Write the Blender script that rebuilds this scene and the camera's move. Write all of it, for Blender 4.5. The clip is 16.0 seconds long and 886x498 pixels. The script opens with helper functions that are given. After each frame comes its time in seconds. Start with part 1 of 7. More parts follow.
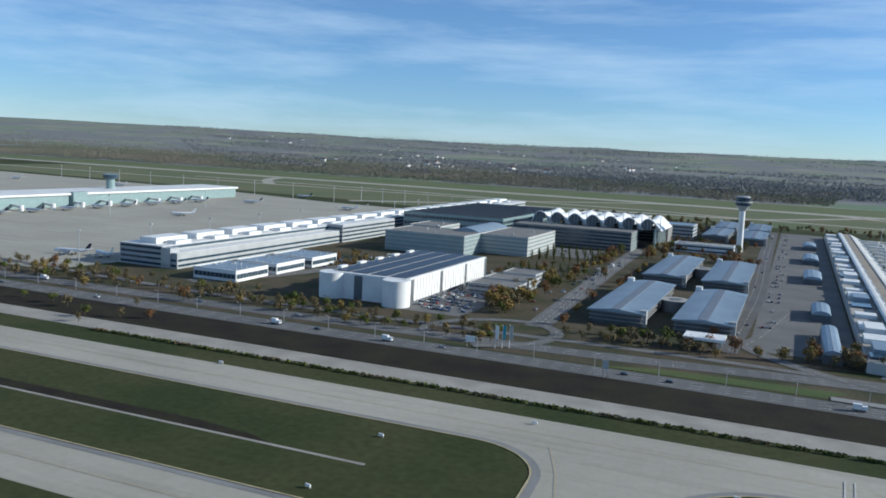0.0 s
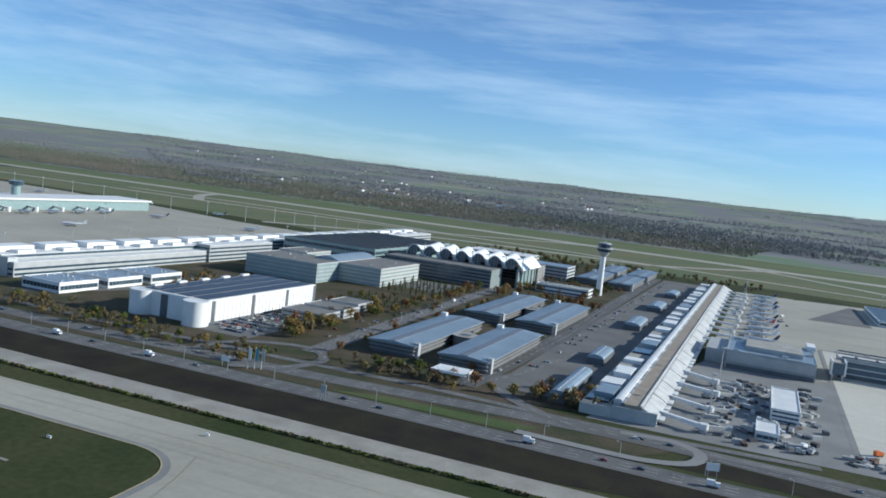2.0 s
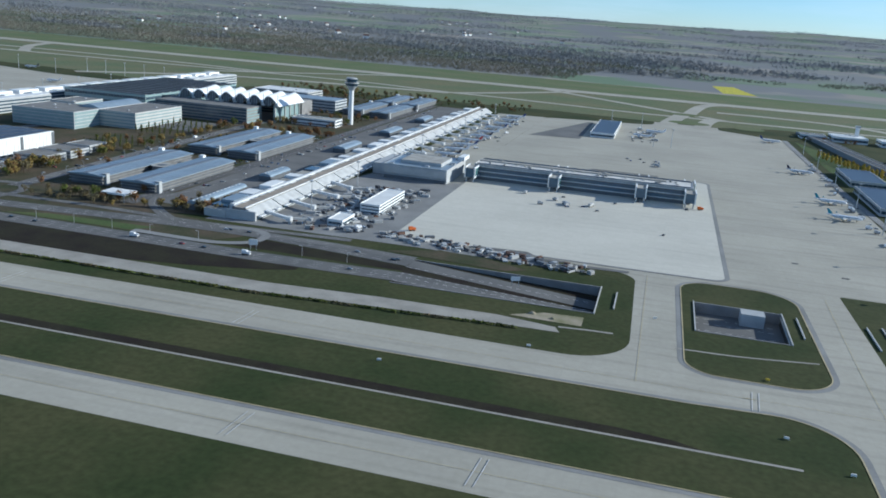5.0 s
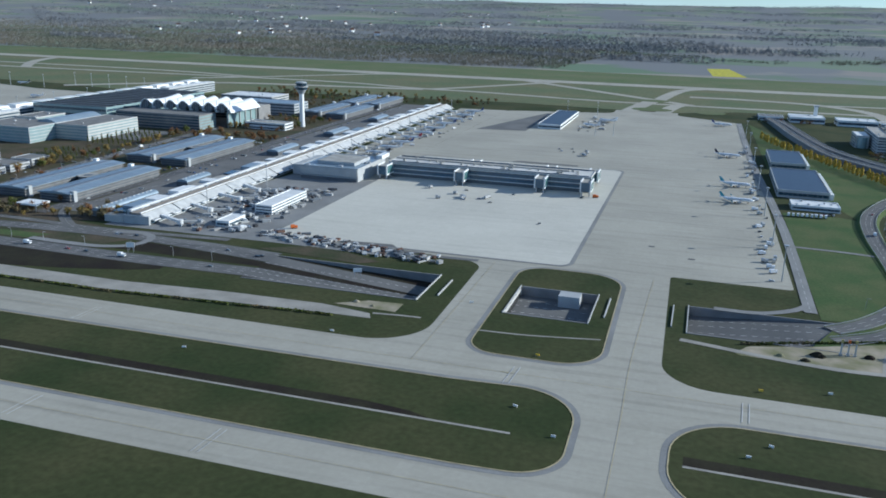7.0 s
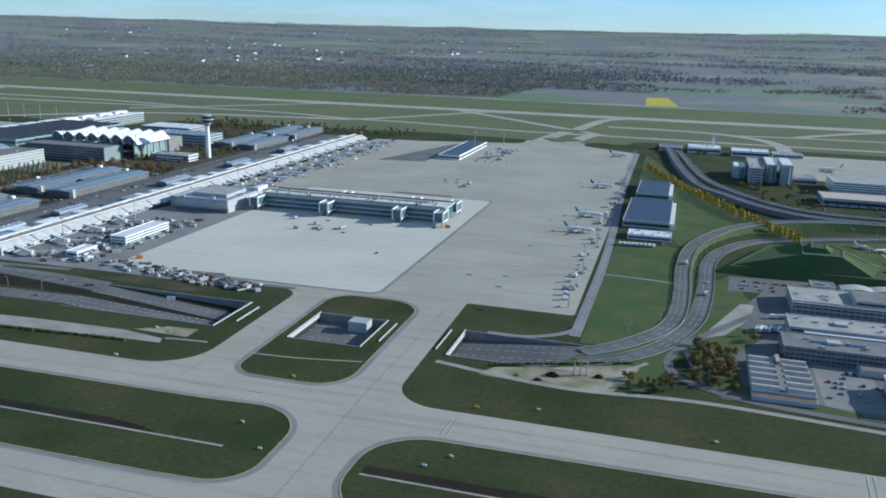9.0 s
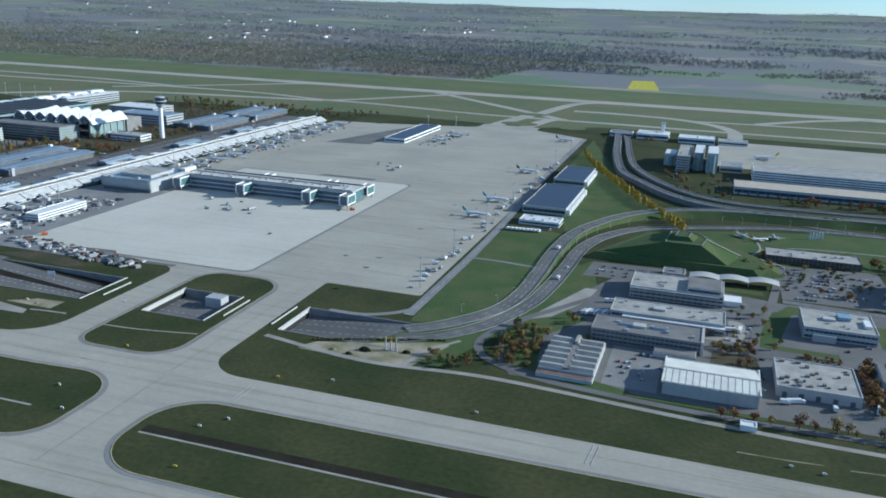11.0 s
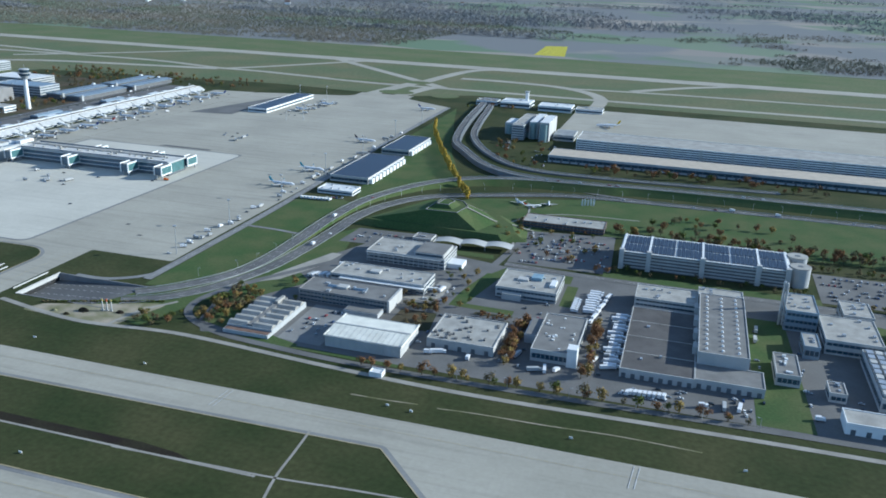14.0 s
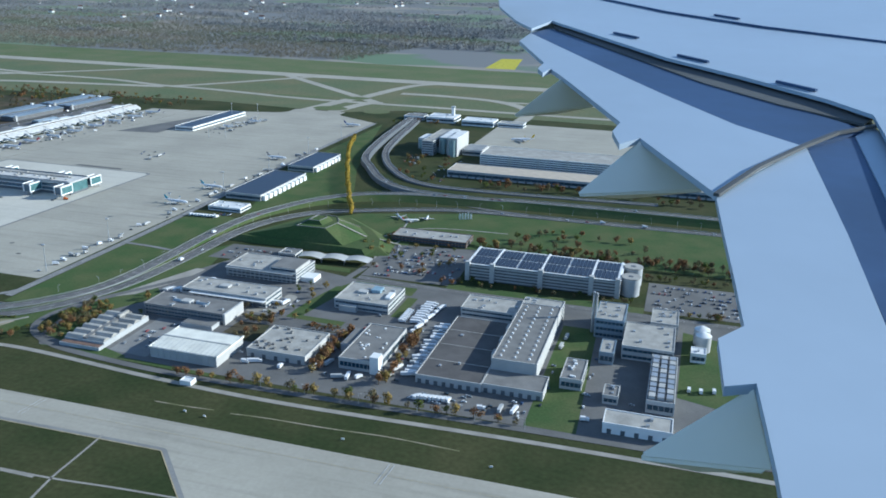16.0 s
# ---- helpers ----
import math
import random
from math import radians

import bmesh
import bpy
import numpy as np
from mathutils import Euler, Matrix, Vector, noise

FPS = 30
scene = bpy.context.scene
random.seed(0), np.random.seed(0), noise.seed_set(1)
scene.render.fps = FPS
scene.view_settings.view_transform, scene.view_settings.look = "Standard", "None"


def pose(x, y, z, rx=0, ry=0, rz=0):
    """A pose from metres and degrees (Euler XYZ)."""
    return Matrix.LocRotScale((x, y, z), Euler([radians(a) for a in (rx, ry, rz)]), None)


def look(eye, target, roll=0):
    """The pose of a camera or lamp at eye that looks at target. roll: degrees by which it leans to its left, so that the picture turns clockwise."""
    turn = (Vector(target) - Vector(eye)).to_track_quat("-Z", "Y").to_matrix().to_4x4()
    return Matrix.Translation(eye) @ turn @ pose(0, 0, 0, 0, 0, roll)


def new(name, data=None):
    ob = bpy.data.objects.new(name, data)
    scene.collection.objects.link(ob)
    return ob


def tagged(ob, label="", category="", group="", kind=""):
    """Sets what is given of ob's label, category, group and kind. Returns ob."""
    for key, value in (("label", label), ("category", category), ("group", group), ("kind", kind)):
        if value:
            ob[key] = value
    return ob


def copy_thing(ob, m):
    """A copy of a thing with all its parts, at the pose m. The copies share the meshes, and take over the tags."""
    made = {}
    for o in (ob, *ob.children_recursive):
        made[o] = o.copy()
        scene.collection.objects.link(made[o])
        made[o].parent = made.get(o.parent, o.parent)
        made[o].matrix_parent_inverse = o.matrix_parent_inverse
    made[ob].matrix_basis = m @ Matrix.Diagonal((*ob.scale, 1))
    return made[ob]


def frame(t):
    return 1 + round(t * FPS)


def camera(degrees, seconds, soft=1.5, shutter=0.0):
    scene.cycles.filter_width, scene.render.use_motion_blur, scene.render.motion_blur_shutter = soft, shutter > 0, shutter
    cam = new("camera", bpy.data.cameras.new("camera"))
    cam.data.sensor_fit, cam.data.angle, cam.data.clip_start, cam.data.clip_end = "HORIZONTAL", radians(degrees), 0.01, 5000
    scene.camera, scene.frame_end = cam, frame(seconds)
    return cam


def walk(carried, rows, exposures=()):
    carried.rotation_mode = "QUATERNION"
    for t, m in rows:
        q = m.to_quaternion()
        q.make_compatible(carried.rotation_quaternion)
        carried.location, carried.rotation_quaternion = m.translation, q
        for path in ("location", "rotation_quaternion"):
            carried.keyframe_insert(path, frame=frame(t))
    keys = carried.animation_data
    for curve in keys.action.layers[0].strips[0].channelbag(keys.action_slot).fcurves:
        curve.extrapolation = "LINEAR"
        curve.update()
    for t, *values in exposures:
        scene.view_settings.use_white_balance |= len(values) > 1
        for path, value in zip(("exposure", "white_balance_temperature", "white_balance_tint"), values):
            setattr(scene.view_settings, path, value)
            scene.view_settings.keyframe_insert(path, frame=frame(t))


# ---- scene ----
cam = camera(56.00, 16.0, 1.8)
# seconds, eye, yaw, pitch, roll
PATH = [
    (0, -222.20, 30.50, 33.90, 22.831, -6.873, 2.803),
    (0.5, -214.60, 37.00, 34.40, 24.316, -6.983, 2.125),
    (1, -204.60, 37.60, 36.00, 22.485, -8.296, 3.479),
    (1.5, -194.20, 37.20, 37.40, 20.539, -8.001, 4.913),
    (2, -181.20, 33.40, 39.80, 21.076, -4.883, 6.657),
    (2.5, -166.30, 24.00, 43.00, 21.461, -5.719, 7.434),
    (3, -151.00, 13.40, 45.70, 21.407, -7.933, 7.368),
    (3.5, -135.90, 5.00, 48.20, 17.400, -9.882, 7.348),
    (4, -124.00, 3.16, 49.86, 14.397, -12.081, 6.966),
    (4.5, -112.76, 2.71, 51.39, 14.912, -13.382, 5.496),
    (5, -101.51, 2.29, 52.92, 13.972, -15.787, 4.226),
    (5.2, -97.01, 2.13, 53.54, 13.604, -15.866, 3.576),
    (7.3, -49.66, 0.73, 60.14, 17.140, -16.487, 1.265),
    (7.5, -45.14, 0.62, 60.78, 16.763, -16.140, 1.233),
    (8, -33.85, 0.37, 62.39, 16.243, -15.711, 1.628),
    (8.5, -22.54, 0.14, 64.01, 16.091, -15.320, 1.421),
    (8.7, -18.02, 0.06, 64.66, 15.988, -14.805, 1.418),
    (10.8, 29.57, -0.53, 71.61, 18.003, -15.760, 1.801),
    (11, 34.11, -0.56, 72.29, 17.857, -16.399, 1.941),
    (11.5, 45.46, -0.62, 73.98, 17.351, -18.023, 1.994),
    (12, 56.82, -0.65, 75.68, 16.744, -18.605, 2.200),
    (12.5, 68.20, -0.65, 77.40, 17.428, -18.318, 2.090),
    (13, 79.57, -0.62, 79.13, 17.340, -18.451, 1.980),
    (13.5, 90.96, -0.57, 80.87, 17.123, -18.580, 1.698),
    (14, 102.35, -0.48, 82.62, 16.239, -19.002, 2.014),
    (14.5, 113.76, -0.38, 84.39, 15.900, -19.700, 1.899),
    (15, 125.17, -0.24, 86.16, 15.453, -20.283, 1.615),
    (15.5, 136.58, -0.07, 87.95, 15.141, -20.299, 1.629),
    (16, 148.01, 0.12, 89.75, 16.202, -18.386, 1.363),
]
walk(cam, [(t, pose(x, y, z, 0, 0, yaw) @ pose(0, 0, 0, 90 + pitch, 0, 0) @ pose(0, 0, 0, 0, 0, roll)) for t, x, y, z, yaw, pitch, roll in PATH],
     [(0, 0.5, 6000, 5), (4, 0.6, 5800, 3), (8, 0.58, 5600, 3), (11, 0.62, 5500, 1), (14, 0.8, 5500, 1), (16, 0.84, 5500, 1)])

# ---- world, sun ----
world = bpy.data.worlds.new("sky_world")
scene.world = world
world.use_nodes = True
wn, wl = world.node_tree.nodes, world.node_tree.links
sky = wn.new("ShaderNodeTexSky")
sky.sky_type = "NISHITA"
sky.sun_disc = False
SUN_EL, SUN_AZ = 21.0, 65.0  # degrees; azimuth from +y towards +x
sky.sun_elevation, sky.sun_rotation = radians(SUN_EL), radians(SUN_AZ)
sky.air_density, sky.dust_density, sky.ozone_density = 0.8, 0.05, 5.0
bg = wn["Background"]
bg.inputs[1].default_value = 0.075
# thin streaks of high cloud
wtc = wn.new("ShaderNodeTexCoord")
wmap = wn.new("ShaderNodeMapping")
wmap.inputs["Scale"].default_value = (1.2, 2.0, 11.0)
wmap.inputs["Rotation"].default_value = (0.0, 0.06, 0.3)
wl.new(wtc.outputs["Generated"], wmap.inputs["Vector"])
wno = wn.new("ShaderNodeTexNoise")
wno.inputs["Scale"].default_value, wno.inputs["Detail"].default_value, wno.inputs["Roughness"].default_value = 2.2, 8.0, 0.62
wl.new(wmap.outputs[0], wno.inputs["Vector"])
wra = wn.new("ShaderNodeMapRange")
wra.inputs["From Min"].default_value, wra.inputs["From Max"].default_value = 0.42, 0.78
wra.inputs["To Min"].default_value, wra.inputs["To Max"].default_value = 0.06, 0.6
wl.new(wno.outputs["Fac"], wra.inputs["Value"])
wmx = wn.new("ShaderNodeMix")
wmx.data_type = "RGBA"
wl.new(wra.outputs[0], wmx.inputs["Factor"])
wti = wn.new("ShaderNodeMix")
wti.data_type, wti.blend_type = "RGBA", "MULTIPLY"
wti.inputs["Factor"].default_value = 1.0
wti.inputs["B"].default_value = (0.96, 1.05, 1.14, 1)
wl.new(sky.outputs[0], wti.inputs["A"])
wl.new(wti.outputs["Result"], wmx.inputs["A"])
wmx.inputs["B"].default_value = (6.2, 7.6, 9.0, 1)
wl.new(wmx.outputs["Result"], bg.inputs[0])

sun = new("sun", bpy.data.lights.new("sun", "SUN"))
sun.data.energy, sun.data.angle, sun.data.color = 4.0, radians(0.6), (1.0, 0.93, 0.83)
sun_dir = Vector((math.sin(radians(SUN_AZ)) * math.cos(radians(SUN_EL)), math.cos(radians(SUN_AZ)) * math.cos(radians(SUN_EL)), math.sin(radians(SUN_EL))))
sun.matrix_world = look(sun_dir * 100, (0, 0, 0))


# ---- materials ----
def material(name, rgb, rough=0.8, metal=0.0, vary=0.12, scale=1.0, fine=14.0, bump=0.0, spec=0.3, rgb2=None, island=0.0, ob_random=0.0):
    """Base colour with variation at two scales; an optional second colour for patches; per-piece or per-object shifts."""
    m = bpy.data.materials.new(name)
    m.use_nodes = True
    n, l = m.node_tree.nodes, m.node_tree.links
    b = n["Principled BSDF"]
    b.inputs["Roughness"].default_value, b.inputs["Metallic"].default_value = rough, metal
    b.inputs["Specular IOR Level"].default_value = spec
    geo = n.new("ShaderNodeNewGeometry")
    big, small = n.new("ShaderNodeTexNoise"), n.new("ShaderNodeTexNoise")
    for t, s, d in ((big, scale, 5), (small, scale * fine, 3)):
        t.inputs["Scale"].default_value, t.inputs["Detail"].default_value = s, d
        l.new(geo.outputs["Position"], t.inputs["Vector"])
    mix = n.new("ShaderNodeMix")
    mix.data_type = "RGBA"
    c2 = rgb2 or tuple(c * (1 - 2 * vary) for c in rgb)
    mix.inputs["A"].default_value, mix.inputs["B"].default_value = (*rgb, 1), (*c2, 1)
    ramp = n.new("ShaderNodeMapRange")
    ramp.inputs["From Min"].default_value, ramp.inputs["From Max"].default_value = 0.35, 0.65
    l.new(big.outputs["Fac"], ramp.inputs["Value"])
    l.new(ramp.outputs[0], mix.inputs["Factor"])
    hsv = n.new("ShaderNodeHueSaturation")
    l.new(mix.outputs["Result"], hsv.inputs["Color"])
    val = n.new("ShaderNodeMapRange")
    val.inputs["To Min"].default_value, val.inputs["To Max"].default_value = 1 - vary * 1.6, 1 + vary * 1.6
    l.new(small.outputs["Fac"], val.inputs["Value"])
    out = val.outputs[0]
    if island or ob_random:
        info = n.new("ShaderNodeObjectInfo") if ob_random else None
        r = n.new("ShaderNodeMapRange")
        amount = ob_random or island
        r.inputs["To Min"].default_value, r.inputs["To Max"].default_value = 1 - amount, 1 + amount
        l.new(info.outputs["Random"] if ob_random else geo.outputs["Random Per Island"], r.inputs["Value"])
        mul = n.new("ShaderNodeMath")
        mul.operation = "MULTIPLY"
        l.new(out, mul.inputs[0])
        l.new(r.outputs[0], mul.inputs[1])
        out = mul.outputs[0]
    l.new(out, hsv.inputs["Value"])
    l.new(hsv.outputs[0], b.inputs["Base Color"])
    if bump:
        bp = n.new("ShaderNodeBump")
        bp.inputs["Strength"].default_value, bp.inputs["Distance"].default_value = bump, 0.1
        l.new(small.outputs["Fac"], bp.inputs["Height"])
        l.new(bp.outputs[0], b.inputs["Normal"])
    return m


def slab_material(name, rgb, size, joint=0.82, vary=0.08, streak=0.3):
    """Cast concrete slabs with joints, pours of differing tone and long tyre-worn streaks."""
    m = material(name, rgb, 0.9, 0, vary, 0.035, 30.0, 0.05)
    n, l = m.node_tree.nodes, m.node_tree.links
    b = n["Principled BSDF"]
    src = b.inputs["Base Color"].links[0].from_socket
    geo = n.new("ShaderNodeNewGeometry")
    br = n.new("ShaderNodeTexBrick")
    br.offset = 0.0
    br.inputs["Scale"].default_value = 1.0
    br.inputs["Brick Width"].default_value, br.inputs["Row Height"].default_value = size, size
    br.inputs["Mortar Size"].default_value, br.inputs["Bias"].default_value = 0.06, 0.0
    br.inputs["Color1"].default_value, br.inputs["Color2"].default_value = (1, 1, 1, 1), (0.955, 0.955, 0.945, 1)
    br.inputs["Mortar"].default_value = (joint, joint, joint, 1)
    l.new(geo.outputs["Position"], br.inputs["Vector"])
    mp = n.new("ShaderNodeMapping")
    mp.inputs["Scale"].default_value = (0.03, 0.5, 1)
    l.new(geo.outputs["Position"], mp.inputs["Vector"])
    no = n.new("ShaderNodeTexNoise")
    no.inputs["Scale"].default_value, no.inputs["Detail"].default_value = 1.0, 4.0
    l.new(mp.outputs[0], no.inputs["Vector"])
    rr = n.new("ShaderNodeMapRange")
    rr.inputs["From Min"].default_value, rr.inputs["From Max"].default_value = 0.5, 0.75
    rr.inputs["To Min"].default_value, rr.inputs["To Max"].default_value = 1.0, 1.0 - streak
    l.new(no.outputs["Fac"], rr.inputs["Value"])
    m1, m2 = n.new("ShaderNodeMix"), n.new("ShaderNodeMix")
    for mm in (m1, m2):
        mm.data_type, mm.blend_type = "RGBA", "MULTIPLY"
        mm.inputs["Factor"].default_value = 1.0
    l.new(src, m1.inputs["A"])
    l.new(br.outputs["Color"], m1.inputs["B"])
    l.new(m1.outputs["Result"], m2.inputs["A"])
    l.new(rr.outputs[0], m2.inputs["B"])
    l.new(m2.outputs["Result"], b.inputs["Base Color"])
    return m


def country_material():
    """Mown airfield grass that gives way, past the airfield's south fence, to fields, meadows and copses with haze in
    their colours.
    """
    m = material("grass_and_fields", (0.034, 0.046, 0.017), 0.95, 0, 0.26, 0.05, 18.0, 0.1, 0.1, (0.062, 0.064, 0.028))
    n, l = m.node_tree.nodes, m.node_tree.links
    b = n["Principled BSDF"]
    src = b.inputs["Base Color"].links[0].from_socket
    geo = n.new("ShaderNodeNewGeometry")
    mp = n.new("ShaderNodeMapping")
    mp.inputs["Scale"].default_value = (0.006, 0.011, 1)
    mp.inputs["Rotation"].default_value = (0, 0, 0.2)
    l.new(geo.outputs["Position"], mp.inputs["Vector"])
    vo = n.new("ShaderNodeTexVoronoi")
    vo.inputs["Scale"].default_value = 1.0
    l.new(mp.outputs[0], vo.inputs["Vector"])
    sep = n.new("ShaderNodeSeparateColor")
    l.new(vo.outputs["Color"], sep.inputs[0])
    cr = n.new("ShaderNodeValToRGB")
    cr.color_ramp.interpolation = "CONSTANT"
    # field tones lightened and greyed: distance haze is put into the base colour
    hazed_cols = ((0, (0.17, 0.215, 0.148)), (0.2, (0.255, 0.235, 0.21)), (0.34, (0.145, 0.2, 0.13)), (0.52, (0.22, 0.222, 0.195)), (0.66, (0.178, 0.22, 0.155)), (0.86, (0.285, 0.262, 0.228)))
    while len(cr.color_ramp.elements) < len(hazed_cols):
        cr.color_ramp.elements.new(0.5)
    for e, (p, c) in zip(cr.color_ramp.elements, hazed_cols):
        e.position, e.color = p, (*c, 1)
    l.new(sep.outputs[0], cr.inputs["Fac"])
    # copses and woods in the far country, greyed and blued to stand in for haze
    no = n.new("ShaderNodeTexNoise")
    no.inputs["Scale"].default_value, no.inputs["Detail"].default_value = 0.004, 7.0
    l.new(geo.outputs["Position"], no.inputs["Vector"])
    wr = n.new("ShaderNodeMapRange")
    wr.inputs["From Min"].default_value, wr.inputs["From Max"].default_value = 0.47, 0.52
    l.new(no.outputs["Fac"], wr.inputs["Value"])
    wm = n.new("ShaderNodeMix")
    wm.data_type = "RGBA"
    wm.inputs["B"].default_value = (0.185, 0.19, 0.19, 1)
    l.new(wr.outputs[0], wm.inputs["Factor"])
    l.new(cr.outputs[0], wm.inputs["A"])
    sp = n.new("ShaderNodeSeparateXYZ")
    l.new(geo.outputs["Position"], sp.inputs[0])
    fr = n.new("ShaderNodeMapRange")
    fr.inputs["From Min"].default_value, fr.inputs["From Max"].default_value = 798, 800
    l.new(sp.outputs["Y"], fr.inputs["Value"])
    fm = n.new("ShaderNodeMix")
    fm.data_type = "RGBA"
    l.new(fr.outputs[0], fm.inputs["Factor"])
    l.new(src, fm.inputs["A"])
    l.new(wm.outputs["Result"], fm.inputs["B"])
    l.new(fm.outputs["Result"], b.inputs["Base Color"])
    return m


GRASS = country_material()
LAWN = material("lawn", (0.058, 0.096, 0.034), 0.95, 0, 0.2, 0.1, 16.0, 0.1, 0.1, (0.092, 0.11, 0.046))
# dry grass tone, lightened further so the colour includes distance haze
DRY_HAZED_GRASS = material("dry_hazed_grass", (0.112, 0.14, 0.074), 0.95, 0, 0.2, 0.02, 20.0, 0.1, 0.1, (0.155, 0.15, 0.085))
FAR_LAWN = material("meadow", (0.105, 0.14, 0.062), 0.95, 0, 0.18, 0.03, 16.0, 0.1, 0.1, (0.14, 0.15, 0.08))
LITTER = material("leaf_litter", (0.1, 0.078, 0.055), 0.95, 0, 0.28, 0.09, 14.0, 0.1, 0.1, (0.048, 0.055, 0.028))
# dark soil; the same colour stands in for shade on one verge and the cutting floor
DARK_EARTH_SHADE = material("dark_earth_shade", (0.022, 0.017, 0.014), 0.95, 0, 0.2, 0.15, 10.0, 0.1, 0.1, (0.032, 0.03, 0.018))
SAND = material("sandy_ground", (0.36, 0.31, 0.24), 0.95, 0, 0.15, 0.2, 8.0, 0.1, 0.1, (0.16, 0.16, 0.08))
CONCRETE = slab_material("taxiway_concrete", (0.385, 0.362, 0.302), 2.1, 0.955, 0.07, 0.2)
NEW_SLAB = slab_material("new_apron_concrete", (0.54, 0.515, 0.445), 2.1, 0.965, 0.05, 0.1)
ASPHALT = material("asphalt", (0.085, 0.085, 0.09), 0.9, 0, 0.12, 0.1, 20.0, 0.05, 0.3, (0.12, 0.118, 0.115))
MOTORWAY_MAT = material("worn_road_asphalt", (0.115, 0.115, 0.115), 1.0, 0, 0.12, 0.1, 20.0, 0.05, 0.1, (0.15, 0.148, 0.144))
PALE_ASPHALT = material("pale_asphalt", (0.155, 0.152, 0.146), 0.9, 0, 0.12, 0.1, 20.0, 0.05)
SERVICE_GREY = material("service_road_asphalt", (0.24, 0.238, 0.23), 0.9, 0, 0.12, 0.1, 20.0, 0.05)
PATH_MAT = material("service_path", (0.33, 0.31, 0.27), 0.9, 0, 0.12, 0.2, 12.0)
WHITE = material("white_cladding", (0.78, 0.78, 0.76), 0.5, 0, 0.05, 0.3, 8.0)
ROOF_WHITE = material("white_roof", (0.72, 0.72, 0.7), 0.6, 0, 0.07, 0.25, 9.0)
ROOF_GREY = material("grey_gravel_roof", (0.21, 0.205, 0.195), 0.95, 0, 0.12, 0.3, 12.0)
ROOF_PALE = material("pale_gravel_roof", (0.39, 0.375, 0.34), 0.95, 0, 0.14, 0.3, 12.0)
ROOF_METAL = material("ribbed_metal_roof", (0.29, 0.36, 0.42), 0.42, 0.3, 0.08, 0.2, 10.0)
WALL_GREY = material("grey_cladding", (0.42, 0.43, 0.43), 0.7, 0, 0.07, 0.3, 9.0)
WALL_PALE = material("pale_render", (0.46, 0.455, 0.435), 0.8, 0, 0.06, 0.3, 9.0)
DECK_GREY = material("weathered_deck_edge", (0.24, 0.235, 0.23), 0.85, 0, 0.1, 0.4, 8.0)
WALL_DARK = material("dark_facade", (0.13, 0.14, 0.15), 0.5, 0, 0.1, 0.4, 8.0)
GLASS = material("facade_glass", (0.04, 0.075, 0.105), 0.12, 0, 0.15, 0.6, 4.0, 0, 0.6)
GREEN_GLASS = material("greenish_glass", (0.25, 0.34, 0.34), 0.25, 0, 0.05, 0.6, 4.0, 0, 0.6)
SOLAR = material("solar_panel", (0.03, 0.036, 0.055), 0.35, 0, 0.1, 0.5, 5.0, 0, 0.3)
STEEL = material("galvanised_steel", (0.5, 0.51, 0.52), 0.45, 0.6, 0.06, 0.5, 8.0)
TENT = material("white_membrane", (0.82, 0.82, 0.8), 0.6, 0, 0.03, 0.3, 8.0)
NAVY = material("navy_paint", (0.012, 0.016, 0.05), 0.35, 0, 0.05, 0.5, 6.0, 0, 0.5)
LINE_YELLOW = material("yellow_line_paint", (0.46, 0.39, 0.23), 0.85, 0, 0.15, 0.5, 10.0)
LINE_WHITE = material("white_line_paint", (0.55, 0.54, 0.52), 0.85, 0, 0.12, 0.5, 10.0)
AIR_WHITE = material("aircraft_white", (0.8, 0.8, 0.8), 0.3, 0, 0.03, 0.6, 8.0, 0, 0.5)
TYRE = material("rubber", (0.03, 0.03, 0.03), 0.9, 0, 0.1, 2.0, 8.0)
ORANGE = material("orange_paint", (0.7, 0.17, 0.04), 0.6, 0, 0.08, 0.6, 8.0)
YELLOW = material("yellow_paint", (0.75, 0.5, 0.05), 0.5, 0, 0.06, 0.6, 8.0)
BARK = material("bark", (0.10, 0.075, 0.05), 0.95, 0, 0.2, 3.0, 8.0)
LEAVES = [
    material("leaves_green", (0.075, 0.105, 0.025), 0.9, 0, 0.2, 1.5, 6.0, 0, 0.1, (0.10, 0.10, 0.03), 0.35),
    material("leaves_rust", (0.2, 0.1, 0.048), 0.9, 0, 0.2, 1.5, 6.0, 0, 0.1, (0.16, 0.095, 0.045), 0.35),
    material("leaves_gold", (0.25, 0.175, 0.06), 0.9, 0, 0.2, 1.5, 6.0, 0, 0.1, (0.2, 0.15, 0.05), 0.35),
    material("leaves_brown", (0.15, 0.115, 0.065), 0.9, 0, 0.2, 1.5, 6.0, 0, 0.1, (0.10, 0.09, 0.045), 0.35),
]
# both woods are paler and bluer than bare trees, to carry distance haze
FOREST = material("hazed_autumn_woods", (0.215, 0.19, 0.15), 0.95, 0, 0.16, 0.006, 25.0, 0, 0.1, (0.14, 0.155, 0.115), 0.12)
FAR_WOODS = material("hazed_far_woods", (0.235, 0.235, 0.235), 0.95, 0, 0.12, 0.003, 25.0, 0, 0.1, (0.17, 0.185, 0.195), 0.2)
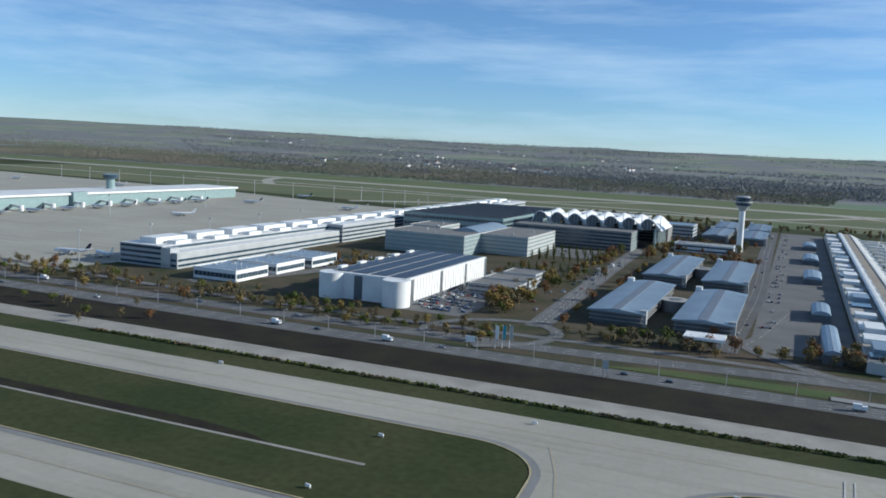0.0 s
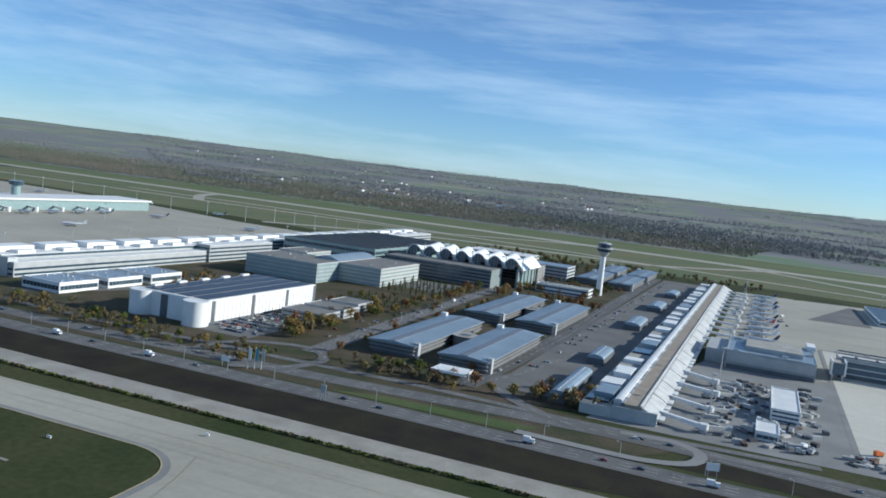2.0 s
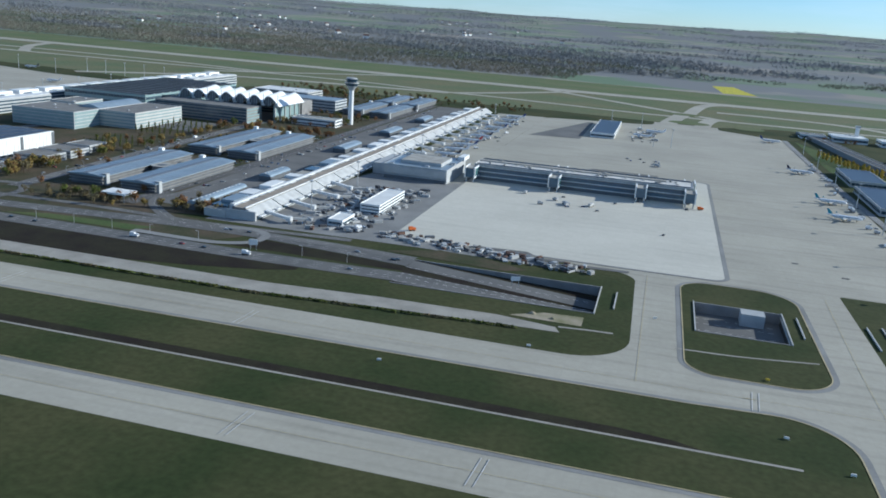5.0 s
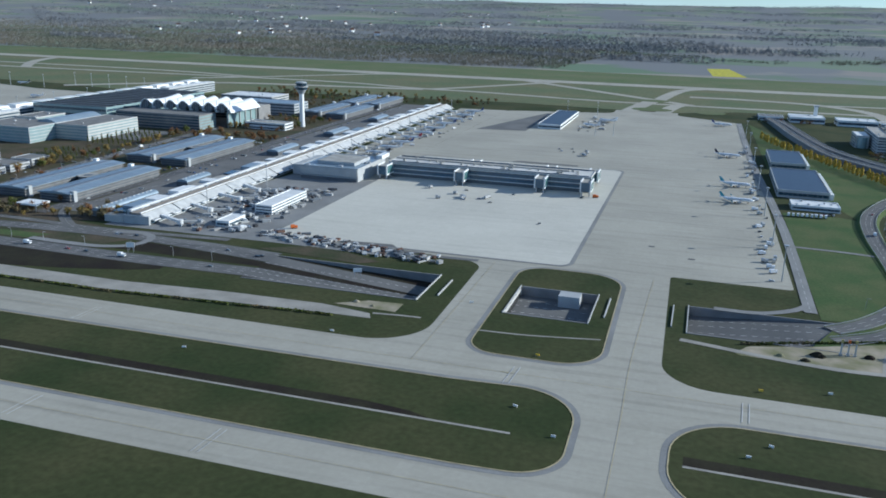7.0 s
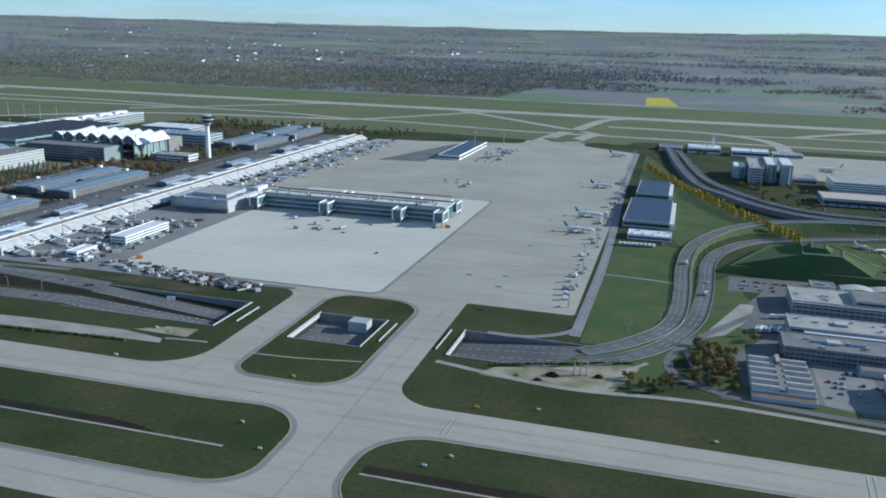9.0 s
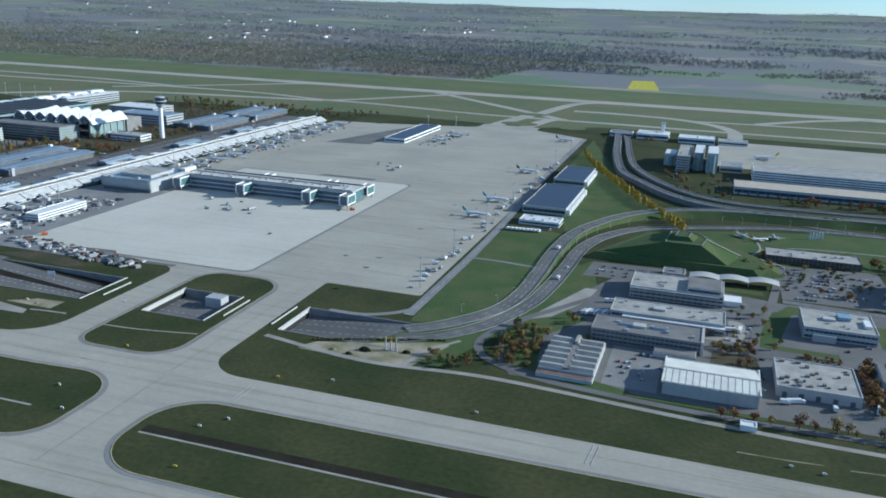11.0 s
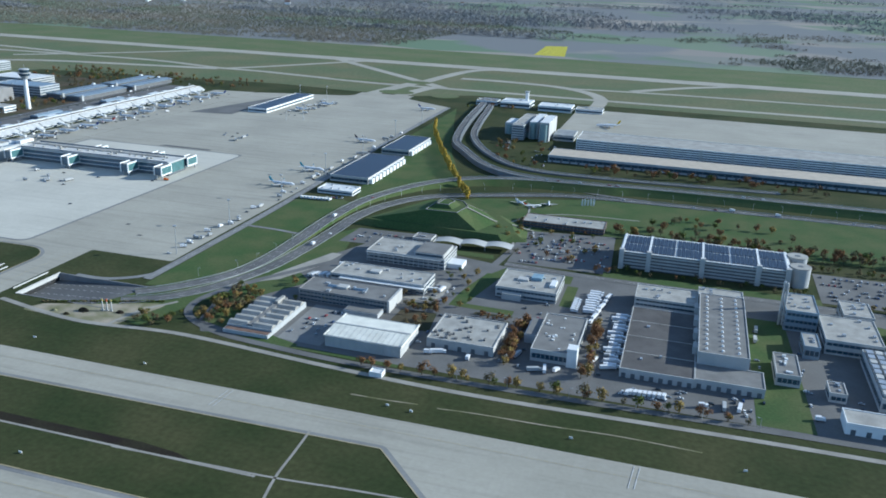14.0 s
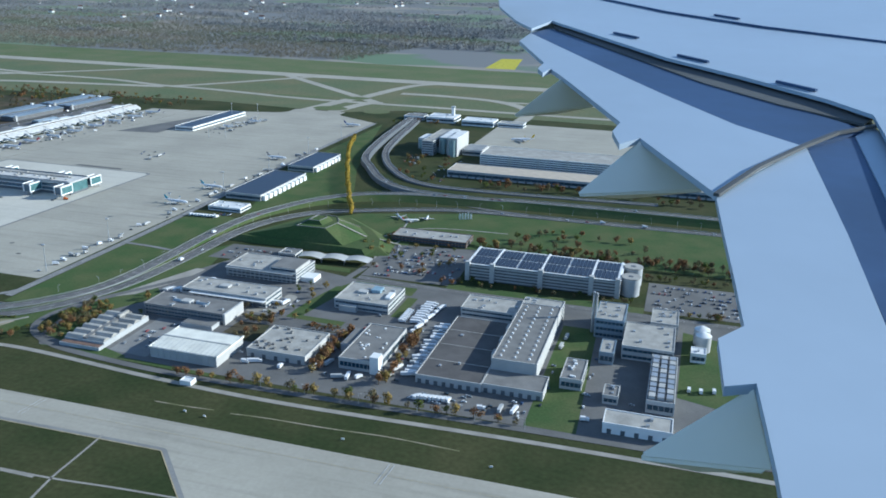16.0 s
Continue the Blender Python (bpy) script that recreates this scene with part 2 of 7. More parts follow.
CAR_PAINTS = [
    material("car_white", (0.75, 0.75, 0.75), 0.3, 0, 0.02, 1.0, 4.0, 0, 0.5),
    material("car_silver", (0.4, 0.41, 0.42), 0.3, 0.4, 0.02, 1.0, 4.0, 0, 0.5),
    material("car_black", (0.03, 0.03, 0.035), 0.3, 0, 0.02, 1.0, 4.0, 0, 0.5),
    material("car_blue", (0.04, 0.08, 0.2), 0.3, 0, 0.02, 1.0, 4.0, 0, 0.5),
    material("car_red", (0.35, 0.04, 0.03), 0.3, 0, 0.02, 1.0, 4.0, 0, 0.5),
]


# ---- building blocks ----
def link(name, bm, mat, parent=None, label="", smooth=False):
    me = bpy.data.meshes.new(name)
    bm.normal_update()
    bm.to_mesh(me)
    bm.free()
    me.materials.append(mat)
    if smooth:
        for p in me.polygons:
            p.use_smooth = True
        me.set_sharp_from_angle(angle=radians(38))
    ob = new(name, me)
    if parent:
        ob.parent = parent
    if label:
        tagged(ob, label)
    return ob


def part(name, bm, mat, parent, label="", smooth=False):
    return link(name, bm, mat, parent, label, smooth)


def thing(name, x, y, z, label, category, group="", kind="", turn=0.0):
    ob = new(name)
    ob.empty_display_size = 0.5
    ob.matrix_world = pose(x, y, z, 0, 0, turn)
    return tagged(ob, label, category, group, kind)


def box(x0, x1, y0, y1, z0, z1, bm=None):
    bm = bm or bmesh.new()
    v = [bm.verts.new((x, y, z)) for z in (z0, z1) for y in (y0, y1) for x in (x0, x1)]
    for a, b, c, d in ((0, 2, 3, 1), (4, 5, 7, 6), (0, 1, 5, 4), (2, 6, 7, 3), (0, 4, 6, 2), (1, 3, 7, 5)):
        bm.faces.new((v[a], v[b], v[c], v[d]))
    return bm


def tube(x, y, z0, z1, r0, r1=None, n=12, bm=None, caps=True):
    bm = bm or bmesh.new()
    r1 = r0 if r1 is None else r1
    lo = [bm.verts.new((x + r0 * math.cos(i * math.tau / n), y + r0 * math.sin(i * math.tau / n), z0)) for i in range(n)]
    hi = [bm.verts.new((x + r1 * math.cos(i * math.tau / n), y + r1 * math.sin(i * math.tau / n), z1)) for i in range(n)]
    for i in range(n):
        bm.faces.new((lo[i], lo[(i + 1) % n], hi[(i + 1) % n], hi[i]))
    if caps:
        bm.faces.new(hi)
        bm.faces.new(lo[::-1])
    return bm


def bar(a, b, w, h, bm=None):
    """A box of that width and height along the line from a to b."""
    bm = bm or bmesh.new()
    a, b = Vector(a), Vector(b)
    d = (b - a).normalized()
    s = d.cross(Vector((0, 0, 1)))
    s = (s.normalized() if s.length > 1e-4 else Vector((1, 0, 0))) * w / 2
    u = s.cross(d).normalized() * h / 2
    v = [bm.verts.new(p + i * s + j * u) for p in (a, b) for i, j in ((-1, -1), (1, -1), (1, 1), (-1, 1))]
    for q in ((3, 2, 1, 0), (4, 5, 6, 7), (0, 1, 5, 4), (1, 2, 6, 5), (2, 3, 7, 6), (3, 0, 4, 7)):
        bm.faces.new([v[i] for i in q])
    return bm


def rounded(corners, steps=8):
    """A closed outline with its corners (x, y[, radius]) rounded."""
    out, n = [], len(corners)
    for i, c in enumerate(corners):
        p, a, b = Vector(c[:2]), Vector(corners[i - 1][:2]), Vector(corners[(i + 1) % n][:2])
        r = c[2] if len(c) > 2 else 0
        if r <= 0:
            out.append(p)
            continue
        da, db = (a - p).normalized(), (b - p).normalized()
        half = da.angle(db) / 2
        t = min(r / math.tan(half), (a - p).length * 0.49, (b - p).length * 0.49)
        r = t * math.tan(half)
        centre = p + (da + db).normalized() * (r / math.sin(half))
        s, e = p + da * t - centre, p + db * t - centre
        turn = s.angle_signed(e)
        for k in range(steps + 1):
            q = s.copy()
            q.rotate(Matrix.Rotation(-turn * k / steps, 2))
            out.append(centre + q)
    return out


def sheet(loops, z, bm=None):
    """A flat sheet with an outer outline and holes."""
    bm = bm or bmesh.new()
    edges = []
    for lp in loops:
        vs = [bm.verts.new((p[0], p[1], z)) for p in lp]
        edges += [bm.edges.new((vs[i - 1], vs[i])) for i in range(len(vs))]
    bmesh.ops.triangle_fill(bm, use_beauty=True, use_dissolve=False, edges=edges)
    for f in bm.faces:
        f.normal_update()
        if f.normal.z < 0:
            f.normal_flip()
    return bm


def flat(name, loops, z, mat, label, category="ground"):
    return tagged(link(name, sheet(loops, z), mat), label, category, "", "structure")


def spline(pts, step=2.0):
    """A smooth line through the points."""
    out = []
    for i in range(len(pts) - 1):
        p0, p1, p2, p3 = (Vector(pts[max(0, min(len(pts) - 1, i + k))]) for k in (-1, 0, 1, 2))
        n = max(2, int((p2 - p1).length / step))
        for k in range(n):
            t = k / n
            out.append(0.5 * ((2 * p1) + (p2 - p0) * t + (2 * p0 - 5 * p1 + 4 * p2 - p3) * t * t + (3 * p1 - p0 - 3 * p2 + p3) * t ** 3))
    out.append(Vector(pts[-1]))
    return out


def ribbon(pts, w, z=None, bm=None, shift=0.0):
    """A strip of that width along a line of points (x, y[, z])."""
    bm = bm or bmesh.new()
    prev = None
    for i, p in enumerate(pts):
        d = (pts[min(i + 1, len(pts) - 1)].xy - pts[max(i - 1, 0)].xy).normalized()
        s = Vector((d.y, -d.x))
        h = z if z is not None else p.z
        c = p.xy + s * shift
        cur = [bm.verts.new((*(c + s * w / 2), h)), bm.verts.new((*(c - s * w / 2), h))]
        if prev:
            bm.faces.new((prev[0], cur[0], cur[1], prev[1]))
        prev = cur
    return bm


def road(name, pts, w, z, mat, label, lanes=0, category="road"):
    line = spline([Vector(p) for p in pts])
    ob = tagged(link(name, ribbon(line, w, z), mat), label, category, "", "structure")
    for k in range(lanes):
        s = (k + 1) * w / (lanes + 1) - w / 2
        bm = bmesh.new()
        for i in range(0, len(line) - 2, 2):
            ribbon(line[i:i + 2], 0.09, z + 0.02, bm, s)
        part("lane_marking", bm, LINE_WHITE, ob)
    return ob


def joined(name, items, label, category):
    """Many far copies of things in one mesh of kind stuff. items: rows of (thing, pose)."""
    verts, faces, mats, slots = [], [], [], []
    at = 0
    for ob, m in items:
        for o in ob.children_recursive:
            me = o.data
            co = np.empty(len(me.vertices) * 3)
            me.vertices.foreach_get("co", co)
            w = np.array(m)
            verts.append(co.reshape(-1, 3) @ w[:3, :3].T + w[:3, 3])
            mat = me.materials[0]
            if mat not in slots:
                slots.append(mat)
            k = slots.index(mat)
            for p in me.polygons:
                faces.append([at + i for i in p.vertices])
                mats.append(k)
            at += len(me.vertices)
    me = bpy.data.meshes.new(name)
    me.from_pydata(np.concatenate(verts), [], faces)
    for mat in slots:
        me.materials.append(mat)
    me.polygons.foreach_set("material_index", mats)
    return tagged(new(name, me), label, category, "", "stuff")


# ---- ground ----
PIT = [(-90.2, 154.2), (-73.6, 154.2), (-73.6, 171.2), (-90.2, 171.2)]
CUT_EAST = [(-150, 155), (-109.2, 155), (-109.2, 172), (-150, 172)]
CUT_WEST = [(-54.8, 156), (-26, 156), (-26, 171.2), (-54.8, 171.2)]
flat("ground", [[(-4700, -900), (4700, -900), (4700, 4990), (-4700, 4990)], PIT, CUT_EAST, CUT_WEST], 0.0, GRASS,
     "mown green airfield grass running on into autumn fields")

island_1 = rounded([(-428, 95.2), (-243.5, 95.4, 10), (-245.5, 120.6, 10), (-428, 120.4)], 10)
island_2 = rounded([(-233, 95.2, 3), (-84, 95.6, 10), (-69, 96.4, 14), (-69.5, 123.4, 12), (-92, 121.8, 4), (-231, 120.2, 14)], 10)
island_3 = rounded([(-56.5, 93.8, 11), (73, 94, 6), (72, 105.6, 3), (57, 121.2, 1.5), (-56.5, 120, 11)], 10)
pit_island = rounded([(-93, 133, 6), (-68.3, 133, 8), (-69, 186.5, 9), (-93.5, 186.5, 7)], 10)
pavement = rounded([(-430, 85.8), (230, 85.8), (230, 131), (-58.5, 131, 9), (-59.5, 190.2, 1), (-33, 190.2, 1), (-36, 480, 4), (-70, 500, 6), (-70, 512), (-106, 512), (-106, 495, 8), (-165, 478, 6), (-166, 188, 2), (-118, 187, 3), (-102.5, 185, 6), (-101.5, 132.4, 11), (-430, 130)], 10)
for lp, holes in ((island_1, []), (island_2, []), (island_3, []), (pit_island, [PIT])):
    flat("taxiway_island", [lp] + holes, 0.022, GRASS, "mown dark green grass island between the taxiways", "ground")
apron = flat("apron_and_taxiways", [pavement, PIT], 0.012, CONCRETE, "pale worn concrete taxiways and apron with slab joints", "pavement")
flat("new_apron", [rounded([(-161, 189, 1), (-83, 189.5, 3), (-82.8, 316, 3), (-161, 316, 1)])], 0.07, NEW_SLAB, "newly cast bright apron concrete round the pier", "pavement")
flat("terminal_apron_west", [[(-192, 190), (-166, 186), (-165, 478), (-192, 474)]], 0.05, CONCRETE, "concrete aircraft stands beside the terminal", "pavement")
flat("apron_east", [[(-900, 178), (-388, 178), (-372, 300), (-362, 440), (-470, 446), (-560, 470), (-900, 500)]], 0.05, CONCRETE, "wide grey apron beside the far terminal", "pavement")
flat("apron_rim", [rounded([(-162, 188.2, 1), (-82.0, 188.7, 3.6), (-81.9, 317, 3), (-162, 317, 1)]), rounded([(-160.9, 189.1, 1), (-83.1, 189.6, 3), (-82.9, 315.9, 3), (-160.9, 315.9, 1)])], 0.08, SERVICE_GREY, "grey asphalt seam round the new concrete", "pavement")

for pts in ([(-136, 185.6), (-120, 186), (-118, 187.6), (-134, 187.8)], [(-118, 184.2), (-104, 185.4), (-104, 187), (-116, 186.4)], [(-142, 188.4), (-126, 189.2), (-128, 191.4), (-140, 190.4)], [(-126, 318.2), (-100, 318.2), (-100, 320), (-124, 320.6)], [(-66, 214), (-64.6, 214), (-64.6, 215.2), (-66, 215.2)], [(-56, 206), (-54.4, 206), (-54.4, 207), (-56, 207)], [(-162, 398), (-138, 402), (-138, 476), (-141, 476)]):
    flat("asphalt_patch", [pts], 0.086, PALE_ASPHALT, "dark asphalt repair in the concrete apron", "pavement")

# far runway and its taxiways
flat("far_runway", [[(-1400, 676), (520, 672), (520, 694), (-1400, 698)]], 0.05, CONCRETE, "long pale runway across the far airfield", "runway")
far_z = 0.06
for pts, w in (
    ([(-900, 570), (-600, 575), (-420, 586), (-319, 588), (-255, 574), (-208, 571), (-122, 557), (-63, 556), (-18, 556), (28, 555), (200, 556), (420, 556)], 7),
    ([(-430, 560), (-395, 593), (-362, 620), (-328, 645), (-300, 655)], 7), ([(-700, 606), (-500, 606), (-395, 593)], 7),
    ([(-470, 470), (-420, 520), (-380, 543), (-311, 557), (-247, 568)], 9), ([(-244, 572), (-224, 597), (-179, 644), (-165, 655)], 7),
    ([(-200, 655), (-190, 649), (-131, 613), (-89, 581), (-63, 556)], 8), ([(-86, 573), (-72, 640), (-44, 657)], 9),
    ([(-66, 608), (-28, 608), (16, 600), (44, 560), (42, 475)], 9), ([(16, 600), (120, 606), (420, 607)], 6),
    ([(-101, 486), (-95, 534), (-88, 578)], 10), ([(-80, 500), (-74, 544), (-66, 564)], 9), ([(60, 606), (100, 635), (140, 655)], 8), ([(-600, 575), (-640, 620), (-660, 655)], 9)):
    far_z += 0.006
    pts = [(x, y if y < 600 else 600 + (y - 600) * 1.48) for x, y in pts]
    road("taxiway", pts, w, far_z, CONCRETE, "pale concrete taxiway by the far runway", 0, "taxiway")
flat("runway_grass", [[(-900, 514), (-472, 478), (-362, 452), (-350, 500), (-170, 520), (-110, 514), (-70, 514), (-36, 535), (420, 532), (420, 671), (-900, 675)]], 0.02, DRY_HAZED_GRASS, "dry grass between the far taxiways, paled for haze", "ground")
flat("airfield_lawn", [[(-1400, 698.5), (520, 694.5), (520, 792), (-60, 800), (-290, 806), (-580, 800), (-1400, 792)]], 0.03, FAR_LAWN, "green mown strip beyond the far runway", "ground")
flat("cargo_apron", [rounded([(36, 425, 4), (330, 420), (330, 512), (36, 514, 6)])], 0.1, CONCRETE, "pale concrete apron before the far hangars", "pavement")
flat("yellow_field", [[(-51, 818), (-21, 820), (-35, 928), (-57, 920)]], 0.06, material("mustard_in_flower", (0.5, 0.45, 0.04), 0.95, 0, 0.15, 0.3, 10), "field of bright yellow flowering mustard", "field")

for cx, cy, rx, ry in ((-86, 523, 12, 9), (-88, 574, 10, 7), (-52, 522, 9, 9), (-128, 566, 26, 5)):
    flat("junction_island", [[(cx + rx * math.cos(i * math.tau / 28), cy + ry * math.sin(i * math.tau / 28)) for i in range(28)]], 0.16, FAR_LAWN, "oval grass island among the far taxiways", "ground")

# service paths and lines on the near taxiways
for y0, x0, x1 in ((106.2, -420, -262), (106.4, -205, -78), (105.4, -54, 40)):
    flat("drain_path", [[(x0, y0), (x1, y0), (x1, y0 + 0.55), (x0, y0 + 0.55)]], 0.04, PATH_MAT, "narrow paved strip in the grass", "path")
    flat("drain_ditch", [[(x0, y0 + 0.55), (x1 - 12, y0 + 0.55), (x1 - 16, y0 + 2.0), (x1 - 24, y0 + 2.9), (x0, y0 + 3.0)]], 0.03, DARK_EARTH_SHADE, "dark drainage ditch strip in the grass", "ditch")
for pts in ([(42.4, 122), (42.9, 114), (43.3, 106.4), (45, 97)], [(12, 105.4), (30, 106), (43.3, 106.4), (57, 107.6), (70.4, 108.4)], [(-94, 143.3), (-83.4, 144), (-70, 146.6)]):
    road("service_path", pts, 0.5, 0.05, PATH_MAT, "narrow paved service path", 0, "path")
for pts in ([(-430, 90.6), (230, 90.6)], [(-430, 125.2), (-110, 126.4), (-60, 126.8), (230, 126.6)], [(-63, 92), (-63.3, 116), (-63.8, 140), (-63, 186)], [(-100, 126), (-100, 150), (-100, 186)], [(-243, 92), (-241, 106), (-246, 122)]):
    line = spline([Vector(p) for p in pts], 6)
    tagged(link("centre_line", ribbon(line, 0.07, 0.09), LINE_YELLOW), "worn yellow taxiway centre line", "marking", "", "structure")
for lp in (island_1, island_2, island_3, pit_island):
    line = [Vector(p) for p in lp + lp[:1]]
    tagged(link("taxiway_shoulder", ribbon(line, 1.1, 0.03), SERVICE_GREY), "grey asphalt shoulder round the grass island", "pavement", "", "structure")
    tagged(link("edge_line", ribbon(line, 0.22, 0.09, None, -0.55), LINE_YELLOW), "dirt-yellow line along the taxiway edge", "marking", "", "structure")
for x, y, d in ((-83, 126, 0.5), (-46, 125, 0.3), (20, 127, 0.5), (-167, 125, 0.5), (-150, 90.6, 0.5), (-118, 90.6, 0.5), (-215, 125, 0.3), (-262, 90.6, 0.5), (100, 127, 0.5), (-200, 90.6, 0.4)):
    for k in (0, 1.0):
        flat("hold_bar", [[(x + k, y - 3.4), (x + k + 0.14, y - 3.4), (x + k + d + 0.14, y + 3.4), (x + k + d, y + 3.4)]], 0.085, LINE_WHITE, "pale holding line across the taxiway", "marking")

# pits where the road dives under the taxiways
def cutting(name, x0, x1, y0, y1, low0, low1, label, ways=()):
    t = thing(name, (x0 + x1) / 2, (y0 + y1) / 2, 0, label, "underpass", "", "structure")
    ox, oy = (x0 + x1) / 2, (y0 + y1) / 2
    a, b = x0 - ox, x1 - ox
    bm = bmesh.new()
    v = [bm.verts.new(p) for p in ((a, y0 - oy, low0), (b, y0 - oy, low1), (b, y1 - oy, low1), (a, y1 - oy, low0))]
    bm.faces.new(v)
    # floor beside separate lanes is coloured near black for the slope's shadow
    part("roadway" if not ways else "floor", bm, MOTORWAY_MAT if not ways else DARK_EARTH_SHADE, t)
    for ya, yb, w in ways:
        strip = ribbon([Vector((a, ya - oy, low0 + 0.1)), Vector((b, yb - oy, low1 + 0.1))], w)
        part("carriageway", strip, MOTORWAY_MAT, t)
    for y in (y0 - oy - 0.35, y1 - oy):
        part("retaining_wall", box(a, b, y, y + 0.3, -2.2, 0.1), DECK_GREY, t)
    for low, x in ((low0, a - 0.35), (low1, b)):
        if low < -1:
            part("portal_wall", box(x + 0.08, x + 0.3, y0 - oy - 0.35, y1 - oy + 0.35, -0.9, 0.25), WALL_PALE, t)
            # black slab stands in for the darkness inside the tunnel
            part("tunnel_mouth", box(x + 0.1, x + 0.25, y0 - oy, y1 - oy, -2.2, -0.9), TYRE, t)
    for k in ((-5, -2, 2, 5) if not ways else (-7, -4.2, -2.2, 2.6)):
        bm = bmesh.new()
        for i in range(int((b - a) / 2)):
            u0, u1 = i * 2 / (b - a), (i * 2 + 1) / (b - a)
            q = [(a + u * (b - a), y, low0 + (low1 - low0) * u + (0.13 if ways else 0.03)) for u, y in ((u0, k - 0.07), (u1, k - 0.07), (u1, k + 0.07), (u0, k + 0.07))]
            bm.faces.new([bm.verts.new(p) for p in q])
        part("lane_marking", bm, LINE_WHITE, t)
    return t


pit = cutting("road_pit", -90.2, -73.6, 154.2, 171.2, -2, -2, "open concrete pit showing the sunken motorway")
part("plant_box", box(0.5, 5.0, 4.0, 7.4, -2, 0.5), WALL_GREY, pit, "grey pump house in the pit")
cutting("road_cutting", -150, -109.2, 155, 172, 0, -2, "motorway diving into a concrete underpass", ((158.9, 158.2, 6.4), (168.6, 165.2, 5.4)))
cutting("road_cutting_west", -54.8, -26, 156, 171.2, -2, 0.05, "motorway rising out of a concrete underpass").name = "road_cutting"

# roads
flat("dark_verge", [[(-430, 143.6), (-205, 143.7), (-190, 146.5), (-176, 150.5), (-170, 153.4), (-170, 156), (-230, 158), (-430, 158)]], 0.03, DARK_EARTH_SHADE, "dark brown ploughed verge beside the motorway", "ground")
flat("gravel_track", [[(-430, 137.4), (-172, 138), (-147, 140), (-124, 141.5), (-113.9, 141.8), (-115, 144.2), (-126, 146), (-149, 145.4), (-172, 143.5), (-430, 143.5)]], 0.05, PATH_MAT, "pale gravel track along the airfield fence", "path")
road("motorway", [(-430, 160), (-330, 158.5), (-250, 159), (-210, 158.7), (-180, 158.2), (-150, 158.9)], 6.0, 0.08, MOTORWAY_MAT, "dark asphalt motorway carriageway", 3)
road("motorway", [(-430, 168), (-330, 167), (-262, 169), (-215, 173.4), (-190, 174), (-170, 172), (-150, 169.4)], 5.4, 0.084, MOTORWAY_MAT, "dark asphalt motorway carriageway", 3)
# dark sheet painted where this strip lies in shadow
flat("shaded_verge", [[(-190, 163.4), (-150, 163.2), (-150, 166.4), (-170, 169), (-188, 170.8)]], 0.03, DARK_EARTH_SHADE, "verge between the carriageways with its shade painted dark", "ground")
flat("sand_patch", [[(-124, 147), (-118, 151), (-110.6, 151.6), (-110.6, 146.6)]], 0.05, SAND, "bare sandy patch beside the underpass", "ground")
road("end_path", [(-114.5, 144.6), (-109, 145.3), (-104.8, 145.5)], 0.7, 0.05, PATH_MAT, "narrow concrete path by the taxiway", 0, "path")
flat("site_ground", [[(-158, 176), (-147, 182.4), (-136, 181), (-125.6, 176.4), (-130, 173.6)]], 0.07, LITTER, "brown bare site ground", "ground")
road("slip_road", [(-282, 168), (-285, 174), (-281, 184), (-270, 189), (-262, 183), (-263, 172), (-272, 164)], 2.6, 0.12, PALE_ASPHALT, "curved asphalt slip road", 1)
road("slip_road", [(-150, 172.5), (-175, 174.5), (-205, 174), (-217, 179), (-228, 192), (-226, 205), (-221, 240)], 3.0, 0.12, PALE_ASPHALT, "curved pale slip road to the terminal", 1)
road("slip_road", [(-200, 176), (-191, 177), (-186.6, 173.4), (-187.4, 167), (-194, 163.4), (-204, 163), (-215, 163.4)], 2.2, 0.14, SERVICE_GREY, "tight loop of the terminal slip road", 0)
road("avenue", [(-267, 186), (-270, 240), (-274, 330), (-276, 430)], 5.0, 0.1, PALE_ASPHALT, "wide tree-lined asphalt avenue", 3)
road("terminal_road", [(-232, 185), (-230, 260), (-231, 340), (-232, 480)], 5.0, 0.1, ASPHALT, "asphalt road between car parks and terminal", 2)
road("cross_road", [(-420, 184), (-340, 176), (-290, 176), (-240, 178), (-205, 177), (-168, 180)], 2.4, 0.1, PALE_ASPHALT, "pale service road beside the terminals", 1)
road("far_terminal_road", [(-352, 186), (-338, 220), (-334, 290), (-334, 420)], 5.0, 0.1, PALE_ASPHALT, "asphalt forecourt road before the far terminal", 2)
road("motorway_west", [(-28, 161), (-18.5, 167.6), (-11, 178.6), (-5.4, 195), (-3.2, 213), (-2.2, 232), (-1.4, 251), (3, 268), (12.8, 283.4), (25.6, 291.6), (45, 300.8), (66, 307.6), (104, 309.4), (240, 311)], 4.0, 0.1, MOTORWAY_MAT, "grey asphalt motorway carriageway in a sweeping bend", 2)


def rails(ob, line, offs, z=None):
    """Steel crash barriers on posts along a carriageway."""
    for o in offs:
        bm = bmesh.new()
        prev = None
        for i, p in enumerate(line):
            d = (line[min(i + 1, len(line) - 1)].xy - line[max(i - 1, 0)].xy).normalized()
            c = p.xy + Vector((d.y, -d.x)) * o
            q = Vector((c.x, c.y, (p.z if z is None else z) + 0.22))
            if prev:
                bar(prev, q, 0.06, 0.13, bm)
            if i % 3 == 0:
                box(q.x - 0.04, q.x + 0.04, q.y - 0.04, q.y + 0.04, q.z - 0.24, q.z, bm)
            prev = q
        part("guard_rail", bm, STEEL, ob)


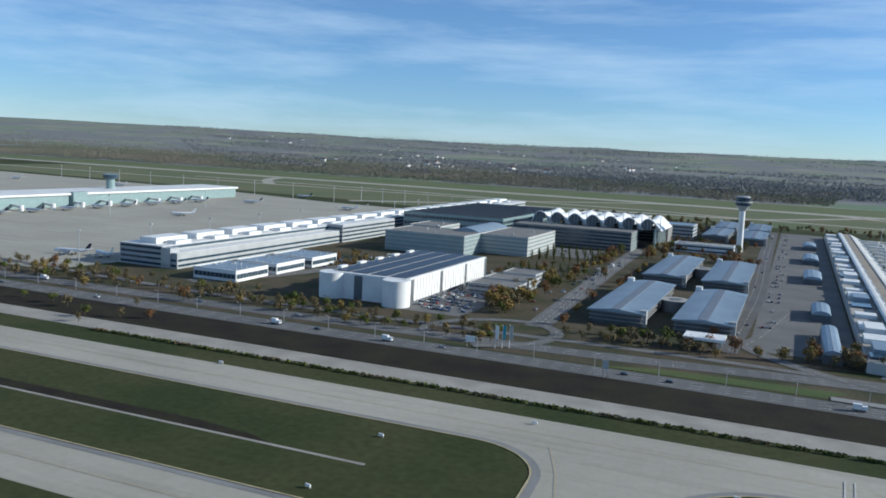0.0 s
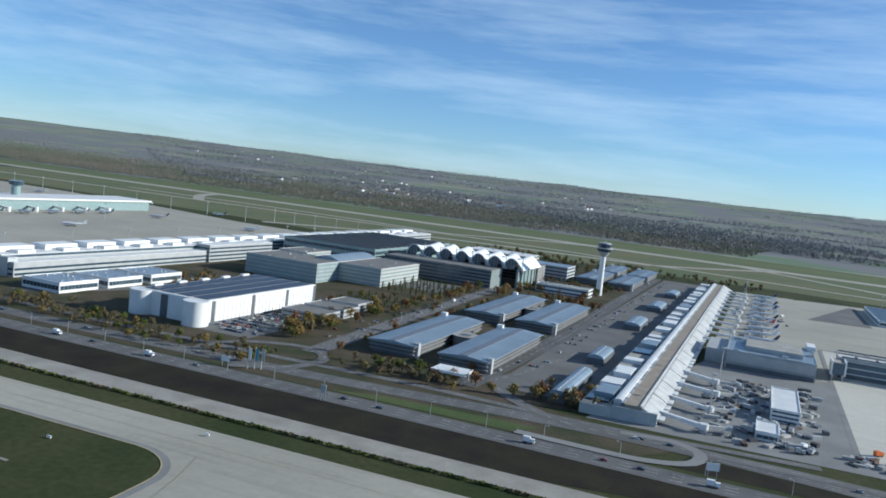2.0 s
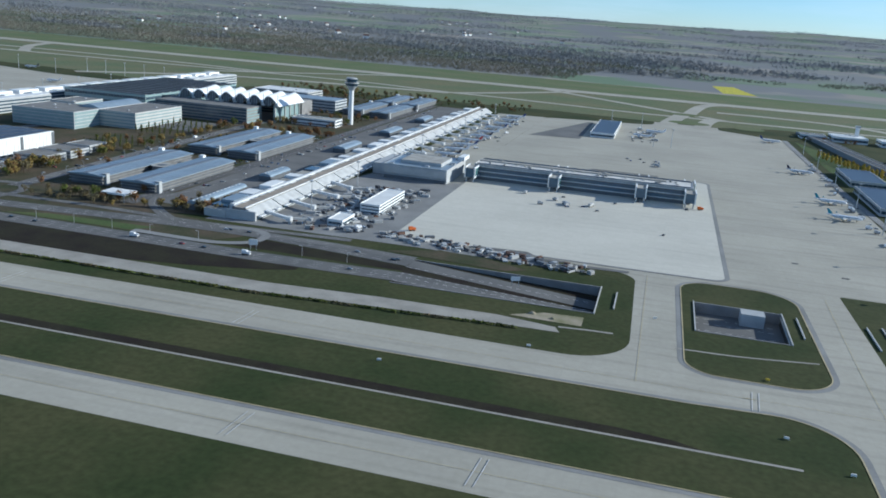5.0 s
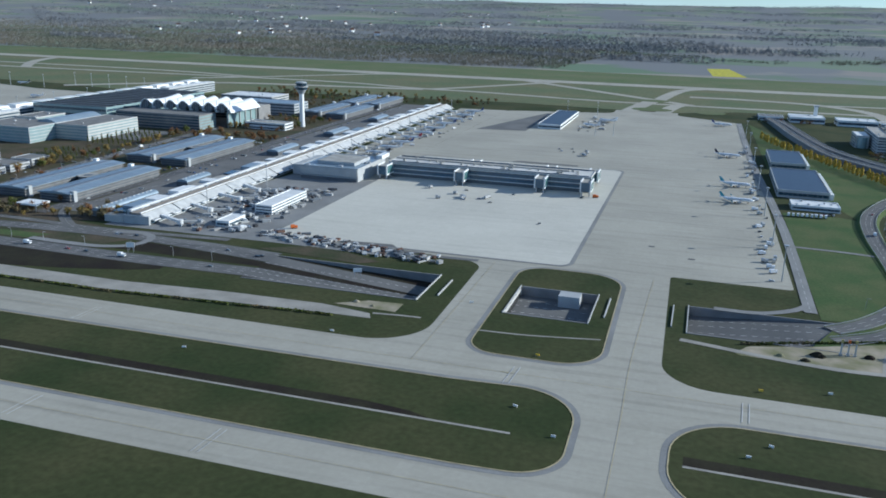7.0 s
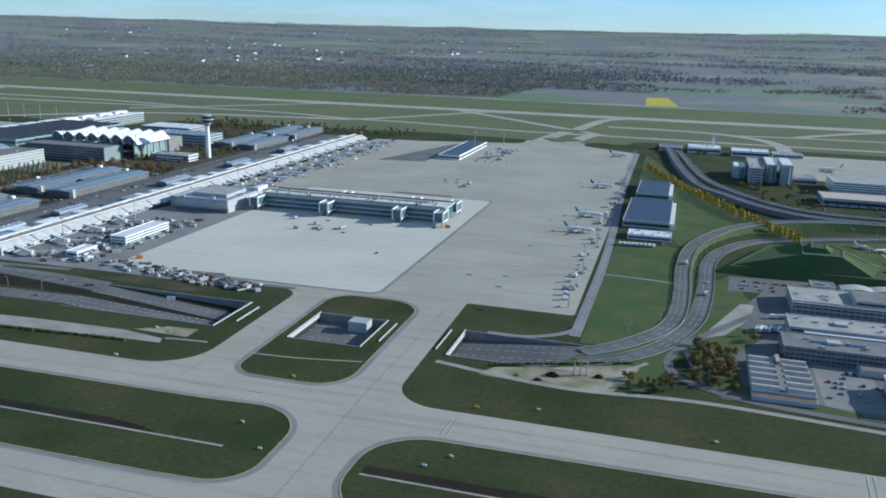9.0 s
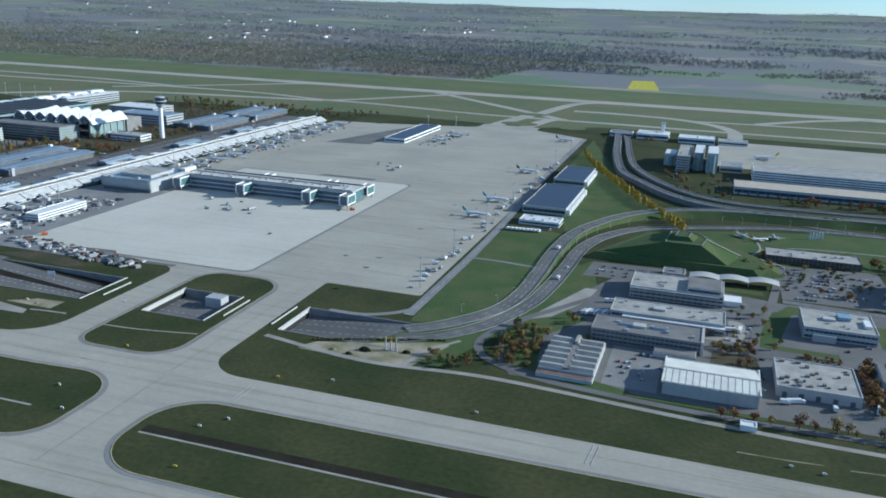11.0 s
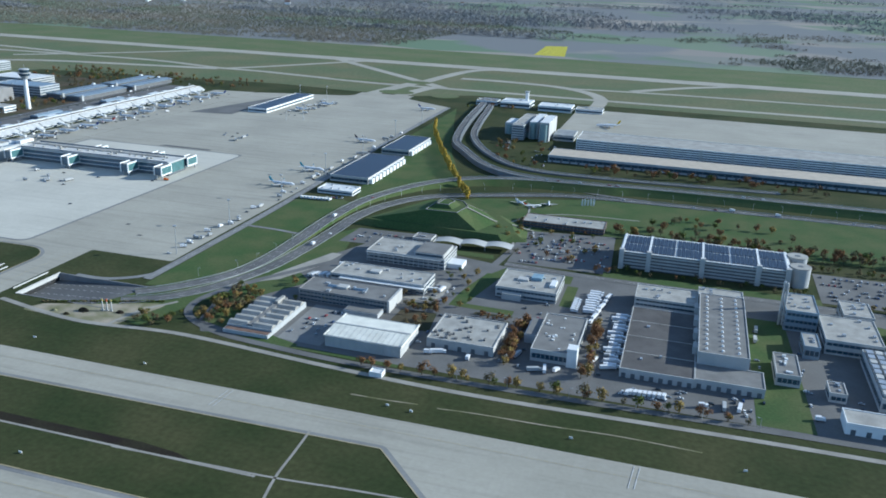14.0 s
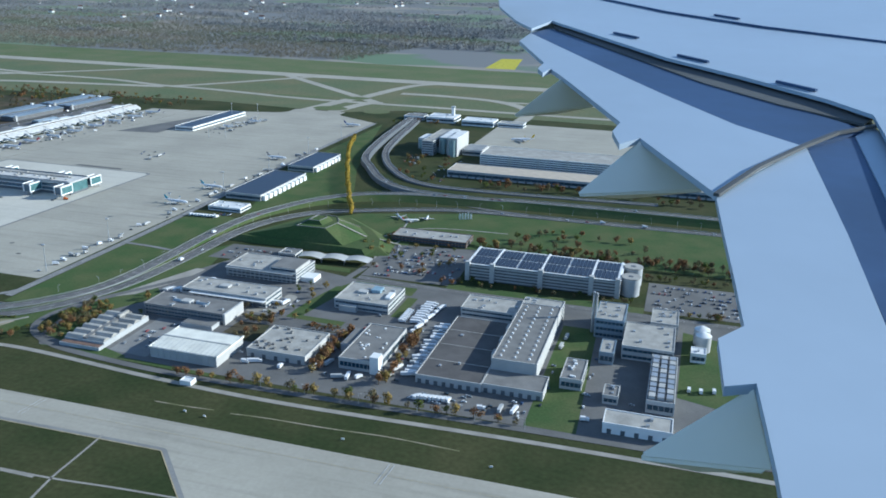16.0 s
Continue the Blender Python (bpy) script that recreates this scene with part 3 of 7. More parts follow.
def raised_road(name, pts, w, label, lanes, skirt, side):
    """A carriageway on an embankment; points carry their height."""
    line = spline([Vector(p) for p in pts])
    ob = tagged(link(name, ribbon(line, w), MOTORWAY_MAT), label, "road", "", "structure")
    for s in (-1, 1):
        bm = bmesh.new()
        prev = None
        for i, p in enumerate(line):
            d = (line[min(i + 1, len(line) - 1)].xy - line[max(i - 1, 0)].xy).normalized()
            n = Vector((d.y, -d.x)) * s
            a, c = p.xy + n * w / 2, p.xy + n * (w / 2 + 0.25 + (p.z - 0.1) * side)
            cur = [bm.verts.new((*a, p.z - 0.004)), bm.verts.new((*(a + n * 0.25), p.z - 0.004)), bm.verts.new((*c, 0.0))]
            if prev:
                for k in (0, 1):
                    bm.faces.new((prev[k], cur[k], cur[k + 1], prev[k + 1]))
            prev = cur
        part("embankment", bm, skirt, ob)
    for k in range(lanes):
        bm = bmesh.new()
        for i in range(0, len(line) - 2, 2):
            seg = [Vector((q.x, q.y, q.z + 0.02)) for q in line[i:i + 2]]
            ribbon(seg, 0.09, None, bm, (k + 1) * w / (lanes + 1) - w / 2)
        part("lane_marking", bm, LINE_WHITE, ob)
    rails(ob, line, (-w / 2 - 0.1, w / 2 + 0.1))
    return ob


raised_road("motorway_west", [(-28, 167, 0.1), (-20.5, 174, 0.12), (-12.2, 187, 0.16), (-9.2, 201, 0.2), (-8.6, 220, 0.3), (-8.6, 242, 0.5), (-7, 263, 0.7), (-2.4, 279.5, 0.9), (7, 297, 1.4), (19.5, 309, 1.9), (34, 315.5, 2.2), (50, 318.4, 2.4), (74, 320, 2.4), (104, 323, 2.4), (240, 324, 2.4)], 4.0, "dark asphalt motorway carriageway on a grassy embankment", 2, LAWN, 1.3)
raised_road("south_road", [(-24, 524, 1.2), (-19, 486, 1.8), (-13, 432, 2.0), (-4.5, 383, 1.9), (6, 362, 1.8), (19, 341, 1.8), (33, 328, 1.9), (50, 321.6, 2.25), (66, 320.4, 2.3)], 3.2, "curved asphalt road on a walled embankment", 1, WALL_DARK, 0.25)
raised_road("south_road", [(-20, 526, 0.8), (-13, 482, 1.2), (-6, 430, 1.2), (1, 396, 1.1), (16, 365, 0.9), (36, 344, 0.6), (66, 340, 0.4), (140, 345, 0.2)], 2.8, "curved asphalt road with dark retaining walls", 1, WALL_DARK, 0.25)
inner = bpy.data.objects["motorway_west"]
rails(inner, spline([Vector(p) for p in ((-28, 161), (-18.5, 167.6), (-11, 178.6), (-5.4, 195), (-3.2, 213), (-2.2, 232), (-1.4, 251), (3, 268), (12.8, 283.4), (25.6, 291.6), (45, 300.8), (66, 307.6), (104, 309.4), (240, 311))]), (-2.15, 2.15), 0.1)
road("slip_road", [(49, 320), (62, 316.5), (76, 312.8), (92, 311)], 2.0, 0.13, PALE_ASPHALT, "slip road joining the motorway", 0)
for pts in ([(44, 137.2), (52, 137.4), (58, 137.9)], [(62, 137.7), (70, 138.4), (84, 138.8), (97, 139.6), (112, 139.2)]):
    road("worn_track", pts, 0.35, 0.04, SAND, "narrow sandy track worn in the grass", 0, "path")
road("apron_road", [(-31, 176), (-31, 230), (-32, 273), (-34.5, 334), (-36, 400), (-37, 480)], 2.6, 0.12, SERVICE_GREY, "asphalt service road along the apron edge", 1)
road("apron_road", [(-50, 171.8), (-40, 172.5), (-31.5, 180), (-31, 192)], 1.8, 0.13, SERVICE_GREY, "asphalt service road round the grass", 0)
road("apron_road", [(-31, 228), (-20, 227.5), (-10, 226)], 1.4, 0.13, SERVICE_GREY, "narrow asphalt service road", 0)
road("perimeter_road", [(-56, 152), (-30, 147.5), (-3, 149.5), (36, 146.5), (70, 145.2), (130, 147), (230, 148)], 1.5, 0.07, PATH_MAT, "pale perimeter road along the fence", 0)
road("industrial_road", [(12, 212), (3, 197), (-6, 182), (-10.5, 169), (-8, 160), (1, 154.4), (14, 151.6), (50, 149.5), (130, 151.5), (220, 153)], 2.0, 0.09, PALE_ASPHALT, "pale asphalt estate road", 0)
road("industrial_road", [(48, 185), (49, 200), (53, 220), (56, 245)], 2.2, 0.09, PALE_ASPHALT, "asphalt estate road", 0)
road("industrial_road", [(20, 184), (48, 183), (86, 187)], 2.2, 0.1, PALE_ASPHALT, "asphalt estate road", 0)
road("industrial_road", [(56, 224), (90, 222), (140, 222), (220, 221)], 3.0, 0.1, PALE_ASPHALT, "asphalt estate road", 1)
flat("motorway_verge", [[(-33, 156), (-15, 150), (-8, 172), (10, 208), (4, 240), (-4, 226), (-12, 200), (-24, 176)]], 0.035, LAWN, "bright green motorway verge", "ground")
flat("west_lawn", [rounded([(-28.5, 176, 2), (-14, 190, 3), (-9.5, 226, 2), (-29.5, 226.5, 2)])], 0.06, LAWN, "bright green lawn beside the apron", "ground")
flat("west_lawn", [rounded([(-29.6, 229.5, 1), (-12.5, 229.5, 1), (-13.5, 261, 1), (-30, 259, 1)])], 0.06, LAWN, "bright green lawn beside the apron", "ground")
flat("west_lawn", [[(-30, 345), (-8, 262), (4, 300), (18, 312), (0, 360), (-22, 440), (-32, 480)]], 0.05, LAWN, "bright green meadow between the roads", "ground")
flat("west_lawn", [[(6, 250), (60, 246), (60, 262), (240, 262), (240, 312), (75, 306), (30, 290), (14, 272)]], 0.05, LAWN, "bright green park meadow beside the motorway", "ground")
flat("west_lawn", [[(-29.4, 172.6), (-24, 173), (-14, 186), (-9.8, 206), (-8.8, 230), (-7, 254), (-6, 264), (-13.5, 268), (-30, 268)]], 0.045, LAWN, "bright green lawn beside the motorway", "ground")
flat("sandy_lot", [rounded([(-47, 148.2, 1), (-20.5, 147.6, 2), (-15.4, 163.6, 2), (-20, 162.4, 2), (-33, 156.8, 3), (-44, 153, 2)])], 0.05, SAND, "bare sandy ground with weeds", "ground")
flat("estate_ground", [[(0, 152.5), (154, 152.5), (168, 158), (168, 222), (56, 222), (14, 232), (-8, 176), (-4, 158)]], 0.04, PALE_ASPHALT, "worn asphalt yards of the industrial estate", "pavement")
flat("estate_grass", [[(-3, 158), (16, 152.5), (24, 152.5), (24, 154), (4, 160), (2, 176), (10, 190), (4, 196), (-7, 178)]], 0.06, LAWN, "green verge with shrubs", "ground")
flat("estate_grass", [[(122, 153), (133, 153), (131, 208), (122, 208)]], 0.06, LAWN, "green strip between the yards", "ground")
flat("estate_grass", [[(152.5, 176), (166, 172), (166, 210), (153, 214)]], 0.06, LAWN, "green lawn beside the storage tanks", "ground")
flat("estate_grass", [[(84, 228), (142, 228), (142, 222.6), (84, 222.6)]], 0.06, LAWN, "green strip before the parking garage", "ground")
flat("estate_grass", [[(48, 188), (53, 190), (58, 216), (52, 214)]], 0.07, LAWN, "green verge of the estate road", "ground")
flat("workshop_yard", [[(18, 155.6), (29, 155), (29, 176.5), (18, 176.5)]], 0.055, SERVICE_GREY, "pale worn yard beside the workshop", "pavement")
flat("car_park", [[(56, 226), (86, 226), (84, 262), (56, 258)]], 0.055, PALE_ASPHALT, "asphalt car park with tree strips", "pavement")
flat("car_park", [[(142, 226), (180, 226), (180, 250), (142, 250)]], 0.055, PALE_ASPHALT, "asphalt car park", "pavement")
flat("terminal_grounds", [[(-384, 176), (-232, 178), (-208, 184), (-208, 480), (-350, 480), (-362, 300)]], 0.035, LITTER, "leaf-strewn planted ground between the airport buildings", "ground")
flat("terminal_yard", [[(-207, 181), (-160, 182), (-150, 182), (-112, 181), (-118, 185), (-162, 190), (-160, 262), (-192, 262)]], 0.065, SERVICE_GREY, "asphalt service yard with vehicles", "pavement")
flat("forecourt", [[(-228, 190), (-209.5, 190), (-209.5, 478), (-228, 478)]], 0.05, PALE_ASPHALT, "asphalt forecourt and car parks beside the terminal", "pavement")
flat("centre_yard", [[(-330, 300), (-284, 300), (-284, 326), (-330, 326)]], 0.05, PALE_ASPHALT, "paved yard before the office blocks", "pavement")
flat("centre_yard", [[(-300, 186), (-283, 186), (-283, 246), (-300, 246)]], 0.05, PALE_ASPHALT, "asphalt car park beside the parking hall", "pavement")
flat("far_brown_field", [[(-440, 130), (-300, 143), (-300, 156), (-440, 157)]], 0.025, SAND, "brownish bare earth beside the track", "ground")

flat("landside_verge", [[(-430, 161), (-250, 163), (-197, 163), (-191, 171), (-208, 180), (-232, 184.5), (-384, 178), (-430, 176)]], 0.028, LITTER, "brown leaf-strewn verge among the slip roads", "ground")
flat("slip_lawn", [[(-250, 163), (-216, 163.4), (-212, 168), (-240, 166.6)]], 0.045, LAWN, "narrow green strip beside the slip road", "ground")
for pts in ([(54, 214.4), (76.5, 214.4), (76.5, 220.6), (57, 220.6)], [(76, 198), (79, 198), (79, 213), (76, 213)], [(28, 226.6), (52, 226.6), (51, 230), (30, 230)], [(49, 188.6), (66, 187.4), (66, 190.5), (50, 191)], [(-1, 152.6), (50, 150.9), (50, 152.4), (10, 153.6)]):
    flat("estate_grass", [pts], 0.065, LAWN, "green grass plot among the estate yards", "ground")
flat("shrub_bed", [[(56, 182.6), (66.4, 183), (66.4, 187), (57, 186.6)]], 0.075, LITTER, "planted bed of reddish shrubs", "ground")
flat("shrub_bed", [[(38.6, 171), (49.6, 171), (47.6, 187), (39.4, 187)]], 0.075, LITTER, "brown planted bed between the yards", "ground")
flat("concrete_yard", [rounded([(28, 188.8, 1), (46, 188.6, 5), (46.4, 203, 4), (42.4, 204, 1), (42.4, 191.6, 1), (28, 191.6, 1)])], 0.06, PATH_MAT, "pale concrete delivery yard", "pavement")
flat("visitor_parking", [[(3, 225), (30, 227), (31, 241), (4, 239.6)]], 0.05, PALE_ASPHALT, "asphalt car park below the viewing hill", "pavement")
for pts in ([(47, 262), (52, 275), (50, 290)], [(52, 275), (66, 282), (90, 284)], [(56, 262), (54, 244), (58, 236)]):
    road("park_path", pts, 0.7, 0.07, PATH_MAT, "pale footpath across the park lawn", 0, "path")

road("sand_track", [(-22, 147.4), (-19.8, 157.5), (-14.6, 165.6)], 1.0, 0.075, PATH_MAT, "pale track across the sandy lot", 0, "path")
flat("concrete_pad", [[(-2.7, 185.5), (-1.9, 191.8), (5.8, 214), (9, 214), (7.6, 203), (1.5, 189)]], 0.065, PATH_MAT, "pale concrete pad beside the estate road", "pavement")
for x, y0, y1 in ((-57.9, 158, 170.4), (-70.8, 158.2, 169.9), (-105.6, 159, 169.5)):
    tagged(link("barrier_wall", box(x - 0.12, x + 0.12, y0, y1, 0, 0.3), WALL_PALE), "low white barrier wall beside the taxiway", "barrier", "", "structure")

# the country beyond the fields swells into low hills
def rise_at(x, y):
    """Height of the far country: flat to 2.1 km, then rolling up to the skyline."""
    r = math.hypot(x, y)
    u = max(0.0, min(1.0, (r - 2100) / 2500))
    roll = noise.noise((x * 0.0009, y * 0.0009, 7.0)) + 0.4 * noise.noise((x * 0.003, y * 0.003, 3.0))
    return u * u * (3 - 2 * u) * (72 + 16 * roll) + 5 * min(1.0, u * 4) * noise.noise((x * 0.004, y * 0.004, 5.0))


bm = bmesh.new()
prev = None
for row in range(40):
    dist = 2080 + row * 66
    cur = []
    for i in range(121):
        a = radians(-70 + i * 140 / 120)
        x, y = dist * math.sin(a), dist * math.cos(a)
        cur.append(bm.verts.new((x, y, rise_at(x, y) if row else -0.5)))
    if prev:
        for i in range(120):
            bm.faces.new((prev[i], prev[i + 1], cur[i + 1], cur[i]))
    prev = cur
bmesh.ops.reverse_faces(bm, faces=bm.faces)
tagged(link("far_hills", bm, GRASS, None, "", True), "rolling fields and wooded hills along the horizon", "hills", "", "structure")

# pyramid-shaped viewing hill
hill = thing("viewing_hill", 27, 258, 0, "steep grassy pyramid-shaped viewing hill", "hill", "", "structure")
bm = bmesh.new()
tiers = (
    (((-27, -15, 0), (24, -15.5, 0), (31, -12, 0), (29, 0, 0), (20, 10, 0), (4, 24, 0), (-12, 20, 0)), ((-23, -13.6, 2), (22, -14, 2), (26.5, -10, 2), (24, -2, 2), (17, 8, 2), (3, 20, 2), (-10, 17, 2))),
    (((-22, -12.4, 2), (14.8, -12.8, 2), (19, 0, 2), (12, 9, 2), (2, 17, 2), (-9, 14, 2)), ((-3.4, -9.6, 6.2), (7, -9.4, 6.2), (8.4, -1, 6.2), (5.6, 4.4, 6.2), (1.4, 6, 6.2), (-2.4, 4.6, 6.2))),
    (((-2.2, -6.6, 6.2), (4.6, -6.4, 6.2), (5.8, 0, 6.2), (3, 3.6, 6.2), (-0.8, 3.2, 6.2)), ((-0.8, -5.6, 7.4), (3, -5.5, 7.4), (3.8, -0.6, 7.4), (2.2, 1.6, 7.4), (0, 1.4, 7.4))))
for low, top in tiers:
    lo, hi = [bm.verts.new(p) for p in low], [bm.verts.new(p) for p in top]
    for i in range(len(lo)):
        j = (i + 1) % len(lo)
        bm.faces.new((lo[i], lo[j], hi[j], hi[i]))
    bm.faces.new(hi)
part("slope", bm, LAWN, hill)
for z, low in ((6.2, tiers[1][1]), (7.4, tiers[2][1])):
    for i in range(len(low)):
        p, q = Vector(low[i]), Vector(low[(i + 1) % len(low)])
        part("parapet", bar(p + Vector((0, 0, 0.1)), q + Vector((0, 0, 0.1)), 0.2, 0.16), DECK_GREY, hill)
for a, b in (((7, 2, 6.3), (12.4, 9, 2.1)), ((8.2, -2, 6.3), (18.6, -1, 2.1)), ((24, -2, 2.1), (31, 0, 0.1))):
    part("foot_path", bar(a, b, 0.8, 0.12), PATH_MAT, hill)


# ---- buildings ----
def roof_units(t, w, d, h, count, seed, size=0.9, mat=None):
    rnd = random.Random(seed)
    for _ in range(count):
        x, y = rnd.uniform(-w / 2 + 1, w / 2 - 1), rnd.uniform(-d / 2 + 1, d / 2 - 1)
        a, b, c = rnd.uniform(0.4, 1) * size, rnd.uniform(0.4, 1) * size, rnd.uniform(0.25, 0.6) * size
        part("roof_unit", box(x - a / 2, x + a / 2, y - b / 2, y + b / 2, h, h + c), mat or STEEL, t)


def rim(w, d, z0, z1, th=0.2):
    bm = box(-w / 2, w / 2, -d / 2, -d / 2 + th, z0, z1)
    box(-w / 2, w / 2, d / 2 - th, d / 2, z0, z1, bm)
    box(-w / 2, -w / 2 + th, -d / 2 + th, d / 2 - th, z0, z1, bm)
    return box(w / 2 - th, w / 2, -d / 2 + th, d / 2 - th, z0, z1, bm)


def bands(t, w, d, h, floors, glass, lo=0.25, hi=0.75, mull=0.0, sides="nsew", frame_mat=None):
    """A glazed band on every floor of each side, with mullions standing proud."""
    fh = h / floors
    for f in range(floors):
        z0, z1 = fh * (f + lo), fh * (f + hi)
        for s in sides:
            ln = w if s in "ns" else d
            off = {"n": (0, -d / 2), "s": (0, d / 2), "e": (-w / 2, 0), "w": (w / 2, 0)}[s]
            e = 0.03
            if s in "ns":
                bm = box(-ln / 2 + 0.25, ln / 2 - 0.25, off[1] - e, off[1] + e, z0, z1)
            else:
                bm = box(off[0] - e, off[0] + e, -ln / 2 + 0.25, ln / 2 - 0.25, z0, z1)
            band = part("window_band", bm, glass, t)
            if mull:
                bm = bmesh.new()
                for i in range(int(ln / mull)):
                    u = -ln / 2 + 0.3 + i * mull
                    if s in "ns":
                        box(u, u + 0.09, off[1] - 0.06, off[1] + 0.06, z0, z1, bm)
                    else:
                        box(off[0] - 0.06, off[0] + 0.06, u, u + 0.09, z0, z1, bm)
                tagged(part("mullion", bm, frame_mat or WALL_GREY, band), kind="stuff")


def building(name, x0, x1, y0, y1, h, label, wall=WALL_PALE, roof=ROOF_PALE, floors=0, glass=GLASS, mull=1.2, units=0, seed=0, category="building", z=0.0, group="", lo=0.3, hi=0.72, unit_size=0.9, unit_mat=None, doors=0):
    w, d = x1 - x0, y1 - y0
    t = thing(name, (x0 + x1) / 2, (y0 + y1) / 2, z, label, category, group)
    part("wall", box(-w / 2, w / 2, -d / 2, d / 2, 0, h), wall, t)
    part("roof", box(-w / 2 + 0.2, w / 2 - 0.2, -d / 2 + 0.2, d / 2 - 0.2, h, h + 0.06), roof, t)
    part("parapet", rim(w + 0.06, d + 0.06, h - 0.12, h + 0.22), wall, t)
    if floors:
        bands(t, w, d, h, floors, glass, lo, hi, mull)
    for i in range(doors):
        u = -w / 2 + (i + 0.5) * w / doors
        part("loading_door", box(u - 0.45, u + 0.45, -d / 2 - 0.04, -d / 2 + 0.02, 0.05, 1.15), WALL_DARK, t)
    if units:
        roof_units(t, w, d, h + 0.06, units, seed, unit_size, unit_mat)
    return t


# terminal one: a long stepped white building with rounded roof band
T1_BAY = material("weathered_white_panel", (0.52, 0.52, 0.505), 0.7, 0, 0.1, 0.4, 9.0)
t1 = thing("terminal", -200, 325, 0, "very long white terminal with stepped rounded roof", "terminal building")
y0, y1 = -141, 141
part("ground_floor", box(-8, 5, y0 + 4, y1, 0, 1.9), WALL_GREY, t1)
part("east_terrace", box(-9, -3.2, y0, y1 - 4, 0, 2.6), WALL_PALE, t1)
part("east_terrace_roof", box(-8.8, -3.4, y0 + 0.2, y1 - 4.2, 2.6, 2.7), ROOF_PALE, t1)
bm = bmesh.new()
prof = [(-3.2, 1.9), (-3.2, 4.1), (-2.9, 4.5), (-2.3, 4.6), (-1.7, 4.5)]
prev = None
for y in (y0 + 2, y1):
    cur = [bm.verts.new((x, y, z)) for x, z in prof + [(-1.7, 1.9)]]
    if prev:
        for i in range(len(cur) - 1):
            bm.faces.new((prev[i], prev[i + 1], cur[i + 1], cur[i]))
    bm.faces.new(cur if prev else cur[::-1])
    prev = cur
part("upper_roof_band", bm, ROOF_WHITE, t1)
part("roof_walkway", box(-1.1, 2.0, y0 + 1, y1, 1.9, 3.95), material("tan_walkway", (0.33, 0.28, 0.225), 0.85, 0, 0.1, 0.3), t1)
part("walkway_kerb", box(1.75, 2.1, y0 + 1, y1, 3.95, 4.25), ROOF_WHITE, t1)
part("louvre_base", box(-1.7, -1.1, y0 + 1, y1, 1.9, 4.1), WALL_DARK, t1)
for k in range(20):
    a = y0 + 0.6 + k * 14.1
    bm = bmesh.new()
    prev = None
    for y in (a, a + 13.5):
        cur = [bm.verts.new((x, y, z)) for x, z in ((2.12, 3.8), (2.5, 3.8), (3.4, 3.2), (4.4, 2.5), (5.2, 1.9), (2.12, 1.9))]
        if prev:
            for i in range(5):
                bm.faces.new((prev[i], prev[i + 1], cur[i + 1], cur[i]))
        bm.faces.new(cur if prev else cur[::-1])
        prev = cur
    part("curved_roof_bay", bm, T1_BAY, t1, "curved white roof bay over the gates")
    part("gate_glazing", box(4.98, 5.1, a + 0.4, a + 12, 0.5, 1.7), GLASS, t1)
    part("clerestory", box(-3.3, -3.15, a + 0.5, a + 13, 2.9, 4.1), GLASS, t1)
    for j in range(3):
        part("louvre_panel", box(-1.68, -1.12, a + 0.4 + j * 4.6, a + 4.2 + j * 4.6, 4.1, 4.22), ROOF_WHITE if j % 2 else STEEL, t1)
        part("gate_canopy", box(5.2, 6.1, a + 0.8 + j * 4.4, a + 4.0 + j * 4.4, 1.5, 1.75), WHITE, t1)
    part("terrace_block", box(-8.4, -4.2, a + 2, a + (6 + k % 3 * 2), 2.7, 3.3 + 0.5 * (k % 2)), WHITE if k % 4 else GLASS, t1)
t1.scale = (1, 1, 0.74)
part("end_wall", box(-3.2, 5, y0 + 0.2, y0 + 1.0, 0, 3.2), WALL_GREY, t1)
for k, y in enumerate((y0 + 1, y0 + 22, y0 + 64, y0 + 110, y0 + 160, y0 + 215)):
    part("roof_plant_room", box(-7.6, -4, y + 5, y + 13, 2.7, 4.2), WHITE if k % 2 else ROOF_METAL, t1)

# barrel-roofed halls on the land side
for i, (x, y, w, d) in enumerate(((-214, 200, 3.2, 26), (-215, 236, 4, 14), (-216, 300, 5, 18), (-216, 352, 5, 18), (-216, 404, 5, 16))):
    t = thing("drop_off_hall", x, y, 0, "low hall with ribbed rounded metal roof", "hall", "drop-off halls")
    part("wall", box(-w / 2, w / 2, -d / 2, d / 2, 0, 1.6), WALL_DARK, t)
    bm = bmesh.new()
    prev = None
    for yy in (-d / 2, d / 2):
        cur = [bm.verts.new((w / 2 * math.cos(a * math.pi / 6), yy, 1.6 + 0.9 * math.sin(a * math.pi / 6))) for a in range(7)]
        if prev:
            for k in range(6):
                bm.faces.new((prev[k], prev[k + 1], cur[k + 1], cur[k]))
        bm.faces.new(cur if prev else cur[::-1])
        prev = cur
    part("barrel_roof", bm, ROOF_METAL, t)
    for k in range(int(d / 2)):
        part("roof_rib", box(-0.05, 0.05, -d / 2 + k * 2, -d / 2 + k * 2 + 0.9, 2.5, 2.62), ROOF_WHITE, t)

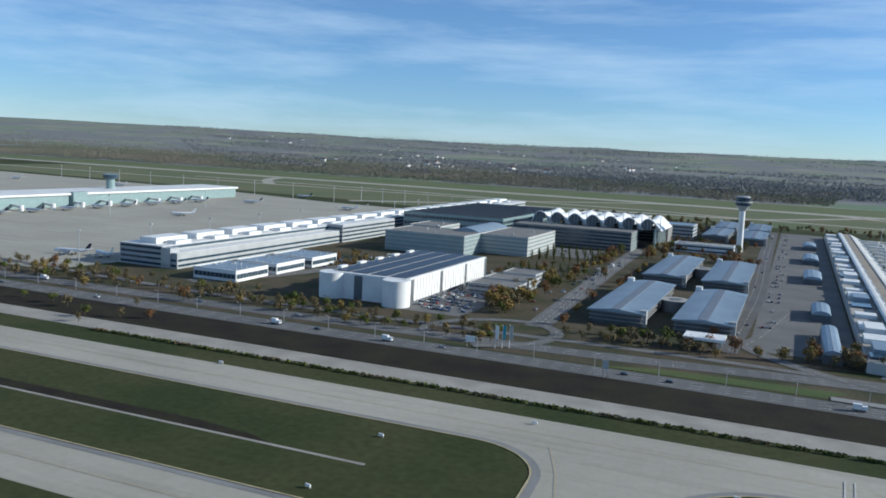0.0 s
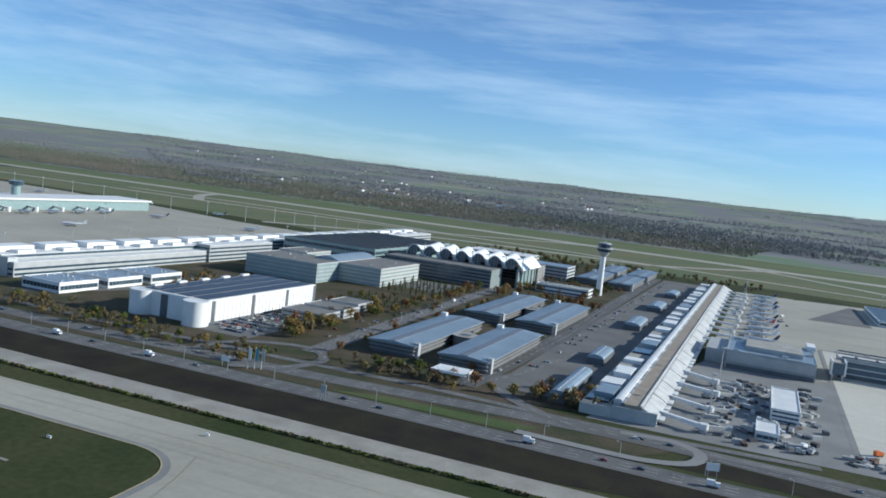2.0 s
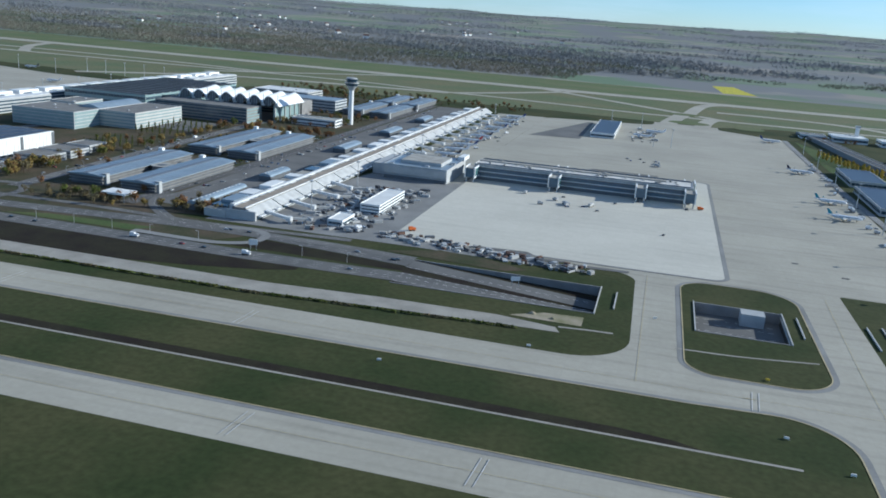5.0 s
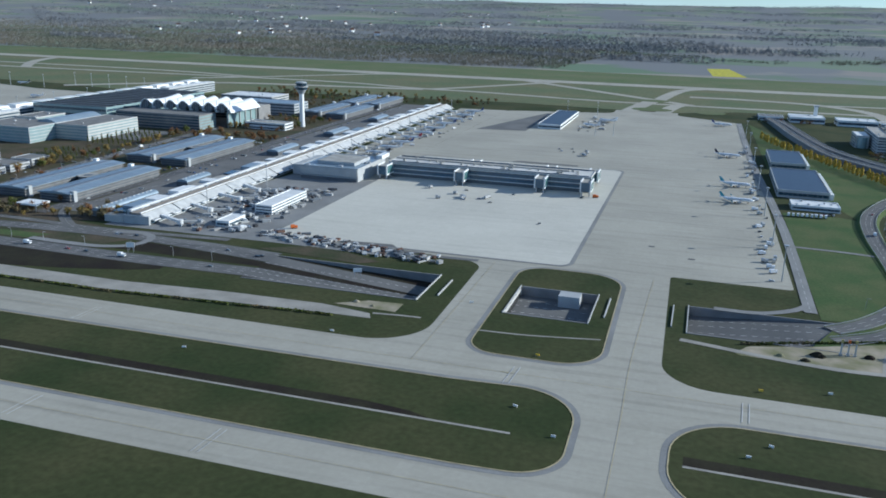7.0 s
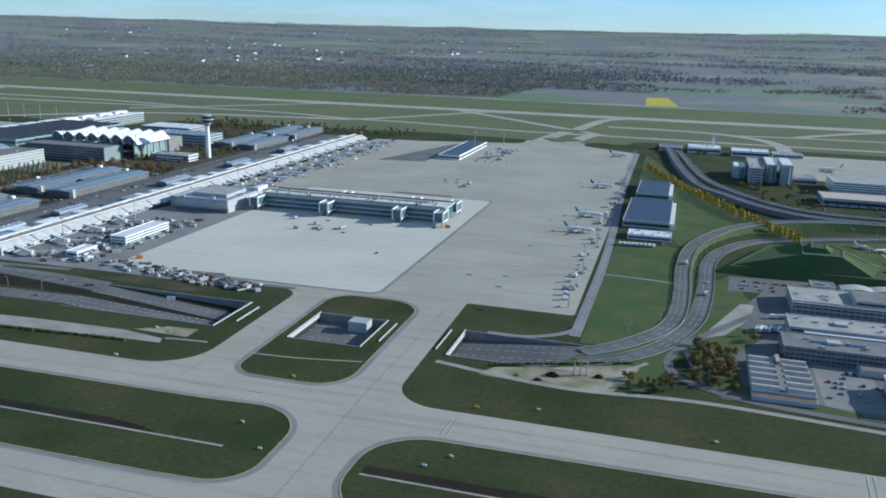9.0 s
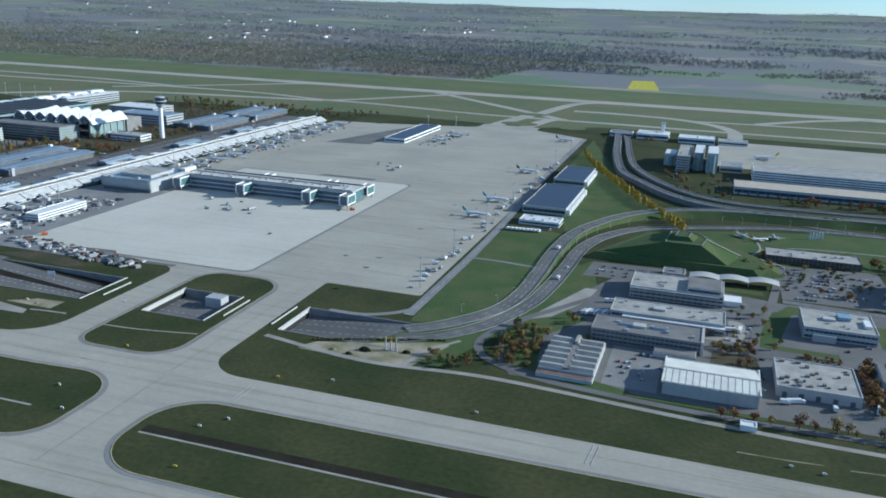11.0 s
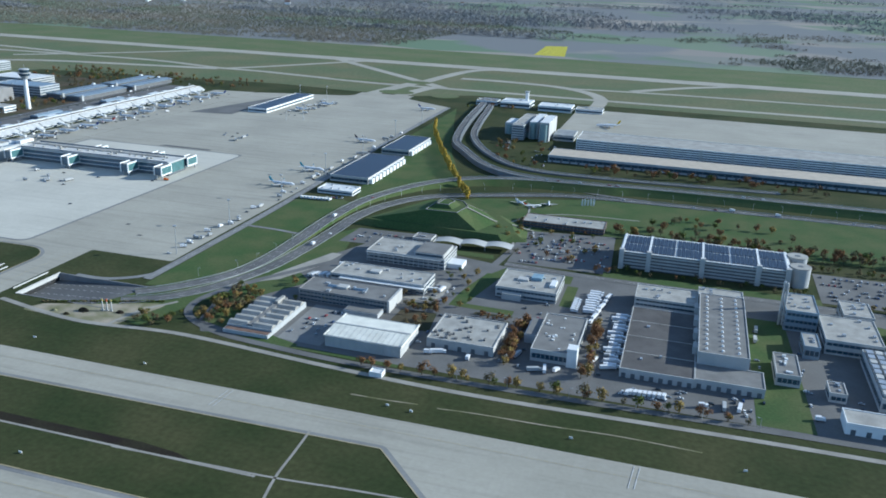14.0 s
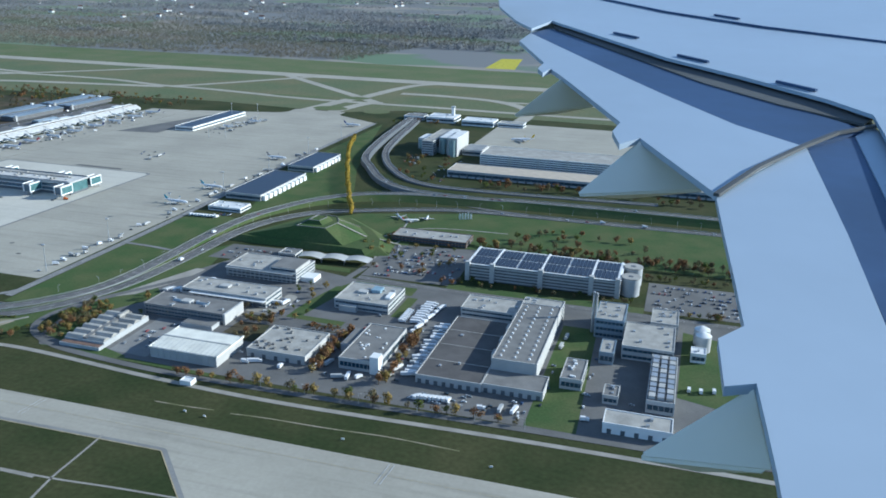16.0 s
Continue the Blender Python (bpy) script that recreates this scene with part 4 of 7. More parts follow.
# jet bridges
def jet_bridge():
    t = thing("jet_bridge", 0, 0, 0, "white passenger boarding bridge reaching from the terminal", "jet bridge", "jet bridges")
    part("walkway", bar((0, 0, 1.7), (7.5, -3.0, 1.5), 0.8, 0.8), WHITE, t)
    part("rotunda", tube(7.9, -3.15, 0.9, 2.1, 0.85, 0.85, 14), ROOF_WHITE, t)
    part("column", tube(7.9, -3.15, 0, 0.9, 0.25), STEEL, t)
    part("arm", bar((8.2, -3.0, 1.5), (12.0, -0.4, 1.25), 0.6, 0.65), WALL_PALE, t)
    part("cab", box(11.6, 12.7, -0.7, 0.5, 0.85, 1.7), STEEL, t)
    for s in (-0.25, 0.25):
        part("leg", box(11.0, 11.2, -0.9 + s - 0.08, -0.9 + s + 0.08, 0, 1.0), STEEL, t)
    part("wheel_bogie", box(10.8, 11.4, -1.3, -0.5, 0, 0.22), TYRE, t)
    return t


jb = jet_bridge()
jb.matrix_world = pose(-195, 190, 0.06)
jb.scale = (1, 1, 0.85)
for i in range(1, 19):
    if not 4 <= i <= 6:
        copy_thing(jb, pose(-195, 190 + i * 14.6, 0.06, 0, 0, (-8, 0, 6)[i % 3]))

# connecting hall and pier
t = building("pier_head_hall", -187, -165.6, 257.6, 283, 5.6, "big grey-clad hall at the root of the new pier", WALL_GREY, ROOF_METAL, 0, units=14, seed=3, category="terminal building", unit_size=1.6)
part("white_cladding", box(-10.6, 10.6, -13.1, -12.9, 2.2, 5.2), WALL_PALE, t)
part("dark_base", box(-10.4, 10.4, -13.15, -12.95, 0, 1.4), WALL_DARK, t)
part("upper_block", box(-6.5, 7.5, -8, 6, 5.6, 7.0), WALL_GREY, t)
part("upper_roof", box(-6.3, 7.3, -7.8, 5.8, 7.0, 7.1), ROOF_PALE, t)
part("sign_wall", box(9.0, 11.2, 8.5, 16, 5.6, 7.2), WHITE, t)
part("link_block", box(-16, -10.5, -8, 12, 0, 4.5), WALL_GREY, t)
t.scale = (1, 1, 0.8)
pier = thing("pier", -124.5, 278, 0, "long dark-glazed pier with pale flat roof", "terminal building")
PW, PD, PH = 70.0, 11.0, 5.0
TEAL_GLASS = material("teal_gate_glass", (0.09, 0.185, 0.19), 0.18, 0, 0.12, 0.6, 4.0, 0, 0.6)
PIER_GLASS = material("blue_pier_glass", (0.075, 0.135, 0.19), 0.15, 0, 0.12, 0.6, 4.0, 0, 0.6)
part("body", box(-PW / 2, PW / 2, -PD / 2, PD / 2, 0, PH), WALL_DARK, pier)
part("roof", box(-PW / 2 - 0.4, PW / 2 + 0.4, -PD / 2 - 0.4, PD / 2 + 0.4, PH, PH + 0.25), material("pier_roof_gravel", (0.6, 0.585, 0.55), 0.9, 0, 0.08, 0.3, 10.0), pier)
part("fascia", rim(PW + 0.9, PD + 0.9, PH - 0.15, PH + 0.45, 0.25), WALL_PALE, pier)
part("roof_spine", box(-PW / 2, PW / 2 - 8, 1.2, 3.6, PH + 0.25, PH + 0.6), ROOF_PALE, pier)
for z in (1.5, 3.1, 4.7):
    for s in (-1, 1):
        y = s * (PD / 2 + 0.04)
        part("window_band", box(-PW / 2 + 0.4, PW / 2 - 0.4, y - 0.04, y + 0.04, z, z + 1.0), PIER_GLASS, pier)
        part("sill_band", box(-PW / 2, PW / 2, y - 0.12, y + 0.12, z - 0.26, z - 0.02), WHITE, pier)
        bm = bmesh.new()
        for i in range(int(PW / 1.5)):
            box(-PW / 2 + 0.5 + i * 1.5, -PW / 2 + 0.58 + i * 1.5, y - 0.08, y + 0.08, z, z + 1.0, bm)
        tagged(part("mullion", bm, WALL_DARK, pier), kind="stuff")
for i, x in enumerate((-35.5, -7.9, 19.6, 34.6)):
    for s in ((-1, 1) if i else (-1,)):
        cy = s * (PD / 2 + 3.3)
        b = part("gate_tower", box(x - 1.4, x + 1.4, cy - 3.0, cy + 3.0, 1.7, 4.6), PIER_GLASS, pier, "dark-glazed gate tower")
        for k in (-1.8, 1.4):
            part("side_frame", box(x + k, x + k + 0.4, cy - 3.4, cy + 3.3, 1.5, 5.1), WHITE, b, "white frame of the gate tower")
            part("side_glass", box(x + k - 0.03, x + k + 0.43, cy - 3.0, cy + 2.9, 2.0, 4.6), TEAL_GLASS, b)
        part("tower_roof", box(x - 1.4, x + 1.4, cy - 3.1, cy + 3.1, 4.6, 4.75), ROOF_PALE, b)
        for k in (-1.2, 1.2):
            part("gate_leg", box(x + k - 0.2, x + k + 0.2, s * (PD / 2 + 5.6) - 0.2, s * (PD / 2 + 5.6) + 0.2, 0, 1.7), STEEL, pier)
part("end_glass", box(PW / 2 - 0.05, PW / 2 + 0.08, -PD / 2 + 0.6, PD / 2 - 0.6, 1.0, 4.8), TEAL_GLASS, pier)
roof_units(pier, PW - 4, PD - 3, PH + 0.25, 34, 8, 1.1, ROOF_PALE)

# control tower
tw = thing("control_tower", -241, 367, 0, "slender white concrete control tower with round glazed cab", "control tower")
part("shaft", tube(0, 0, 0, 13.6, 1.15, 0.95, 24), WHITE, tw, smooth=True)
part("lower_collar", tube(0, 0, 13.0, 14.6, 1.1, 2.3, 24), WALL_GREY, tw)
part("office_ring", tube(0, 0, 14.6, 15.6, 2.4, 2.8, 24), GLASS, tw)
part("gallery", tube(0, 0, 15.6, 15.9, 3.0, 3.0, 24), WALL_PALE, tw)
part("cab_glass", tube(0, 0, 15.9, 17.2, 2.1, 2.6, 24), GLASS, tw)
part("cab_roof", tube(0, 0, 17.2, 17.6, 2.4, 2.0, 24), WALL_GREY, tw)
part("aerial", tube(0.3, 0, 17.6, 19.4, 0.07, 0.03, 6), STEEL, tw)
tw.scale = (1.1, 1.1, 1.22)

# airport centre with arched membrane roof
mac = thing("airport_centre", -287, 350, 0, "glazed office block beneath a row of white membrane arches", "building", turn=0)
part("north_block", box(-34, 11, -17, -3, 0, 7.0), DECK_GREY, mac)
part("south_block", box(-26, 18, 25, 37, 0, 7.0), DECK_GREY, mac)
part("forum_end_glazing", box(16.6, 16.9, -2.6, 24.8, 0, 7.6), GREEN_GLASS, mac)
for k in range(6):
    part("forum_column", box(17.0, 17.4, -2.4 + k * 5.2, -2.0 + k * 5.2, 0, 8.4), WALL_PALE, mac)
part("north_roof", box(-33.8, 10.8, -16.8, -3.2, 7.0, 7.1), ROOF_GREY, mac)
part("south_roof", box(-25.8, 17.8, 25.2, 36.8, 7.0, 7.1), ROOF_PALE, mac)
part("forum_floor", box(-30, 15, -3, 25, 0, 0.3), PALE_ASPHALT, mac)
for f in range(5):
    z = 0.6 + f * 1.3
    part("window_band", box(-33.7, 10.7, -17.06, -16.95, z, z + 0.7), GLASS, mac)
    part("window_band", box(10.95, 11.06, -16.7, -3.3, z, z + 0.7), GREEN_GLASS, mac)
    part("window_band", box(-25.7, 17.7, 24.94, 25.05, z, z + 0.7), GLASS, mac)
for k in range(7):
    x0, x1 = -31 + k * 7.0, -31 + k * 7.0 + 8.4
    bm = bmesh.new()
    prev = None
    for j in range(7):
        v = j / 6
        y = -2.5 + 27 * v
        sag = 1 - 0.25 * math.sin(math.pi * v)
        cur = [bm.verts.new((x0 + (x1 - x0) * u / 10, y, 7.2 + 4.2 * sag * math.sin(math.pi * min(1, (u / 10) ** 0.7)))) for u in range(11)]
        if prev:
            for i in range(10):
                bm.faces.new((prev[i], prev[i + 1], cur[i + 1], cur[i]))
        prev = cur
    part("membrane_arch", bm, TENT, mac, "taut white membrane arch", True)
    bm = bmesh.new()
    for i in range(10):
        a, b = i / 10, (i + 1) / 10
        p = [(x0 + (x1 - x0) * u, -2.7, 7.2 + 4.2 * math.sin(math.pi * min(1, u ** 0.7))) for u in (a, b)]
        bar(p[0], p[1], 0.35, 0.35, bm)
    part("edge_rib", bm, WHITE, mac)
    part("mast", tube(x1 - 0.5, -3.2, 7, 12.6, 0.18, 0.12, 8), STEEL, mac)
    def rise(u):
        return 7.2 + 4.2 * math.sin(math.pi * min(1, u ** 0.7))
    # glass front in a matt dark colour that stands in for the shaded interior
    bm = bmesh.new()
    us = [0.04 + 0.6 * i / 8 for i in range(9)]
    ring = [(x0 + (x1 - x0) * u, rise(u)) for u in us]
    bm.faces.new([bm.verts.new((x, -2.45, z)) for x, z in [(ring[0][0], 7.1)] + ring + [(ring[-1][0] - 1.2, 7.1)]])
    part("forum_glazing", bm, WALL_DARK, mac, "glass beneath the arch, coloured dark for the shade inside")
    bm = bmesh.new()
    us = [0.65 + 0.33 * i / 5 for i in range(6)]
    ring = [(x0 + (x1 - x0) * u, rise(u)) for u in us]
    bm.faces.new([bm.verts.new((x, -2.5, z)) for x, z in [(ring[0][0] + 1.0, 7.1)] + ring])
    part("fabric_gore", bm, WALL_GREY, mac)
    for u in (0.2, 0.36, 0.5):
        part("glazing_bar", box(x0 + (x1 - x0) * u - 0.05, x0 + (x1 - x0) * u + 0.05, -2.55, -2.46, 7.1, rise(u)), STEEL, mac)

# hotel and offices
t = building("hotel", -318.5, -301.6, 290, 323, 6.2, "pale hotel wing with rows of windows", WALL_PALE, ROOF_GREY, 5, GREEN_GLASS, 0.9, 4, 2, "hotel")
bm = bmesh.new()
prev = None
for y in (-15, 14):
    cur = [bm.verts.new((-20 + 12 * u / 8, y, 6.0 + 1.8 * math.sin(math.pi * u / 8))) for u in range(9)]
    if prev:
        for k in range(8):
            bm.faces.new((prev[k], prev[k + 1], cur[k + 1], cur[k]))
    prev = cur
    bm.faces.new(cur if y > 0 else cur[::-1])
part("atrium_vault", bm, ROOF_METAL, t)
part("atrium_wall", box(-20, -8.7, -14.6, 13.6, 0, 6.0), GREEN_GLASS, t)
building("office_block", -346, -318, 275, 296, 6.4, "office block with green glass facade", WALL_GREY, ROOF_GREY, 5, GREEN_GLASS, 0.9, 5, 4, "building", lo=0.12, hi=0.88)
building("office_block", -349, -337, 300, 318, 6.4, "pale office wing with green glass", WALL_PALE, ROOF_GREY, 5, GREEN_GLASS, 0.9, 3, 5)
building("terminal_hall", -366, -324, 330, 412, 8.2, "wide dark-roofed hall with tall glass front", GREEN_GLASS, material("dark_louvred_roof", (0.05, 0.055, 0.058), 0.9, 0, 0.1, 0.3, 8), 3, GLASS, 1.5, 0, 0, "terminal building")
for k in range(13):
    part("roof_louvre", box(-20, 20, -39.5 + k * 6.4, -38.3 + k * 6.4, 8.26, 8.6), WALL_DARK, bpy.data.objects["terminal_hall"])
building("office_slab", -318, -286, 420, 440, 6.5, "white office slab with flat roof", WALL_PALE, ROOF_WHITE, 5, GLASS, 1.2, 6, 6)
building("office_slab", -296, -262, 400, 416, 6.0, "grey-roofed office row", WALL_GREY, ROOF_METAL, 4, GLASS, 1.2, 6, 7)

# terminal two, stepped white decks
t2 = thing("far_terminal", -374, 320, 0, "long white multi-deck terminal with roof pavilions", "terminal building")
for a, b, x0, x1, h in ((-122, 170, -11, 3, 5.4), (-122, -40, 3, 8, 4.0), (-40, 0, 3, 9, 6.0), (118, 168, 3, 9, 6.0)):
    part("deck_block", box(x0, x1, a, b, 0, h), WALL_GREY, t2)
    part("deck_roof", box(x0 + 0.2, x1 - 0.2, a + 0.2, b - 0.2, h, h + 0.08), ROOF_WHITE, t2)
    for f in range(int(h / 1.35)):
        z = 0.5 + f * 1.35
        part("window_band", box(x1 - 0.02, x1 + 0.06, a + 0.3, b - 0.3, z, z + 0.6), GLASS, t2)
        part("window_band", box(x0 + 0.3, x1 - 0.3, a - 0.06, a + 0.02, z, z + 0.6), GLASS, t2)
for k in range(18):
    y = -119 + k * 16
    part("roof_pavilion", box(-7, -1.5, y, y + 12, 5.48, 7.0), WHITE, t2)
    part("roof_pavilion", box(-0.6, 2.4, y + 3, y + 9, 5.48, 6.3), WHITE, t2)
part("stair_tower", box(3, 6, -122.3, -119, 0, 5.2), STEEL, t2)
for k in range(3):
    building("drop_off_pavilion", -355 + k * 0.5, -342.5 + k * 0.5, 191 + k * 16, 204 + k * 16, 2.6, "low white pavilion with gridded roof", WHITE, ROOF_METAL, 1, GLASS, 1.2, 12, k, "building", 0, "drop-off pavilions", unit_size=0.5)

sat = thing("satellite_terminal", -535, 370, 0, "long pale-green glazed satellite terminal", "terminal building")
part("body", box(-12, 12, -160, 60, 0, 5.0), GREEN_GLASS, sat)
part("roof", box(-13, 13, -161, 61, 5.0, 5.9), ROOF_WHITE, sat)
part("entrance", box(12, 14, -60, -52, 0, 6.4), GREEN_GLASS, sat)
part("apron_control", tube(-4, -20, 5.9, 11, 2.2, 2.2, 12), GREEN_GLASS, sat)
part("apron_control_cab", tube(-4, -20, 11, 13, 3.4, 3.8, 12), GLASS, sat)
for k in range(12):
    part("gate_bridge", bar((12, -154 + k * 16, 1.8), (20, -157 + k * 16, 1.6), 1.0, 1.0), WHITE, sat)
    part("gate_rotunda", tube(20.5, -157 + k * 16, 0, 2.4, 1.0, 1.0, 10), WHITE, sat)

# white parking hall with rounded corner drums
ph = thing("parking_hall", -309, 202.4, 0, "white windowless parking hall with drum corners and solar roof", "parking garage")
part("body", box(-8, 12, -13, 36, 0, 5.6), WHITE, ph)
part("roof", box(-7.8, 11.8, -12.8, 35.8, 5.6, 5.75), ROOF_WHITE, ph)
for x, y in ((-8, -12.5), (8.5, -14)):
    part("drum", tube(x + 1.5, y, 0, 5.7, 3.0, 3.0, 28), WHITE, ph, "ribbed white corner drum", True)
part("gap_panel", box(-0.8, 1.2, -13.1, -12.9, 0, 5.4), WALL_DARK, ph)
for y in (-11, 5, 20.5, 34.6):
    part("joint_strip", box(11.95, 12.08, y, y + 1.3, 0, 5.5), WALL_DARK, ph)
for k in range(28):
    part("cladding_rib", box(12.0, 12.07, -9.4 + k * 1.6, -9.3 + k * 1.6, 0.6, 5.5), WALL_PALE, ph)
part("dark_base", box(11.97, 12.06, -13, 36, 0, 0.6), WALL_DARK, ph)
for i in range(4):
    for j in range(12):
        part("solar_panel", box(-7 + i * 4.7, -3.0 + i * 4.7, -11.5 + j * 3.9, -7.66 + j * 3.9, 5.78, 5.9), SOLAR, ph)
for k in range(5):
    part("roof_vent", box(-8, -7, -8 + k * 9, -5 + k * 9, 5.75, 6.3), WHITE, ph)
for x, y, w in ((-295, 187, 12), (-295, 198, 12), (-294, 210, 9)):
    building("low_garage", x + 2, x + 2 + w, y + 28, y + 37, 2.2, "low open grey parking deck", WALL_GREY, ROOF_GREY, 2, WALL_DARK, 1.5, 0, 0, "parking garage")

# car-park halls with ribbed metal roofs
def deck_hall(x0, x1, y0, y1, seed):
    w, d = x1 - x0, y1 - y0
    t = thing("car_park_hall", (x0 + x1) / 2, (y0 + y1) / 2, 0, "car-park hall with shallow blue-grey ribbed roof", "parking garage", "car-park halls")
    part("deck", box(-w / 2 + 0.4, w / 2 - 0.4, -d / 2 + 0.4, d / 2 - 0.4, 0, 2.3), WALL_DARK, t)
    for z in (0.7, 1.5, 2.2):
        part("deck_edge", rim(w, d, z, z + 0.22, 0.3), DECK_GREY, t)
    bm = bmesh.new()
    prev = None
    for yy in (-d / 2 - 0.3, d / 2 + 0.3):
        cur = [bm.verts.new((x, yy, z)) for x, z in ((-w / 2 - 0.4, 2.65), (-1, 3.1), (1, 3.1), (w / 2 + 0.4, 2.65), (w / 2 + 0.4, 2.5), (-w / 2 - 0.4, 2.5))]
        if prev:
            for i in range(6):
                bm.faces.new((prev[i], prev[(i + 1) % 6], cur[(i + 1) % 6], cur[i]))
        bm.faces.new(cur if prev else cur[::-1])
        prev = cur
    part("roof", bm, ROOF_METAL, t)
    part("ridge_strip", box(-0.9, 0.9, -d / 2, d / 2, 3.1, 3.18), material("dark_ridge", (0.2, 0.22, 0.25), 0.5, 0.2) if not bpy.data.materials.get("dark_ridge") else bpy.data.materials["dark_ridge"], t)
    for k in range(int(d / 2.2)):
        for s in (-1, 1):
            part("roof_seam", bar((s * 1.1, -d / 2 + k * 2.2, 3.08), (s * (w / 2 + 0.3), -d / 2 + k * 2.2, 2.7), 0.07, 0.07), STEEL, t)
    part("stair_tower", box(-w / 2 - 0.5, -w / 2 + 1.0, d / 2 - 1.9, d / 2 - 0.4, 0, 3.5), WHITE, t)
    part("stair_tower", box(w / 2 - 0.8, w / 2 + 0.6, -d / 2 + 1, -d / 2 + 2.4, 0, 3.2), WALL_GREY, t)
    t.scale = (1, 1, 1.05)


deck_hall(-259.5, -248.6, 198, 244, 1)
deck_hall(-242.4, -231.4, 197, 240.5, 2)
deck_hall(-258.8, -248.2, 258.5, 309, 3)
deck_hall(-243.2, -232.4, 257, 306, 4)
for k, (x, y) in enumerate(((-258, 400), (-243, 398), (-258, 448), (-243, 446))):
    deck_hall(x, x + 10, y, y + 42, 5 + k)
for x, y in ((-245.4, 222), (-245.6, 284)):
    rd = thing("ramp_drum", x, y, 0, "round spiral ramp between two car-park halls", "ramp", "spiral ramps")
    part("wall", tube(0, 0, 0, 2.6, 3.1, 3.1, 28), DECK_GREY, rd, smooth=True)
    part("deck", tube(0, 0, 2.6, 2.72, 3.4, 3.4, 28), ROOF_PALE, rd)
    part("eye", tube(0, 0, 2.7, 2.78, 1.4, 1.4, 20), WALL_DARK, rd)
    part("bridge", box(-4.2, 4.2, -1.2, 1.2, 2.2, 2.56), DECK_GREY, rd)
kiosk = thing("toll_canopy", -235.4, 186.8, 0, "square white toll canopy on slim posts", "canopy")
part("roof", box(-3.6, 3.6, -2.6, 2.6, 1.9, 2.4), WHITE, kiosk)
for x in (-2.8, 2.8):
    for y in (-2, 2):
        part("post", tube(x, y, 0, 1.9, 0.15, 0.15, 8), STEEL, kiosk)
building("tower_annex", -263, -242, 351, 359.5, 3.0, "low white annex with flat roof beneath the tower", WHITE, ROOF_PALE, 2, GLASS, 1.0, 5, 9)
building("site_office", -176, -170.6, 207, 229, 2.5, "white stacked office containers", WHITE, ROOF_WHITE, 3, GLASS, 1.0, 0, 0)
building("site_office", -178.5, -174.5, 190.5, 199, 1.5, "low white site hut", WHITE, ROOF_WHITE, 1, GLASS, 1.0, 0, 0)

# sheds beside the apron
t = building("cargo_shed", -30, -14, 292, 334, 2.4, "dark-roofed ground-service shed with white docks", WALL_PALE, SOLAR, 1, GLASS, 1.5, 0, 0, "shed")
for k in range(10):
    part("dock_bay", box(8.0, 9.4, -20 + k * 4, -17.4 + k * 4, 0, 2.0), WHITE, t)
t = building("cargo_shed", -29, -16, 346, 378, 2.4, "dark-roofed ground-service shed with white docks", WALL_PALE, SOLAR, 1, GLASS, 1.5, 0, 0, "shed")
for k in range(7):
    part("dock_bay", box(6.5, 7.8, -15 + k * 4.2, -12 + k * 4.2, 0, 2.0), WHITE, t)
building("crew_cabin", -27, -13, 274, 282, 1.5, "low white cabins beside the shed", WHITE, ROOF_WHITE, 1, GLASS, 1.0, 8, 2)
t = building("apron_shelter", -134.5, -123, 414, 474, 2.2, "dark-roofed apron shelter with white front", WHITE, SOLAR, 1, GLASS, 1.5, 0, 0, "shed")

def lathe_barrel(x0, x1, r, h):
    """A half-round roof light lying along x on a roof of that height."""
    bm = bmesh.new()
    prev = None
    for x in (x0, x1):
        cur = [bm.verts.new((x, r * math.cos(a * math.pi / 6), h + 0.06 + r * math.sin(a * math.pi / 6))) for a in range(7)]
        if prev:
            for i in range(6):
                bm.faces.new((prev[i], prev[i + 1], cur[i + 1], cur[i]))
        bm.faces.new(cur if prev else cur[::-1])
        prev = cur
    return bm


# industrial estate
wh = building("warehouse", 30, 48, 155.6, 168, 2.6, "low warehouse with shallow white metal roof", WALL_PALE, ROOF_WHITE, 0, doors=0, category="warehouse")
bm = bmesh.new()
prev = None
for x in (-9.2, 9.2):
    cur = [bm.verts.new((x, y, z)) for y, z in ((-6.4, 2.7), (0, 3.2), (6.4, 2.7))]
    if prev:
        for i in range(2):
            bm.faces.new((prev[i], cur[i], cur[i + 1], prev[i + 1]))
    prev = cur
CREAM_ROOF = material("cream_metal_roof", (0.76, 0.74, 0.65), 0.6, 0, 0.08, 0.3, 9.0)
part("pitched_roof", bm, CREAM_ROOF, wh)
part("ridge_cap", box(-9.2, 9.2, -0.25, 0.25, 3.16, 3.3), WALL_PALE, wh)
part("roof_edge", box(-9.3, -9.0, -6.4, 6.4, 2.5, 2.95), CREAM_ROOF, wh)
part("roof_edge", box(9.0, 9.3, -6.4, 6.4, 2.5, 2.95), CREAM_ROOF, wh)
for k in range(14):
    part("roof_rib", bar((-8.6 + k * 1.32, -6.4, 2.74), (-8.6 + k * 1.32, 0, 3.24), 0.05, 0.04), WALL_PALE, wh)
for k in range(11):
    part("wall_rib", box(-8.6 + k * 1.7, -8.5 + k * 1.7, -6.28, -6.18, 0, 2.6), WALL_GREY, wh)
for x, y, w in ((51, 164, 16), ):
    building("flat_workshop", 51.5, 67, 163.5, 178, 2.1, "square workshop with pale roof and rows of skylights", WALL_PALE, ROOF_PALE, 0, units=26, seed=11, doors=5, category="workshop", unit_mat=ROOF_GREY)
